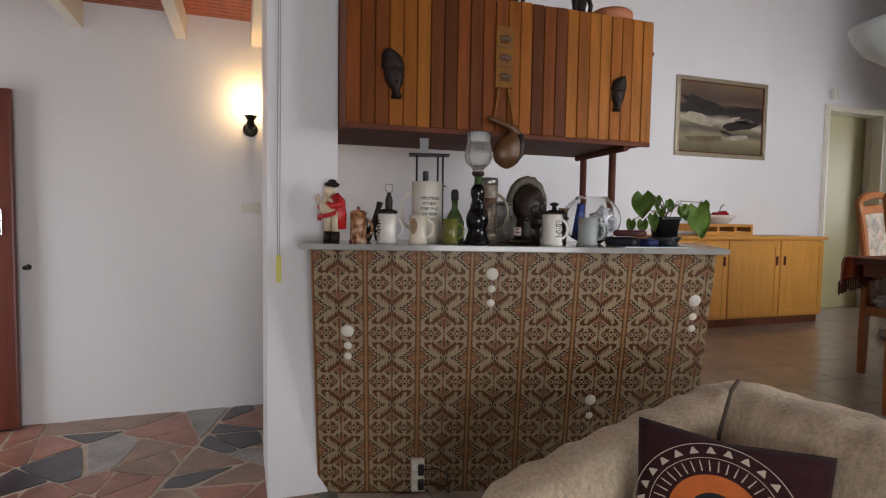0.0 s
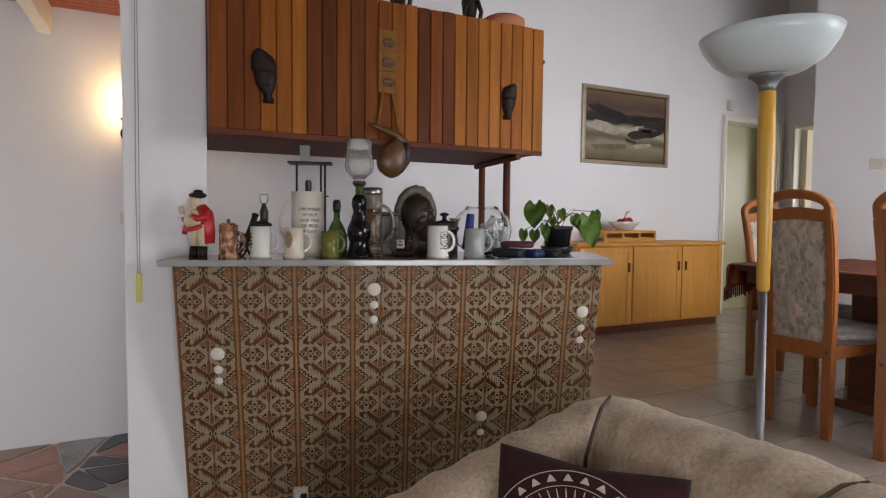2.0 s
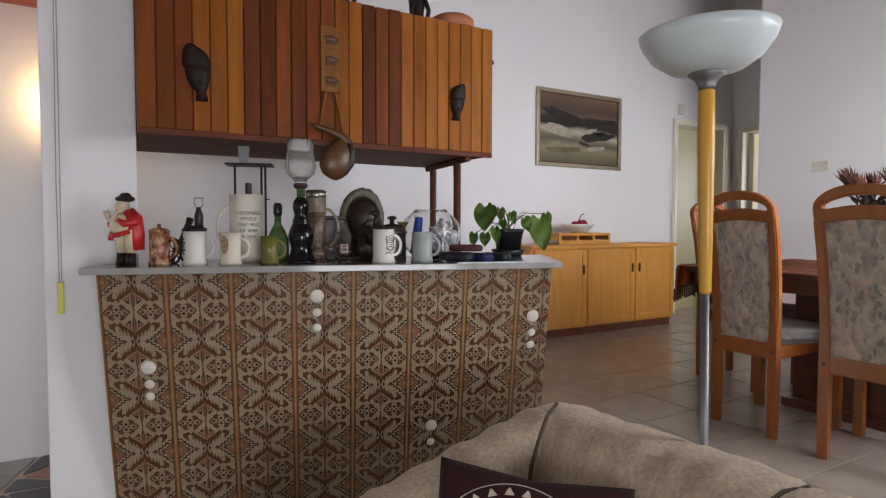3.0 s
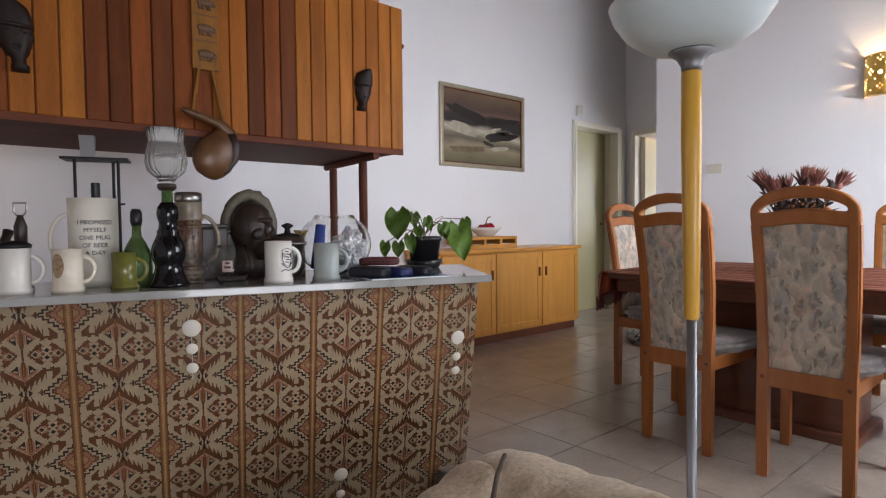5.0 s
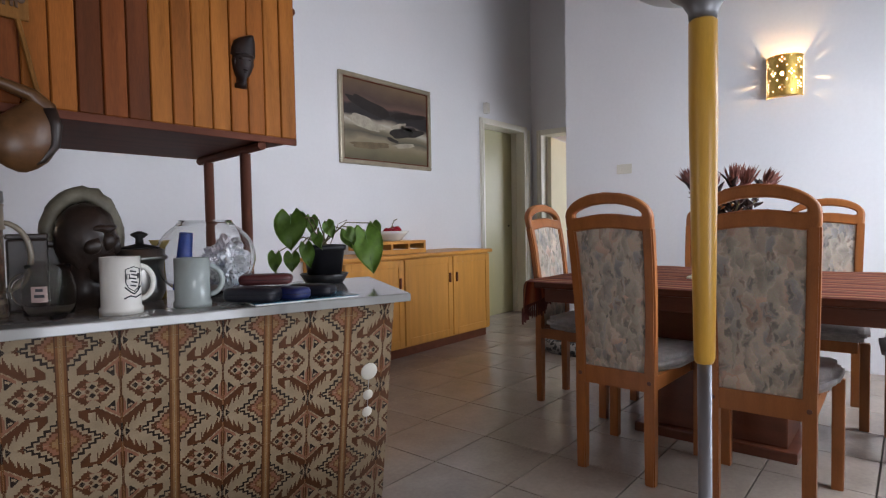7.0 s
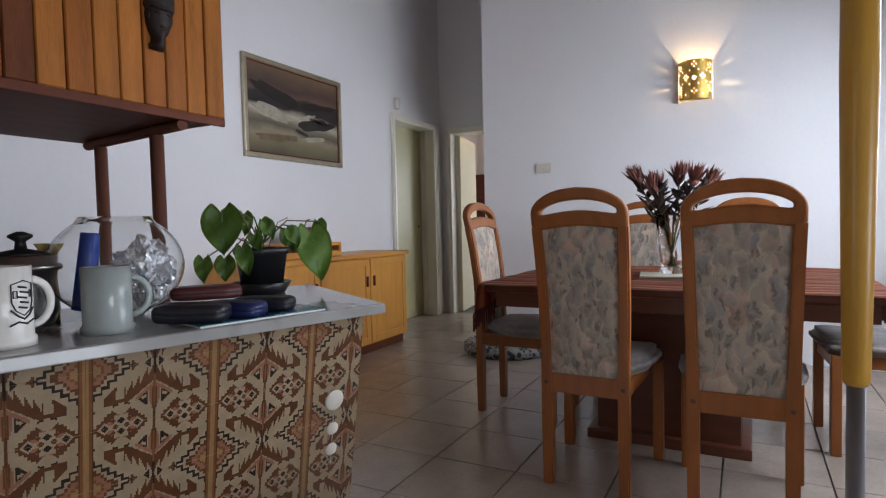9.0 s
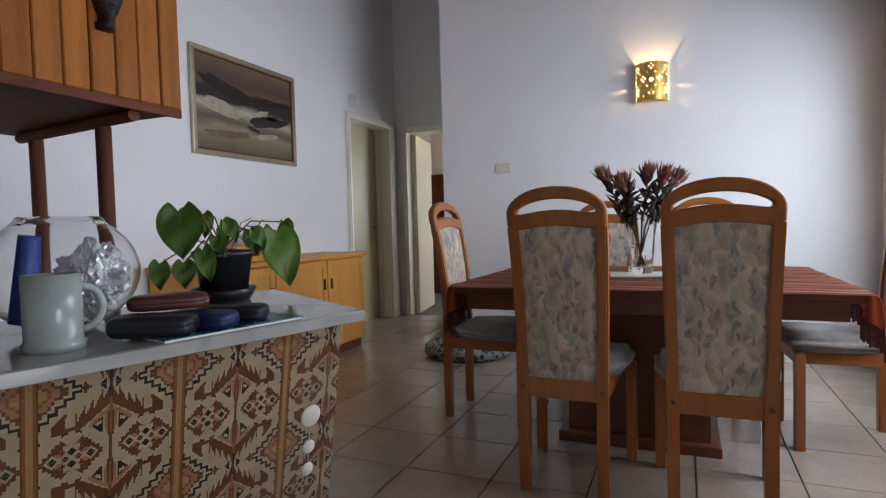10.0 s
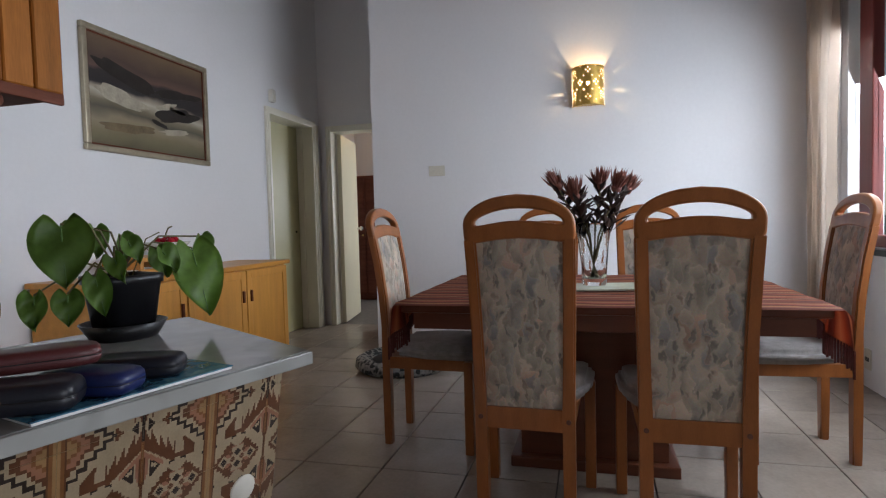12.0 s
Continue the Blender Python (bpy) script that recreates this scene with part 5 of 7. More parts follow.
ex = thing("socket_strip", BAR @ pose(-1.345, face_y(-0.34), -0.34, TILT), "white multi-way socket strip on the bar front", "power strip")
part("body", cube(-0.032, -0.03, -0.085, 0.032, 0, 0.085, 0.006), SWITCH, ex)
for z in (-0.05, 0.0, 0.05):
    part("outlet", lathe(bmesh.new(), [(0.022, 0), (0.022, 0.002)], 18, pose(0, -0.03, z, 90)), FRAME_PAINT, ex)
for z in (0.05, -0.03):
    pl = part("plug", cube(0.0, -0.07, z - 0.02, 0.03, -0.031, z + 0.02, 0.006), BLACK_PLASTIC, ex)
    part("cable", tube(bmesh.new(), [(0.03, -0.05, z), (0.09, -0.045, z + 0.005), (0.14, -0.03, z - 0.04), (0.16, -0.015, -0.12)], 0.004, 6), BLACK_PLASTIC, pl)

# ---- wall cabinet over the bar ----
CX0, CX1, CY0, CY1, CZ0, CZ1 = 0.537, 2.17, 2.562, 3.26, 1.325, 1.96
cab = thing("hanging_cabinet", pose(0, 0, 0), "hanging cabinet faced with mixed brown vertical slats", "cabinet")
part("carcass", cube(CX0 + 0.004, CY0 + 0.014, CZ0, CX1 - 0.012, CY1, CZ1 - 0.012), DARK_WOOD, cab)
part("side_panel", cube(CX1 - 0.012, CY0 + 0.002, CZ0 - 0.002, CX1, CY1, CZ1 - 0.003, 0.003), CAB_WOODS[1], cab)
part("side_panel", cube(CX0, CY0 + 0.0145, CZ0 - 0.002, CX0 + 0.0035, CY1, CZ1 - 0.003), CAB_WOODS[1], cab)
part("underside", cube(CX0 + 0.003, CY0 + 0.012, CZ0 - 0.014, CX1 - 0.014, CY1, CZ0), DARK_WOOD, cab, "dark red wooden underside")
part("bottom_trim", cube(CX0, CY0 + 0.001, CZ0 - 0.022, CX1, CY0 + 0.012, CZ0 + 0.002, 0.003), DARK_WOOD, cab)
tones = "rrraahddrdrraadrdhahhaahh"
pw = (CX1 - CX0) / len(tones)
for k, c in enumerate(tones):
    x = CX0 + k * pw
    part("slat", cube(x + 0.0016, CY0 + 0.0008 * (k % 3), CZ0 + 0.002, x + pw - 0.0016, CY0 + 0.013, CZ1 + 0.0015 * ((k * 5) % 3), 0.003, 1), CAB_WOODS["arhd".index(c) if c in "ar" else {"h": 3, "d": 2}[c]], cab)
part("hinge_knob", ball(bmesh.new(), (CX1 + 0.006, CY0 + 0.02, 1.8), 0.014, 10), DARK_WOOD, cab)
fr = thing("cabinet_stand", pose(0, 0, 0), "two round brown posts carrying the cabinet end", "support")
for x, y in ((2.11, 3.1), (2.06, 2.735)):
    part("post", lathe(bmesh.new(), [(0.02, 0.0), (0.02, CZ0 - 0.045)], 20, pose(x, y, 0)), POST_WOOD, fr, smooth=True)
part("cross_beam", tube(bmesh.new(), [(2.04, 2.59, CZ0 - 0.03), (2.125, 3.2, CZ0 - 0.03)], 0.016, 12), DARK_WOOD, fr)


def face_mask(x, z, h, flip):
    """A carved head in profile, laid flat against the slats: one mesh."""
    t = thing("carved_head_handle", pose(x, CY0 + 0.004, z), "small ebony carved head fixed to the slats", "carving", "ebony heads on the cabinet")
    bm = bmesh.new()
    prof = [(0.07, -0.5, 0.1), (0.07, -0.42, 0.105), (0.06, -0.4, 0.08), (0.05, -0.31, 0.085), (0.035, -0.26, 0.13), (0.02, -0.14, 0.18), (0.01, 0.0, 0.205), (0.0, 0.08, 0.2), (-0.005, 0.12, 0.235), (-0.015, 0.25, 0.23), (-0.04, 0.38, 0.2), (-0.08, 0.45, 0.14), (-0.12, 0.5, 0.07)]
    rings = []
    for dx, dz, w in prof:
        rings.append([bm.verts.new((flip * (dx + 0.0) * h + w * h * math.cos(a) * 1.05, -abs(math.sin(a)) ** 0.7 * 0.19 * h, dz * h)) for a in [math.pi * k / 12 for k in range(13)]])
    for a, b in zip(rings, rings[1:]):
        for i in range(12):
            bm.faces.new((a[i], a[i + 1], b[i + 1], b[i]))
    bm.faces.new(rings[0][::-1]), bm.faces.new(rings[-1])
    for cx, cz, r, tall in ((0.1, 0.03, 0.045, 0.6), (-0.06, 0.03, 0.045, 0.6), (0.025, -0.05, 0.04, 2.0), (0.03, -0.17, 0.06, 0.45), (0.03, -0.215, 0.05, 0.5)):
        ball(bm, (flip * cx * h, -0.15 * h, cz * h), r * h, 10, (1.2, 1.1, tall))
    ball(bm, (flip * 0.02 * h, -0.15 * h, 0.1 * h), 0.16 * h, 12, (1.25, 0.5, 0.25))
    for cx in (-0.17, 0.2):
        ball(bm, (flip * cx * h, -0.08 * h, -0.02 * h), 0.05 * h, 10, (0.6, 0.8, 1.5))
    part("head", bm, EBONY, t, smooth=True)


face_mask(0.75, 1.552, 0.215, 1)
face_mask(1.955, 1.565, 0.18, -1)
pq = thing("wooden_plaque", pose(1.297, CY0, 1.685), "wooden plaque carved with small animal reliefs", "plaque")
part("board", cube(-0.046, -0.012, -0.145, 0.046, 0.0, 0.145, 0.004), PLAQUE, pq)
for z in (-0.09, 0.0, 0.09):
    bm = bmesh.new()
    ball(bm, (0, -0.014, z), 0.024, 12, (1.2, 0.3, 0.6))
    ball(bm, (0.028, -0.014, z - 0.004), 0.01, 8, (1, 0.4, 1))
    for dx in (-0.018, -0.008, 0.008, 0.018):
        box(bm, dx - 0.003, -0.017, z - 0.026, dx + 0.003, -0.011, z - 0.008)
    part("relief", bm, PLAQUE_DARK, pq)
for dz in (-0.045, 0.045):
    part("groove_bar", cube(-0.044, -0.0135, dz - 0.002, 0.044, -0.0115, dz + 0.002), PLAQUE_DARK, pq)
hg = thing("drinking_gourd", pose(1.305, 2.525, 1.24) @ Matrix.Diagonal((1.3, 1.1, 1.0, 1)), "curved polished gourd hanging on a leather strap", "gourd")
bm = bmesh.new()
rings = []
for z, x0, x1 in ((0.1, 0.02, 0.05), (0.075, -0.005, 0.06), (0.04, -0.04, 0.064), (0.0, -0.054, 0.065), (-0.03, -0.054, 0.06), (-0.06, -0.045, 0.046), (-0.08, -0.024, 0.026), (-0.09, -0.006, 0.008)):
    c, w = (x0 + x1) / 2, (x1 - x0) / 2
    rings.append([bm.verts.new((c + w * math.cos(a), 0.62 * w * math.sin(a), z)) for a in [2 * math.pi * k / 24 for k in range(24)]])
for p, q in zip(rings, rings[1:]):
    for i in range(24):
        bm.faces.new((p[i], q[i], q[(i + 1) % 24], p[(i + 1) % 24]))
bm.faces.new(rings[-1])
tube(bm, [(-0.08, 0, 0.15), (-0.06, 0, 0.14), (-0.02, 0, 0.125), (0.02, 0, 0.108), (0.043, 0, 0.08), (0.045, 0, 0.05)], [0.006, 0.011, 0.014, 0.017, 0.02, 0.022], 16)
part("body", bm, GOURD, hg, smooth=True)
part("rim", tube(bmesh.new(), [(0.046, -0.02, 0.075), (0.055, -0.02, 0.03), (0.052, -0.02, -0.02), (0.03, -0.015, -0.06), (0.0, -0.008, -0.078)], [0.012, 0.012, 0.01, 0.008, 0.005], 12), CARVED, hg, "dark rounded edge", smooth=True)
part("strap", tube(bmesh.new(), [(-0.045, 0.025, 0.14), (-0.025, 0.025, 0.3), (0.01, 0.025, 0.3), (0.04, 0.022, 0.1)], 0.005, 6), PLAQUE, hg, "brown leather strap")

tp = thing("terracotta_bowl", pose(2.05, 2.78, CZ1 + 0.002), "shallow terracotta bowl on the cabinet", "bowl")
part("bowl", lathe(bmesh.new(), [(0.06, 0), (0.085, 0.012), (0.12, 0.06), (0.118, 0.09), (0.095, 0.105), (0.09, 0.1), (0.108, 0.085), (0.105, 0.06), (0.07, 0.02)], 32), TERRACOTTA, tp, smooth=True)
for x, h in ((1.82, 0.3), (1.42, 0.34)):
    eb = thing("ebony_statuette", pose(x, 2.74, CZ1 + 0.002), "dark ebony carved statuette on the cabinet", "statuette")
    bm = lathe(bmesh.new(), [(0.055, 0), (0.055, 0.02), (0.03, 0.03), (0.035, 0.08), (0.045, 0.14), (0.03, 0.2), (0.036, 0.23), (0.03, 0.28), (0.01, h)], 12)
    for s in (-1, 1):
        tube(bm, [(s * 0.04, -0.03, 0.02), (s * 0.05, -0.035, 0.09), (s * 0.02, -0.045, 0.14)], 0.012, 8)
    part("figure", bm, EBONY, eb, smooth=True)

# pull cord on the pillar
pc = thing("pull_cord", pose(0.262, 2.752, 0), "grey pull cord with yellow toggle hanging on the pillar", "cord")
part("cord", tube(bmesh.new(), [(0.004, 0, 0.72), (0.008, -0.004, 1.3), (0.012, -0.004, 2.6), (0.012, 0, HIGH)], 0.002, 6), CORD, pc)
part("cord", tube(bmesh.new(), [(-0.004, 0, 0.72), (-0.006, -0.004, 1.1), (0.002, -0.003, 1.9), (0.004, 0, HIGH)], 0.002, 6), CORD, pc)
part("toggle", cube(-0.011, -0.008, 0.6, 0.011, 0.006, 0.725, 0.004), GREEN_ROPE, pc, "yellow plastic toggle")


# ---- things on the bar ----
def mug_bm(r, h, flare=0.0, wall=0.004, foot=0.004):
    return lathe(bmesh.new(), [(r + foot, 0), (r + foot, h * 0.1), (r, h * 0.13), (r + flare * 0.5, h * 0.5), (r + flare, h), (r + flare - wall, h), (r - wall, h * 0.14), (r * 0.3, h * 0.12)], 32)


def handle_bm(r, h, reach, th=0.007, lo=0.22, hi=0.82):
    pts = []
    for k in range(13):
        a = -math.pi / 2 + math.pi * k / 12
        pts.append((r - 0.004 + reach * math.cos(a), 0, h * (lo + hi) / 2 + h * (hi - lo) / 2 * math.sin(a)))
    return tube(bmesh.new(), pts, th, 10)


def mug(name, s, n, r, h, material, turn, label, reach=0.035, flare=0.0, group="", grip=None):
    t = thing(name, on_bar(s, n, 0.783, turn), label, "mug", group)
    part("body", mug_bm(r, h, flare), material, t, smooth=True)
    part("handle", handle_bm(r, h, reach), grip or material, t, smooth=True)
    return t


def print_bars(t, r, z0, rows, width, a0):
    """Unreadable printing as small curved bars on a round side."""
    for k, w in enumerate(rows):
        bm = bmesh.new()
        n = 6
        for i in range(n):
            q = []
            for ii, zz in ((i, 0), (i + 1, 0), (i + 1, 1), (i, 1)):
                a = radians(a0) + (ii / n - 0.5) * w * width / r
                q.append(bm.verts.new(((r + 0.0008) * math.cos(a), (r + 0.0008) * math.sin(a), z0 - k * 0.014 + zz * 0.007)))
            bm.faces.new(q)
        part("print", bm, INK, t)


def words(t, lines, r, z0, size, a0):
    """Legible lettering, wrapped on a round side."""
    for k, line in enumerate(lines):
        cu = bpy.data.curves.new("lettering", "FONT")
        cu.body, cu.size, cu.align_x, cu.extrude = line, size, "CENTER", 0.0004
        tmp = bpy.data.objects.new("lettering", cu)
        me = bpy.data.meshes.new_from_object(tmp)
        bpy.data.objects.remove(tmp)
        for v in me.vertices:
            a = radians(a0) + v.co.x / r
            rr = r + 0.0012 + v.co.z
            v.co = (rr * math.cos(a), rr * math.sin(a), z0 - k * size * 1.25 + v.co.y)
        me.materials.append(INK)
        ob = new("lettering", me)
        ob.parent = t


# figurine
fg = thing("figurine", on_bar(1.752, 0.085, 0.783, -28), "painted figurine in red coat and cream breeches", "figurine")
bm = bmesh.new()
for s in (-1, 1):
    tube(bm, [(s * 0.022, -0.005, 0.0), (s * 0.022, 0, 0.05)], [0.02, 0.018], 12)
nb = len(bm.faces)
for s in (-1, 1):
    tube(bm, [(s * 0.022, 0, 0.05), (s * 0.022, 0, 0.1), (s * 0.02, 0, 0.14)], [0.018, 0.021, 0.026], 12)
ball(bm, (-0.012, -0.012, 0.16), 0.044, 18, (0.95, 0.9, 1.05))
ball(bm, (-0.006, -0.008, 0.237), 0.024, 14)
ball(bm, (-0.02, -0.028, 0.232), 0.007, 8)
ball(bm, (-0.012, -0.02, 0.216), 0.015, 10, (1.2, 0.9, 0.8))
tube(bm, [(-0.05, -0.035, 0.185), (-0.056, -0.04, 0.215)], [0.009, 0.012], 10)
tube(bm, [(-0.008, -0.05, 0.17), (-0.004, -0.05, 0.195), (0.002, -0.042, 0.215)], 0.006, 8)
nc = len(bm.faces)
tube(bm, [(0.034, 0.018, 0.06), (0.03, 0.018, 0.12), (0.022, 0.014, 0.185), (0.004, 0.01, 0.215)], [0.026, 0.032, 0.034, 0.022], 16)
tube(bm, [(0.04, -0.004, 0.2), (0.05, -0.018, 0.17), (0.03, -0.04, 0.165), (0.008, -0.046, 0.178)], [0.016, 0.017, 0.014, 0.01], 10)
tube(bm, [(-0.034, 0.0, 0.195), (-0.05, -0.012, 0.165), (-0.054, -0.028, 0.16)], 0.012, 10)
tube(bm, [(-0.05, -0.02, 0.13), (-0.02, -0.05, 0.118), (0.018, -0.046, 0.124), (0.034, -0.02, 0.135)], 0.009, 8)
tube(bm, [(-0.052, -0.02, 0.128), (-0.056, -0.02, 0.1)], [0.008, 0.011], 8)
nd = len(bm.faces)
ball(bm, (0.0, -0.002, 0.262), 0.034, 14, (1.1, 1.0, 0.42))
ball(bm, (0.0, 0.0, 0.275), 0.02, 12, (1.1, 1, 0.6))
bm.faces.ensure_lookup_table()
for i, f in enumerate(bm.faces):
    f.material_index = 0 if i < nb or i >= nd else 1 if i < nc else 2
part("figure", bm, [EBONY, SKIN_CREAM, RED_PAINT], fg, smooth=True)

tk = mug("tankard", 1.632, 0.085, 0.037, 0.132, COPPER, 10, "brown glazed relief beer tankard with lid", 0.03)
part("lid", lathe(bmesh.new(), [(0.039, 0.132), (0.039, 0.138), (0.025, 0.147), (0.006, 0.15), (0.008, 0.16), (0.003, 0.166)], 24), COPPER, tk, "domed brown lid", smooth=True)
cn = thing("toy_cannon", on_bar(1.57, 0.16, 0.783, 70), "small dark metal toy cannon on wheels", "ornament")
part("barrel", tube(bmesh.new(), [(-0.02, 0, 0.06), (0.02, 0, 0.1), (0.06, 0, 0.165), (0.072, 0, 0.185)], [0.014, 0.017, 0.013, 0.016], 14), CARVED, cn, smooth=True)
for s in (-1, 1):
    wh = part("wheel", tube(bmesh.new(), [(0.05 * math.cos(a), s * 0.03, 0.052 + 0.05 * math.sin(a)) for a in [2 * math.pi * k / 24 for k in range(24)]], 0.005, 8, True), BLACK_IRON, cn)
    for k in range(4):
        a = math.pi * k / 4
        part("spoke", tube(bmesh.new(), [(0.047 * math.cos(a), s * 0.03, 0.052 + 0.047 * math.sin(a)), (-0.047 * math.cos(a), s * 0.03, 0.052 - 0.047 * math.sin(a))], 0.0025, 6), BLACK_IRON, wh)
part("axle", tube(bmesh.new(), [(0, -0.032, 0.052), (0, 0.032, 0.052)], 0.006, 8), BLACK_IRON, cn)
part("trail", tube(bmesh.new(), [(-0.01, 0, 0.06), (-0.08, 0, 0.008)], 0.009, 8), CARVED, cn)

wm = mug("beer_stein", 1.5, 0.08, 0.043, 0.135, WHITE_CERAMIC, 12, "white beer stein with pewter lid and print", 0.034)
part("lid", lathe(bmesh.new(), [(0.046, 0.135), (0.047, 0.146), (0.03, 0.154), (0.006, 0.158)], 24), BLACK_IRON, wm, "dark metal lid", smooth=True)
print_bars(wm, 0.0436, 0.1, (0.5, 0.8, 0.6, 0.9, 0.5), 0.03, -158)
ck = thing("bottle_opener", on_bar(1.498, 0.16, 0.783), "old corkscrew standing behind the mugs", "corkscrew")
part("stem", lathe(bmesh.new(), [(0.03, 0), (0.03, 0.012), (0.008, 0.02), (0.008, 0.14), (0.017, 0.15), (0.018, 0.2), (0.01, 0.225), (0.007, 0.235)], 16), CARVED, ck, smooth=True)
part("loop", tube(bmesh.new(), [(-0.008, 0, 0.232), (-0.016, 0, 0.245), (-0.017, 0, 0.272), (0.017, 0, 0.272), (0.016, 0, 0.245), (0.008, 0, 0.232)], 0.003, 6), PEWTER, ck)

bg = mug("giant_mug", 1.318, 0.26, 0.074, 0.292, GIANT_GLAZE, 178, "giant cream beer mug with printed words", 0.055)
words(bg, ("I PROMISED", "MYSELF", "ONE MUG", "OF BEER", "A DAY"), 0.075, 0.205, 0.02, 103)
bt = thing("wine_bottle", on_bar(1.325, 0.375), "dark wine bottle behind the giant mug", "bottle")
part("body", lathe(bmesh.new(), [(0.036, 0), (0.037, 0.19), (0.03, 0.225), (0.014, 0.255), (0.013, 0.3)], 24), BLACK_GLASS, bt, smooth=True)
part("cap", lathe(bmesh.new(), [(0.0145, 0.3), (0.0145, 0.35), (0.012, 0.353)], 20), BLACK_PLASTIC, bt)
sd = thing("candle_stand", on_bar(1.31, 0.31), "black iron candle stand with square tray", "candle stand")
part("tray", cube(-0.1, -0.05, 0.424, 0.1, 0.06, 0.432, 0.002), BLACK_IRON, sd)
for x, y in ((-0.06, -0.03), (0.045, 0.04), (0.068, -0.03)):
    part("leg", tube(bmesh.new(), [(x, y, 0), (x, y, 0.424)], 0.005, 8), BLACK_IRON, sd)
part("ring", tube(bmesh.new(), [(-0.075, -0.03, 0.275), (0.085, -0.03, 0.275), (0.06, 0.05, 0.275), (-0.06, 0.05, 0.275)], 0.003, 6, True), BLACK_IRON, sd)
cg_ = thing("glass_cup", on_bar(1.335, 0.31, 1.2155), "clouded square glass cup on the candle stand", "cup")
part("cup", lathe(bmesh.new(), [(0.026, 0), (0.032, 0.075), (0.029, 0.075), (0.024, 0.008)], 4, pose(0, 0, 0, 0, 0, 45)), WAX, cg_)

bmug = mug("beige_mug", 1.36, 0.06, 0.04, 0.13, CREAM_CERAMIC, 5, "cream mug with a faded crest", 0.034)
bm = bmesh.new()
for k in range(12):
    z0, z1 = 0.045 + k * 0.006, 0.045 + (k + 1) * 0.006
    h0, h1 = [0.019 * math.sqrt(max(0.03, 1 - ((z - 0.081) / 0.037) ** 2)) for z in (z0, z1)]
    for i in range(6):
        bm.faces.new([bm.verts.new((0.0412 * math.cos(radians(-125) + u * hh / 0.0412), 0.0412 * math.sin(radians(-125) + u * hh / 0.0412), z)) for u, hh, z in ((-1 + i / 3, h0, z0), (-1 + (i + 1) / 3, h0, z0), (-1 + (i + 1) / 3, h1, z1), (-1 + i / 3, h1, z1))])
part("crest_print", bm, CREST, bmug, "faded brown oval crest")
mug("green_mug", 1.212, 0.085, 0.035, 0.115, GREEN_CERAMIC, -5, "olive green ribbed ceramic mug", 0.032)
gb_ = thing("green_bottle", on_bar(1.185, 0.2), "green glass bottle with black stopper", "bottle")
part("body", lathe(bmesh.new(), [(0.046, 0), (0.047, 0.1), (0.03, 0.14), (0.015, 0.165), (0.014, 0.205)], 28), GREEN_GLASS, gb_, smooth=True)
part("stopper", lathe(bmesh.new(), [(0.016, 0.2), (0.019, 0.215), (0.018, 0.245), (0.012, 0.256)], 20), BLACK_PLASTIC, gb_, "black stopper", smooth=True)
bb = thing("black_bottle", on_bar(1.085, 0.105), "black ribbed bottle used as candle holder", "bottle")
ring_prof = [(0.062, 0.0), (0.062, 0.008), (0.054, 0.022), (0.046, 0.045), (0.041, 0.066), (0.045, 0.078), (0.051, 0.095), (0.053, 0.118), (0.047, 0.14), (0.038, 0.16), (0.033, 0.172), (0.035, 0.178), (0.029, 0.19), (0.027, 0.208), (0.032, 0.222), (0.034, 0.24), (0.031, 0.258), (0.02, 0.275)]
part("body", lathe(bmesh.new(), ring_prof, 30), BLACK_GLASS, bb, smooth=True)
part("neck", lathe(bmesh.new(), [(0.017, 0.27), (0.017, 0.315), (0.02, 0.32)], 20), GREEN_GLASS, bb, "green glass neck", smooth=True)
cl = thing("candle_glass", on_bar(1.085, 0.105, 1.104), "ribbed clear glass candle shade", "candle holder")
gp = [(0.016, 0), (0.03, 0.006), (0.022, 0.018), (0.03, 0.03), (0.055, 0.055), (0.062, 0.085), (0.056, 0.125), (0.05, 0.15), (0.058, 0.192), (0.055, 0.192), (0.046, 0.15), (0.052, 0.122), (0.058, 0.085), (0.05, 0.058), (0.02, 0.035)]
bm = lathe(bmesh.new(), gp, 96)
for v in bm.verts:
    if v.co.z > 0.04:
        a = math.atan2(v.co.y, v.co.x)
        f = 1 + 0.045 * math.sin(a * 18 + v.co.z * 12)
        v.co.x, v.co.y = v.co.x * f, v.co.y * f
part("shade", bm, CANDLE_GLASS, cl, smooth=True)
part("cork_ring", lathe(bmesh.new(), [(0.022, -0.008), (0.03, 0.002), (0.028, 0.014), (0.018, 0.016)], 18), CARVED, cl)
st_ = mug("tall_stein", 1.024, 0.2, 0.042, 0.285, STEIN_GLAZE, 5, "tall painted relief beer stein with pewter rim", 0.058, grip=STONEWARE)
for z0, z1 in ((0.0, 0.045), (0.215, 0.28)):
    part("plain_band", lathe(bmesh.new(), [(0.044, z0 + 0.001), (0.0475, z0 + 0.004), (0.0445, z0 + 0.012), (0.0445, z1 - 0.008), (0.0465, z1 - 0.003), (0.043, z1)], 28), STONEWARE, st_, "grey stoneware band", smooth=True)
part("rim", lathe(bmesh.new(), [(0.043, 0.28), (0.046, 0.285), (0.045, 0.31), (0.036, 0.314)], 28), PEWTER, st_, "pewter lid", smooth=True)
for z in (0.06, 0.2):
    part("band", lathe(bmesh.new(), [(0.042, z - 0.004), (0.0455, z), (0.042, z + 0.004)], 28), STEIN_GLAZE, st_)
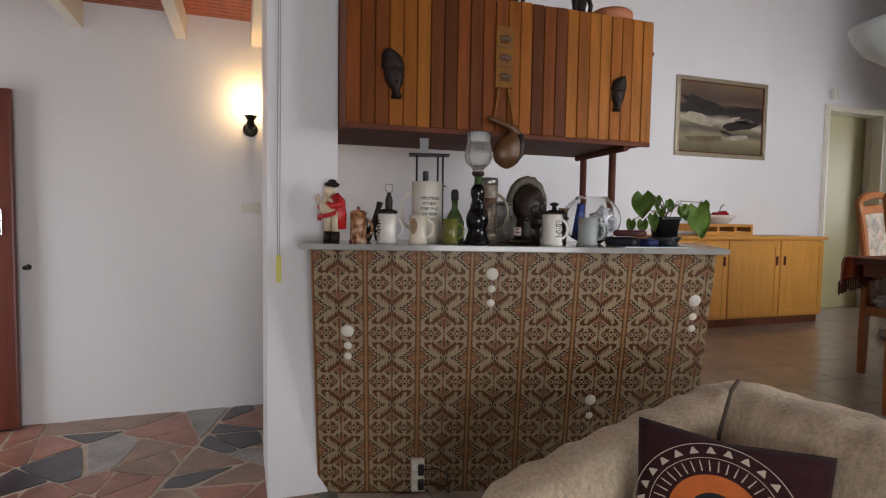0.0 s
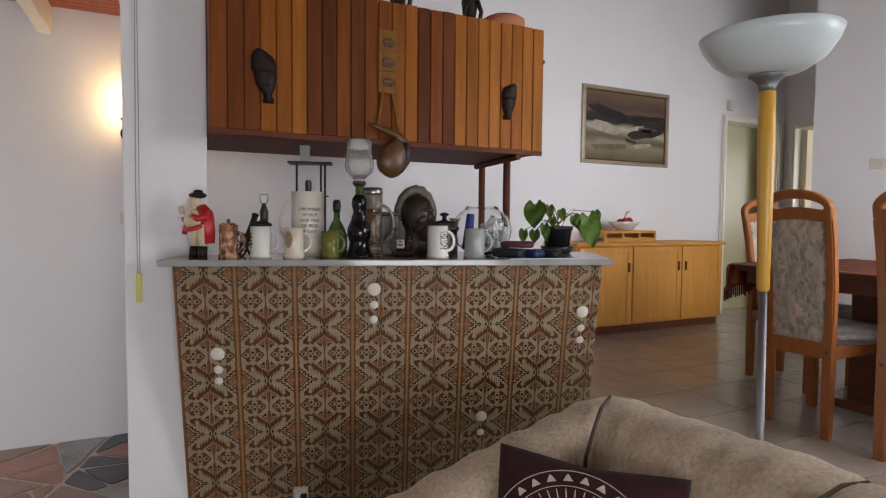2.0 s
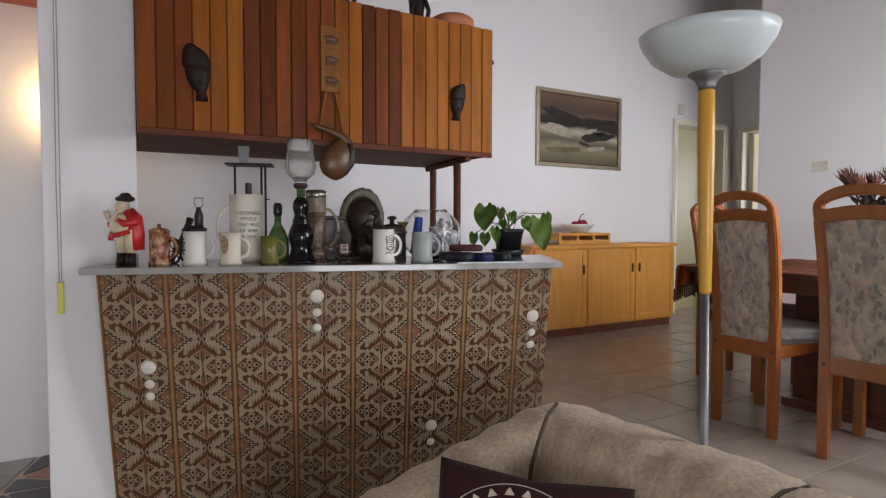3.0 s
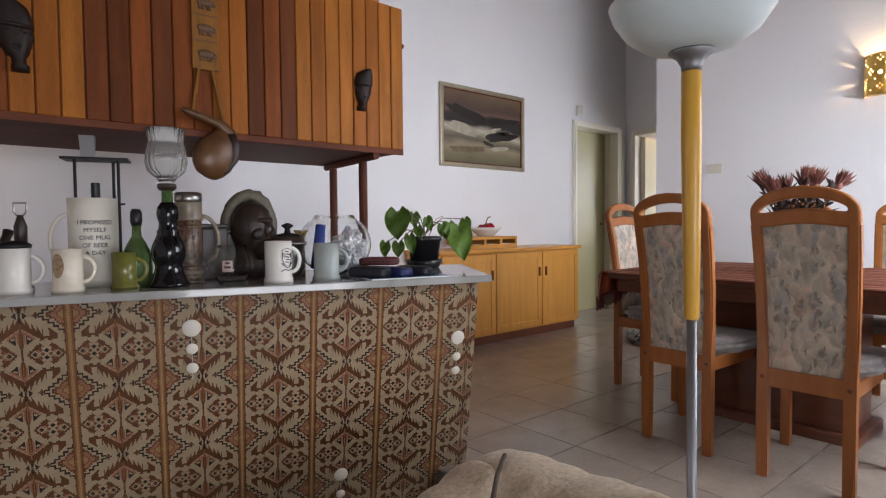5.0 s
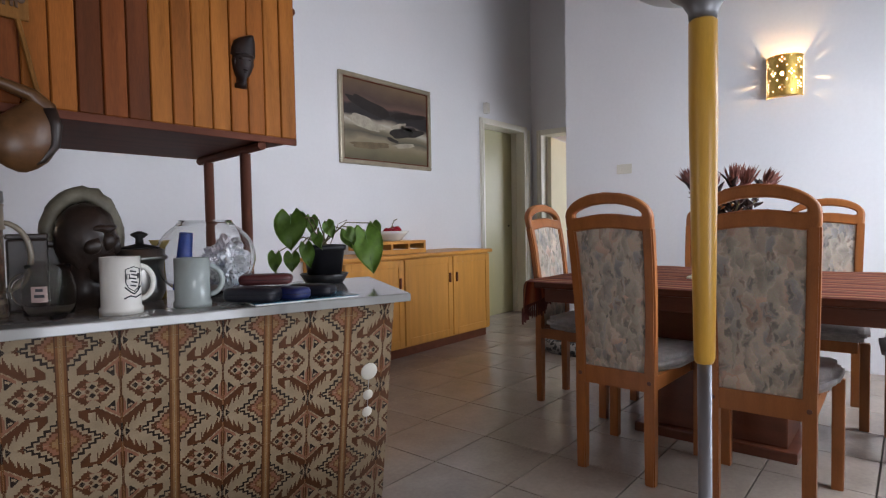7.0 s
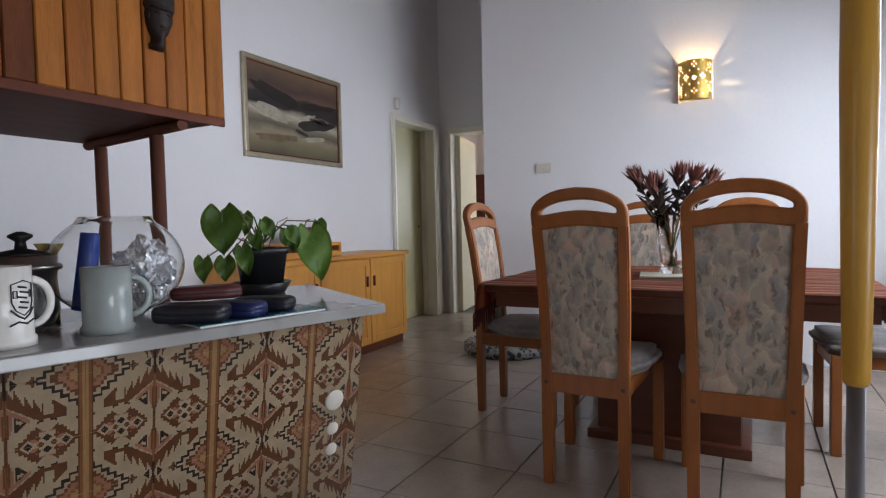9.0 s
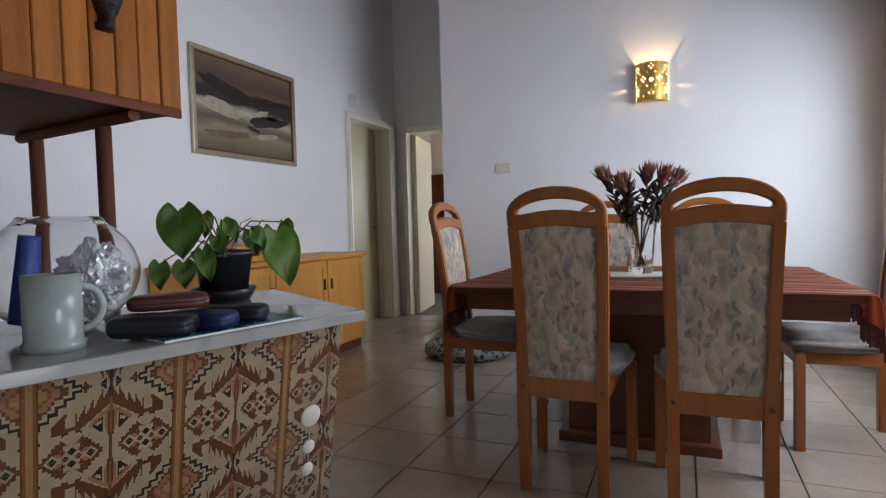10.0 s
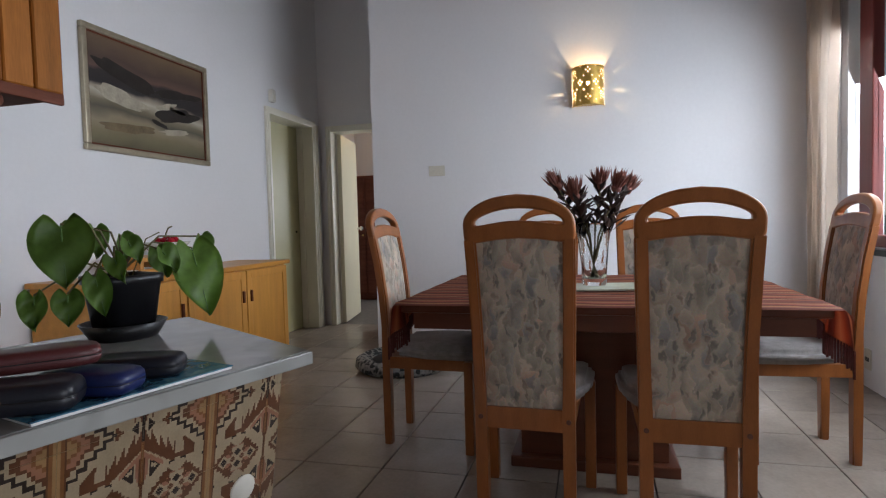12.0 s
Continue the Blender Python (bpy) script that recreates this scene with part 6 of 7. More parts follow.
# carved head plaque leaning behind the mugs
hm = thing("carved_bust", on_bar(0.812, 0.31, 0.784), "dark carved wooden head with a pale hood", "carving")
bm = bmesh.new()
ball(bm, (0.006, -0.01, 0.185), 0.078, 36, (1.0, 0.85, 1.3))
ball(bm, (0.056, -0.056, 0.18), 0.016, 12, (1.3, 1.0, 1.7))
ball(bm, (0.042, -0.05, 0.214), 0.03, 14, (1.2, 0.9, 0.4))
ball(bm, (0.05, -0.045, 0.135), 0.026, 14, (1.1, 0.9, 0.55))
ball(bm, (0.036, -0.04, 0.105), 0.036, 14, (1.0, 0.9, 1.1))
for dx, dy in ((0.02, -0.07), (0.072, -0.03)):
    ball(bm, (dx, dy, 0.165), 0.02, 12, (1, 0.8, 1.2))
tube(bm, [(0, 0, 0), (0, 0, 0.06), (0, -0.004, 0.12)], [0.068, 0.058, 0.05], 18)
ball(bm, (0, 0.035, 0.18), 0.085, 18, (0.95, 0.25, 1.45))
nf = len(bm.faces)
tube(bm, [(0.083 * math.cos(a) - 0.002, 0.03, 0.19 + 0.122 * math.sin(a)) for a in [radians(-20 + 220 * k / 22) for k in range(23)]] + [(-0.09, 0.03, 0.08), (-0.085, 0.03, 0.0)], 0.022, 10)
box(bm, -0.075, 0.025, 0.0, 0.075, 0.045, 0.24, 0.01)
bm.faces.ensure_lookup_table()
for i, f in enumerate(bm.faces):
    f.material_index = 1 if i >= nf else 0
for v in bm.verts:
    v.co += Vector((1, 0.6, 1)) * (0.007 * noise.noise(v.co * 45) + 0.004 * noise.noise(v.co * 110))
part("figure", bm, [CARVED, CARVED_RIM], hm, smooth=True)
gm = thing("glass_mug", on_bar(0.891, 0.085, 0.783, 172), "round-bellied clear glass tankard with a label", "mug")
part("body", lathe(bmesh.new(), [(0.044, 0), (0.051, 0.008), (0.056, 0.04), (0.056, 0.075), (0.05, 0.1), (0.045, 0.115), (0.047, 0.13), (0.0455, 0.13), (0.0435, 0.115), (0.0485, 0.1), (0.0545, 0.075), (0.0545, 0.04), (0.049, 0.012), (0.02, 0.01)], 36), SMOKE_GLASS, gm, smooth=True)
part("handle", handle_bm(0.053, 0.13, 0.028, 0.006), SMOKE_GLASS, gm, smooth=True)
bm = bmesh.new()
for i in range(8):
    q = []
    for ii, z in ((i, 0.045), (i + 1, 0.045), (i + 1, 0.082), (i, 0.082)):
        a = radians(62) + ii * 0.075
        q.append(bm.verts.new((0.0568 * math.cos(a), 0.0568 * math.sin(a), z)))
    bm.faces.new(q)
part("paper_label", bm, LABEL_ROSE, gm, "dull rose printed label")
print_bars(gm, 0.0572, 0.07, (0.5, 0.7), 0.03, 80)
ws_ = mug("white_stein", 0.741, 0.072, 0.046, 0.143, WHITE_CERAMIC, 12, "white beer mug with a printed crest", 0.036)
bm = bmesh.new()


def ink_line(bm, pts, r, a0, w=0.0011):
    q = []
    for x, z in pts:
        a = radians(a0) + x / r
        q.append(((r + 0.0006) * math.cos(a), (r + 0.0006) * math.sin(a), z))
    tube(bm, q, w, 5)


SA = -68
ink_line(bm, [(-0.02, 0.112), (0.0, 0.118), (0.02, 0.112), (0.02, 0.08), (0.014, 0.066), (0.0, 0.056), (-0.014, 0.066), (-0.02, 0.08), (-0.02, 0.112)], 0.0468, SA)
for k in range(5):
    ink_line(bm, [(-0.009 + 0.003 * (k % 2), 0.108 - k * 0.009), (0.006 + 0.003 * (k % 2), 0.105 - k * 0.009)], 0.0468, SA, 0.0018)
ink_line(bm, [(-0.022, 0.068), (-0.01, 0.056), (0.0, 0.05), (0.01, 0.056), (0.022, 0.068)], 0.0468, SA, 0.0018)
ink_line(bm, [(-0.024, 0.04), (-0.01, 0.046), (0.004, 0.041), (0.024, 0.047)], 0.0468, SA, 0.0018)
ink_line(bm, [(-0.017, 0.1), (-0.011, 0.1), (-0.011, 0.088), (-0.017, 0.088), (-0.017, 0.1)], 0.0468, SA)
ink_line(bm, [(0.012, 0.1), (0.017, 0.1), (0.017, 0.088), (0.012, 0.088), (0.012, 0.1)], 0.0468, SA)
part("crest_print", bm, INK, ws_, "printed shield crest")
mug("grey_mug", 0.571, 0.085, 0.045, 0.132, GREY_CERAMIC, -4, "pale grey-green glazed beer mug", 0.036)
for s, n, w, h, lab in ((0.94, 0.31, 0.045, 0.19, "black metal caddy behind the mugs"), (0.9, 0.35, 0.04, 0.17, "black metal caddy behind the mugs")):
    bx = thing("tin_caddy", on_bar(s, n), lab, "tin")
    part("body", cube(-w, -0.035, 0, w, 0.035, h, 0.006), CARVED, bx)
    part("lid", cube(-w - 0.002, -0.037, h, w + 0.002, 0.037, h + 0.014, 0.004), CARVED, bx)
kp = thing("metal_pot", on_bar(0.672, 0.33), "dark pewter coffee pot with lid", "pot")
part("body", lathe(bmesh.new(), [(0.055, 0), (0.068, 0.03), (0.062, 0.09), (0.066, 0.118), (0.075, 0.122), (0.075, 0.132), (0.066, 0.136), (0.068, 0.15), (0.058, 0.154)], 28), PEWTER, kp, smooth=True)
lid = part("lid", lathe(bmesh.new(), [(0.056, 0.1545), (0.05, 0.16), (0.012, 0.168), (0.01, 0.184), (0.024, 0.194), (0.022, 0.199), (0.006, 0.206)], 24), BLACK_IRON, kp, smooth=True)
mc = thing("mustard_cup", on_bar(0.615, 0.36), "small mustard-coloured tapering cup", "cup")
part("cup", lathe(bmesh.new(), [(0.016, 0), (0.013, 0.12), (0.016, 0.155), (0.03, 0.178), (0.027, 0.178), (0.014, 0.16)], 22), MUSTARD, mc, smooth=True)

# glass bowl with its contents
gbw = thing("glass_bowl", on_bar(0.492, 0.3), "large round clear glass bowl", "bowl")
RB = 0.146
prof = [(0.05, 0.0)] + [(RB * math.sin(radians(a)), 0.122 - 0.122 * math.cos(radians(a))) for a in range(28, 146, 8)] + [(0.074, 0.228), (0.077, 0.236), (0.0752, 0.236)] + [((RB - 0.0016) * math.sin(radians(a)), 0.122 - 0.118 * math.cos(radians(a))) for a in range(140, 20, -8)] + [(0.03, 0.006)]
part("bowl", lathe(bmesh.new(), prof, 48), GLASS, gbw, smooth=True)
bc = thing("blue_cup", on_bar(0.568, 0.285, 0.8) @ pose(0, 0, 0, 4, 5), "blue plastic tumbler standing in the glass bowl", "cup")
part("cup", lathe(bmesh.new(), [(0.026, 0.01), (0.025, 0.03), (0.019, 0.18), (0.018, 0.184), (0.014, 0.18)], 28), BLUE, bc, smooth=True)
cf = thing("crumpled_film", on_bar(0.432, 0.3, 0.795), "crumpled clear plastic film inside the glass bowl", "packaging")
bm = bmesh.new()
bmesh.ops.create_icosphere(bm, subdivisions=5, radius=1.0)
for v in bm.verts:
    d = 0.92 + 0.3 * noise.noise(v.co * 2.1) - 0.22 * abs(noise.noise(v.co * 5)) - 0.12 * abs(noise.noise(v.co * 12))
    v.co = Vector((v.co.x * 0.078 * d, v.co.y * 0.07 * d, 0.092 + v.co.z * 0.09 * d))
part("film", bm, FOIL, cf)

# plant in its pot
PS, PN = 0.05, 0.45
pl = thing("potted_plant", on_bar(PS, PN), "heart-leaved green plant in a square black pot", "plant")


def square_lathe(prof, m=None):
    bm = bmesh.new()
    rings = []
    for r, z in prof:
        rings.append([bm.verts.new((r * x, r * y, z)) for x, y in [(math.copysign(abs(math.cos(a)) ** 0.45, math.cos(a)), math.copysign(abs(math.sin(a)) ** 0.45, math.sin(a))) for a in [2 * math.pi * (k + 0.5) / 32 for k in range(32)]]])
    for a, b in zip(rings, rings[1:]):
        for i in range(32):
            bm.faces.new((a[i], a[(i + 1) % 32], b[(i + 1) % 32], b[i]))
    bm.faces.new(rings[0][::-1]), bm.faces.new(rings[-1])
    return bm


part("pot", square_lathe([(0.052, 0.012), (0.066, 0.122), (0.071, 0.124), (0.072, 0.142), (0.067, 0.143), (0.063, 0.127)]), BLACK_PLASTIC, pl, smooth=True)
part("saucer", lathe(bmesh.new(), [(0.066, 0.0), (0.07, 0.004), (0.09, 0.036), (0.087, 0.037), (0.066, 0.01)], 36), BLACK_PLASTIC, pl, smooth=True)
part("soil", lathe(bmesh.new(), [(0.06, 0.124), (0.05, 0.13), (0.01, 0.134)], 24), SOIL, pl)


def heart_leaf(attach, tip, w, yaw, cup=0.012):
    """A heart-shaped blade from its stalk joint to its tip, both in the plant's own metres."""
    a, b = Vector(attach), Vector(tip)
    down = b - a
    ln = down.length
    zax = -down.normalized()
    face = Matrix.Rotation(radians(yaw), 3, "Z") @ Vector((0, -1, 0.25))
    xax = zax.cross(face).normalized()
    yax = zax.cross(xax).normalized()
    m = Matrix((xax, yax, zax)).transposed().to_4x4()
    m.translation = a
    bm = bmesh.new()
    n = 14
    rows = []
    for j in range(n + 1):
        f = j / n
        z = 0.24 * ln - 1.24 * ln * f
        half = w / 2 * (math.sin(min(1.0, f * 1.7 + 0.3) * math.pi / 2) if f < 0.42 else max(0.004, math.cos((f - 0.42) / 0.58 * math.pi / 2)) ** 0.85)
        row = []
        for i in range(9):
            u = -1 + 2 * i / 8
            x = u * half
            zz = z - (0.3 * ln * (1 - abs(u)) ** 0.9 + 0.1 * ln * abs(u) ** 4) * (1 - f) ** 3
            y = -cup * abs(u) ** 1.5 + cup * 1.6 * f * f + 0.004 * math.sin(f * 9 + u * 3)
            row.append(bm.verts.new((x, y, zz)))
        rows.append(row)
    for p, q in zip(rows, rows[1:]):
        for i in range(8):
            bm.faces.new((p[i], p[i + 1], q[i + 1], q[i]))
    bmesh.ops.solidify(bm, geom=bm.faces[:], thickness=0.0009)
    lf = part("leaf", bm, LEAF, pl, m=m, smooth=True)
    part("vein", tube(bmesh.new(), [(0, 0.0015 + cup * 1.6 * f * f, -ln * f) for f in (0.0, 0.25, 0.5, 0.75, 0.95)], [0.0016, 0.0014, 0.0012, 0.001, 0.0006], 5), LEAF_VEIN, lf)
    root = Vector((random.uniform(-0.02, 0.02), random.uniform(-0.02, 0.02), 0.13))
    midp = (root + a) / 2 + Vector((0, 0, 0.05))
    part("stalk", tube(bmesh.new(), [root, midp, a], 0.0022, 6), STEM, pl)


random.seed(9)
# attach (s, n, z), tip (s, n, z), width, yaw
for s0, n0, z0, s1, n1, z1, w, yaw in ((0.285, 0.2, 1.038, 0.298, 0.16, 0.93, 0.108, -32), (0.045, 0.2, 0.985, 0.035, 0.15, 0.845, 0.112, -20), (0.0, 0.24, 1.008, -0.012, 0.25, 0.93, 0.06, -5),
                                      (0.33, 0.2, 0.92, 0.342, 0.18, 0.865, 0.05, -40), (0.288, 0.18, 0.918, 0.296, 0.16, 0.865, 0.055, -25), (0.248, 0.17, 0.945, 0.246, 0.14, 0.875, 0.05, -30),
                                      (0.243, 0.25, 1.035, 0.25, 0.22, 0.97, 0.06, -35), (0.198, 0.28, 1.03, 0.2, 0.26, 0.975, 0.05, -10), (0.165, 0.22, 1.005, 0.155, 0.19, 0.965, 0.045, -15),
                                      (0.11, 0.2, 0.985, 0.09, 0.17, 0.945, 0.055, 5), (0.14, 0.3, 1.015, 0.125, 0.3, 0.965, 0.05, 0), (0.085, 0.27, 0.985, 0.068, 0.25, 0.925, 0.06, -15),
                                      (0.21, 0.18, 0.975, 0.215, 0.14, 0.935, 0.042, -45)):
    heart_leaf(((0.17 - s0) * 1.2, n0 - 0.24, 0.245 + (z0 - 1.028) * 1.16), ((0.17 - s1) * 1.2, n1 - 0.24, 0.245 + (z1 - 1.028) * 1.16), w * 1.05, yaw)
part("bare_twig", tube(bmesh.new(), [(0.02, 0, 0.13), (0.06, 0.0, 0.22), (0.1, 0.01, 0.235)], 0.0015, 5), STEM, pl)

# magazine and spectacle cases
mz = thing("magazine", on_bar(0.29, 0.06, 0.7835, 3), "glossy blue magazine lying on the bar top", "magazine")
part("cover", cube(-0.155, -0.095, 0.004, 0.155, 0.1, 0.006), PAPER_BLUE, mz)
part("pages", cube(-0.153, -0.094, 0.0, 0.153, 0.098, 0.004), PAPER, mz)


def case(s, n, z, turn, l, w, h, material, label):
    t = thing("spectacle_case", on_bar(s, n, z, turn), label, "case", "spectacle cases")
    bm = bmesh.new()
    rings, n = [], 44

    def outline(f, z):
        return [(f * l / 2 * math.copysign(abs(math.cos(a)) ** 0.42, math.cos(a)) - (1 - f) * 0, f * w / 2 * math.copysign(abs(math.sin(a)) ** 0.48, math.sin(a)), z) for a in [2 * math.pi * k / n for k in range(n)]]

    for f, z in ((0.8, 0.0), (0.92, 0.04), (0.98, 0.2), (1.0, 0.42), (0.985, 0.47), (1.0, 0.52), (0.985, 0.72), (0.93, 0.88), (0.82, 0.96), (0.6, 0.99), (0.3, 1.0)):
        rings.append([bm.verts.new(p) for p in outline(f, z * h)])
    for p, q in zip(rings, rings[1:]):
        for i in range(n):
            bm.faces.new((p[i], p[(i + 1) % n], q[(i + 1) % n], q[i]))
    bm.faces.new(rings[0][::-1]), bm.faces.new(rings[-1])
    part("shell", bm, material, t, smooth=True)
    part("closing_seam", tube(bmesh.new(), outline(0.988, h * 0.47), 0.0009, 5, True), BLACK_IRON, t)


case(0.425, 0.03, 0.7896, -42, 0.155, 0.08, 0.04, BLACK_LEATHER, "black leatherette spectacle case")
case(0.33, 0.035, 0.7896, -62, 0.145, 0.075, 0.034, NAVY, "navy blue leatherette spectacle case")
case(0.245, 0.06, 0.7896, -48, 0.145, 0.07, 0.034, BLACK_LEATHER, "black leatherette spectacle case")
case(0.375, 0.075, 0.8298, -24, 0.15, 0.066, 0.03, RED_LEATHER, "oxblood red spectacle case lying on top")


# ---- floor pieces ----
def tile_mesh(name, w, d, material):
    bm = cube(-w / 2, -d / 2, -0.012, w / 2, d / 2, 0.0, 0.0018, 1)
    me = bpy.data.meshes.new(name)
    bmesh.ops.recalc_face_normals(bm, faces=bm.faces[:])
    bm.to_mesh(me)
    bm.free()
    me.materials.append(material)
    return me


P, J = 0.365, 0.005
whole = tile_mesh("floor_tile", P - J, P - J, FLOOR_TILE)
GX, GY = 2.665, 2.34
for i in range(-1, 11):
    for j in range(-7, 6):
        x0, x1, y0, y1 = GX + i * P, GX + (i + 1) * P, GY + j * P, GY + (j + 1) * P
        if x1 < 2.1 or y0 > 4.19 or y1 < SOUTH or x0 > 6.6 or (x0 > 5.42 and y1 < 3.1):
            continue
        ob = new("floor_tile", whole)
        ob.parent = floor_dining
        ob.matrix_basis = pose((x0 + x1) / 2, (y0 + y1) / 2, random.uniform(-0.0006, 0.0006))
strip = tile_mesh("floor_tile", 2.3 - 2.06 - J, P - J, FLOOR_TILE)
for j in range(-7, 6):
    ob = new("floor_tile", strip)
    ob.parent = floor_dining
    ob.matrix_basis = pose((2.06 + 2.3) / 2, GY + (j + 0.5) * P, 0)
for i in range(11):
    for j in range(13):
        x0, y0 = 2.06 - (i + 1) * P, 2.62 - (j + 1) * P
        if x0 < -2.0:
            continue
        ob = new("floor_tile", whole)
        ob.parent = lounge_floor
        ob.matrix_basis = pose(x0 + P / 2, y0 + P / 2, LOW)

# irregular slate paving in the hall
slate = setting("floor_hall", cube(-2.4, 2.625, LOW - 0.012, 0.54, 4.2, LOW - 0.004), PALE_GROUT, "hall floor of irregular coloured slates in pale joints", "floor")
random.seed(21)


def clip(poly, p, nrm):
    out = []
    for a, b in zip(poly, poly[1:] + poly[:1]):
        da, db = (a - p).dot(nrm), (b - p).dot(nrm)
        if da <= 0:
            out.append(a)
        if da * db < 0:
            out.append(a + (b - a) * (da / (da - db)))
    return out


def area_of(poly):
    return abs(sum(a.x * b.y - b.x * a.y for a, b in zip(poly, poly[1:] + poly[:1]))) / 2


def crazy_paving(poly):
    """Break a slab into angular stones, across its longer way."""
    if area_of(poly) < random.uniform(0.045, 0.11):
        return [poly]
    mid = sum(poly, Vector((0, 0))) / len(poly)
    far = max(((a - b) for a in poly for b in poly), key=lambda d: d.length).normalized()
    tilt = radians(random.choice((-1, 1)) * random.uniform(3, 24))
    nrm = Vector((far.x * math.cos(tilt) - far.y * math.sin(tilt), far.x * math.sin(tilt) + far.y * math.cos(tilt)))
    p = mid + far * random.uniform(-0.07, 0.07)
    gap = random.choice((0.008, 0.013, 0.018))
    return [q for side in (clip(poly, p - nrm * gap, nrm), clip(poly, p + nrm * gap, -nrm)) if len(side) > 2 for q in crazy_paving(side)]


for poly in crazy_paving([Vector(q) for q in ((-2.39, 2.635), (0.53, 2.635), (0.53, 4.195), (-2.39, 4.195))]):
    if area_of(poly) < 0.004:
        continue
    mid = sum(poly, Vector((0, 0))) / len(poly)
    ring = []
    for a, b in zip(poly, poly[1:] + poly[:1]):
        if (b - a).length < 0.02:
            ring.append(a)
            continue
        side = Vector((a.y - b.y, b.x - a.x)).normalized()
        ring += [a + (b - a) * 0.03] + [a + (b - a) * f - side * random.uniform(0, 0.009) for f in (0.3, 0.55, 0.8)] + [a + (b - a) * 0.97]
    bm = slab(bmesh.new(), [(q.x - mid.x, q.y - mid.y) for q in ring], -0.012, 0.0)
    part("slate", bm, SLATES[random.choice((0, 0, 1, 1, 1, 2, 2, 3, 3, 4, 5))], slate, m=pose(mid.x, mid.y, LOW + random.uniform(-0.001, 0.0015)))

# ---- patterned tiles of the bar front ----
CELLS = 48
PITCH = 0.24
Q = PITCH / 2


def motif(i, j):
    """The colour of a cell: i from the column's centre line, j from the row of medallions."""
    x, y = (i + 0.5) / CELLS, (j + 0.5) / CELLS
    u, v = 1 - x, 1 - y
    if x < 0.026:
        return "k" if y > 0.8 else "o" if y > 0.22 else "b"
    if x > 0.9:
        return "b" if x < 0.914 else "o" if x < 0.965 else "t"
    # diamond on the column's edge, with a stepped black outline
    step = math.floor(u * 10) / 10
    high, low = 0.54 * (1 - step / 0.62), 0.54 * (1 - (step + 0.1) / 0.62)
    if u < 0.62 and (max(0, low) <= v < max(0, low) + 0.045 or u - step < 0.035 and max(0, low) <= v < high + 0.045):
        return "k"
    if u < 0.62 and v < low:
        e = (math.floor(u * 20) + 0.5) / 12 + (math.floor(v * 18) + 0.5) / 9.7
        return "c" if e > 0.78 else "b" if e > 0.66 else "p" if e > 0.5 else "o" if e > 0.38 else "t" if e > 0.2 else "c"
    if v < 0.03 and u < 0.67:
        return "k"
    # arrow heads on the crossing
    if 0.055 < x < 0.15 and v < (0.15 - x) * 1.1:
        return "k"
    if 0.25 < x < 0.35 and v < x - 0.25:
        return "b"
    # medallion with its row of teeth
    sx, sy = (math.floor(x * 20) + 0.5) / 20, (math.floor(y * 20) + 0.5) / 20
    d = abs(sx - 0.5) / 0.42 + sy / 0.41
    if d < 1.0:
        for cx in (0.26, 0.74):
            q = abs(x - cx) + y
            if q < 0.11:
                return "k" if q < 0.068 else "c"
        w = abs(x - 0.5)
        if w + y < 0.04:
            return "c"
        if w + abs(y - 0.085) < 0.062:
            return "k"
        if abs(w - 0.08) + y < 0.05 or abs(w - 0.115) + abs(y - 0.1) < 0.045:
            return "b"
        if w < 0.1 and y < 0.19 or y > 0.19 and w < (y - 0.17) * 1.1:
            return "c"
        return "b" if d > 0.62 else "p" if d > 0.48 else "c"
    if 0.3 < y < 0.365 and abs(x - 0.5) < 0.13:
        return "k" if abs((x * 11) % 1.0 - 0.5) < (y - 0.3) * 7 else "c"
    # rose triangle beside the centre line
    low = 0.69 - 0.77 * x
    if x < 0.37 and 0.1 < y < low:
        if y > low - 0.028:
            return "c"
        if y > low - 0.1 and y > 0.2:
            return "p" if x < 0.3 else "c"
        if x < 0.085 * min(1.0, (y - 0.1) * 4):
            return "b" if x < 0.04 else "p"
        if 0.1 < x < 0.28:
            top, bot = 0.53 - (x - 0.1) * 0.75, 0.25 + (x - 0.1) * 0.88
            if bot < y < top:
                return "k" if x < 0.135 or y < bot + 0.05 or y > top - 0.045 or (x < 0.17 and abs(y - 0.37) < 0.03) else "c"
        return "c"
    # comb and hook
    if x < 0.46 and low <= y:
        edge = 0.83 - 0.77 * x
        tooth = (x * 9) % 1.0
        if y < edge + 0.17 * (1 - tooth):
            return "b"
    if 0.4 < x < 0.74 and 0.385 < y < 0.455:
        return "b"
    if 0.59 < x < 0.74 and 0.385 < y < 0.51 + (0.74 - x) * 1.1:
        return "b"
    if 0.555 < x <= 0.61 and 0.66 - (x - 0.555) < y + 0.03 < 0.69:
        return "b"
    if 0.87 < x < 0.905 and 0.29 < y < 0.34:
        return "k"
    return "c"


ORDER = "cbkpto"


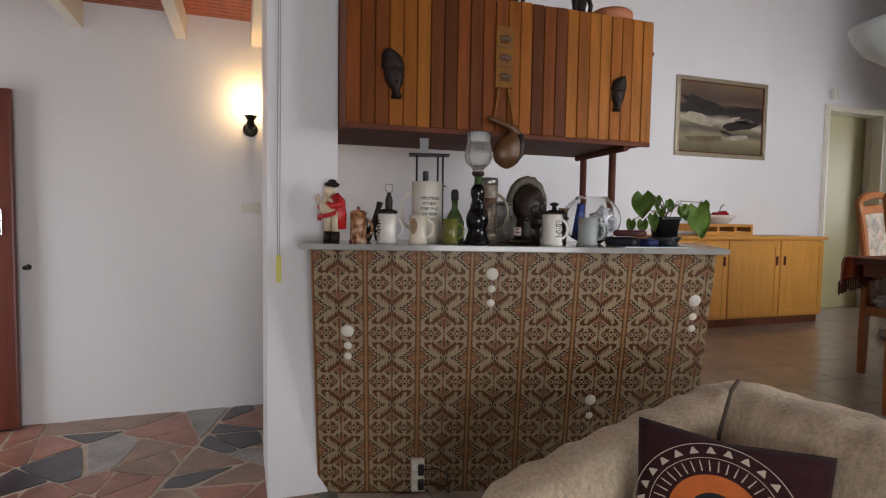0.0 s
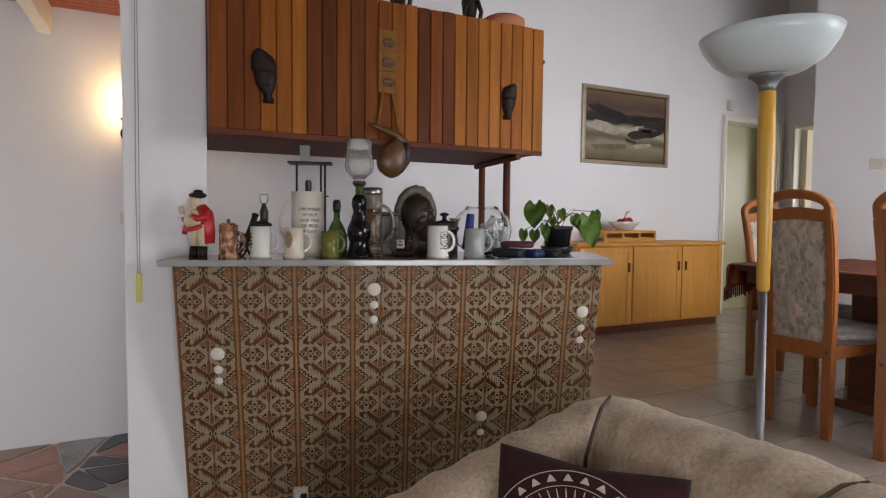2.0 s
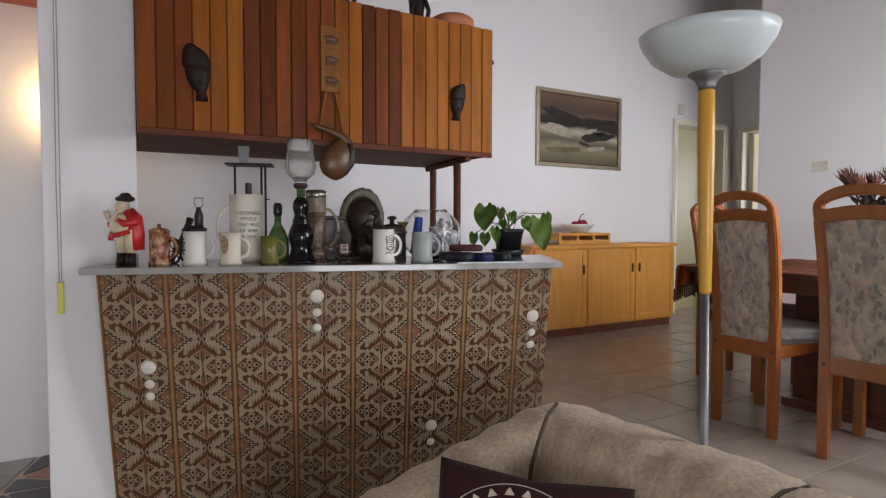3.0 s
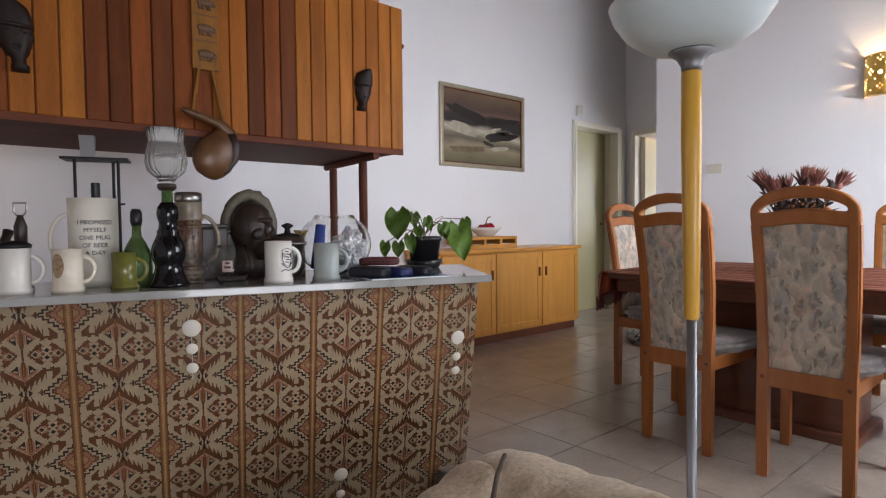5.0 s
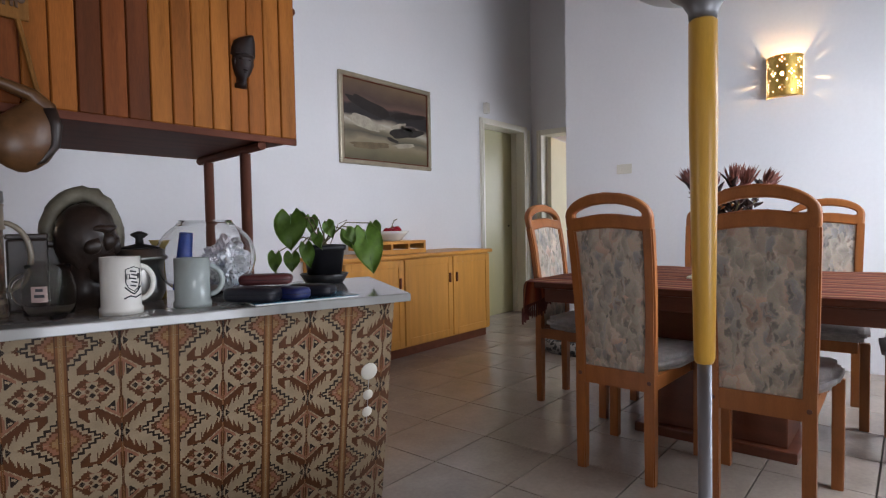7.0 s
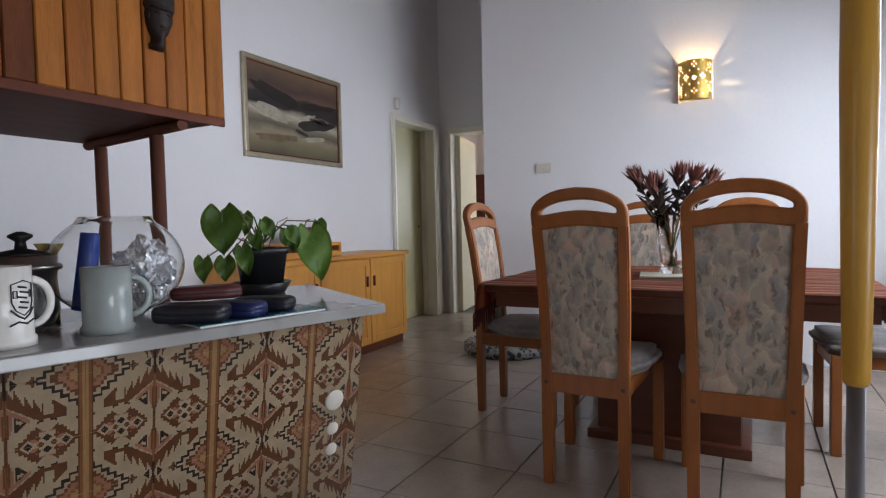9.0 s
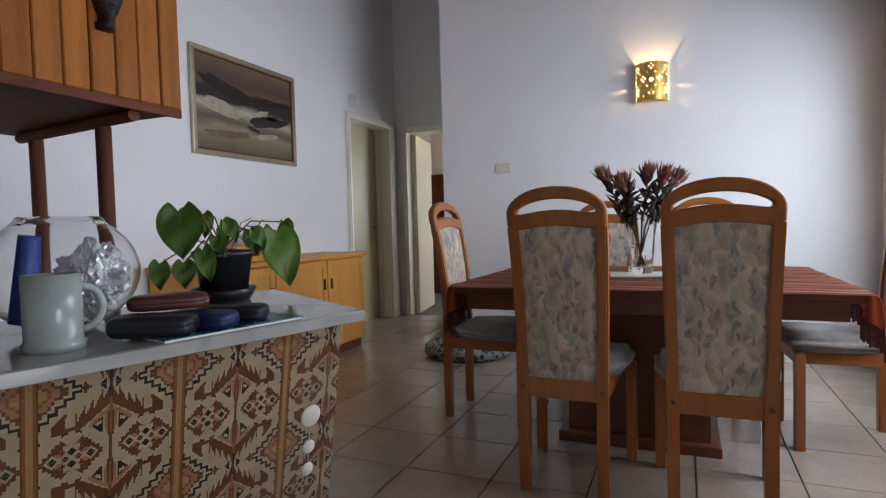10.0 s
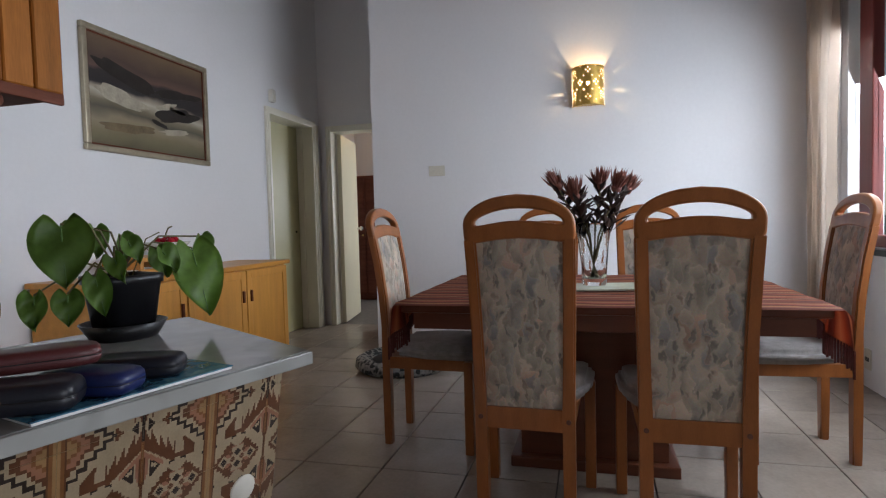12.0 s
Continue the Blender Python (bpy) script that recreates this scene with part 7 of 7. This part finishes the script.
def tile_quarter(sx, sz, imax, jmin, jmax):
    """One glazed tile: a thin body with its figures as coloured facets; sx, sz mirror it."""
    bm = bmesh.new()
    g = 0.00025
    cell = Q / CELLS
    for j in range(jmin, jmax):
        i = 0
        while i < imax:
            c = motif(i, j)
            k = i
            while k < imax and motif(k, j) == c:
                k += 1
            xa, xb = i * cell + (g if i == 0 else 0), k * cell - (g if k == imax else 0)
            za, zb = j * cell + (g if j == jmin else 0), (j + 1) * cell - (g if j == jmax - 1 else 0)
            v = [bm.verts.new((sx * x, -0.004, sz * z)) for x, z in ((xa, za), (xb, za), (xb, zb), (xa, zb))]
            f = bm.faces.new(v if sx * sz > 0 else v[::-1])
            f.material_index = ORDER.index(c)
            i = k
    xa, xb, za, zb = g, imax * cell - g, jmin * cell + g, jmax * cell - g
    for (xp, zp), (xq, zq) in (((xa, za), (xb, za)), ((xb, za), (xb, zb)), ((xb, zb), (xa, zb)), ((xa, zb), (xa, za))):
        v = [bm.verts.new(p) for p in ((sx * xp, -0.004, sz * zp), (sx * xq, -0.004, sz * zq), (sx * xq, 0.006, sz * zq), (sx * xp, 0.006, sz * zp))]
        bm.faces.new(v)
    me = bpy.data.meshes.new("tile")
    bm.to_mesh(me)
    bm.free()
    for c in ORDER:
        me.materials.append(MOTIF[c])
    return me


made = {}
down = math.sqrt(1 + SLOPE * SLOPE)
LEN = (TOP - LOW) * down
for col in range(8):
    xc = -(0.033 + col * PITCH)
    for sx in (1, -1):
        imax = 13 if (col == 0 and sx == 1) else CELLS
        for row in range(-1, 6):
            w = 0.152 + row * PITCH
            for sz in (1, -1):
                lo, hi = (w - Q, w) if sz == 1 else (w, w + Q)
                if hi < 0.003 or lo > LEN - 0.003:
                    continue
                jmin, jmax = 0, CELLS
                if sz == 1 and lo < 0:
                    jmax = int((w - 0.0) / Q * CELLS)
                if sz == -1 and lo < 0:
                    jmin = CELLS - int(hi / Q * CELLS)
                if sz == -1 and hi > LEN:
                    jmax = max(1, int((LEN - w) / Q * CELLS))
                if sz == 1 and hi > LEN:
                    jmin = CELLS - max(1, int((LEN - lo) / Q * CELLS))
                key = (sx, sz, imax, jmin, jmax)
                if key not in made:
                    made[key] = tile_quarter(*key)
                ob = new("tile", made[key])
                ob.parent = bar
                z = TOP - w / down
                ob.matrix_basis = pose(xc, face_y(z), z, TILT)
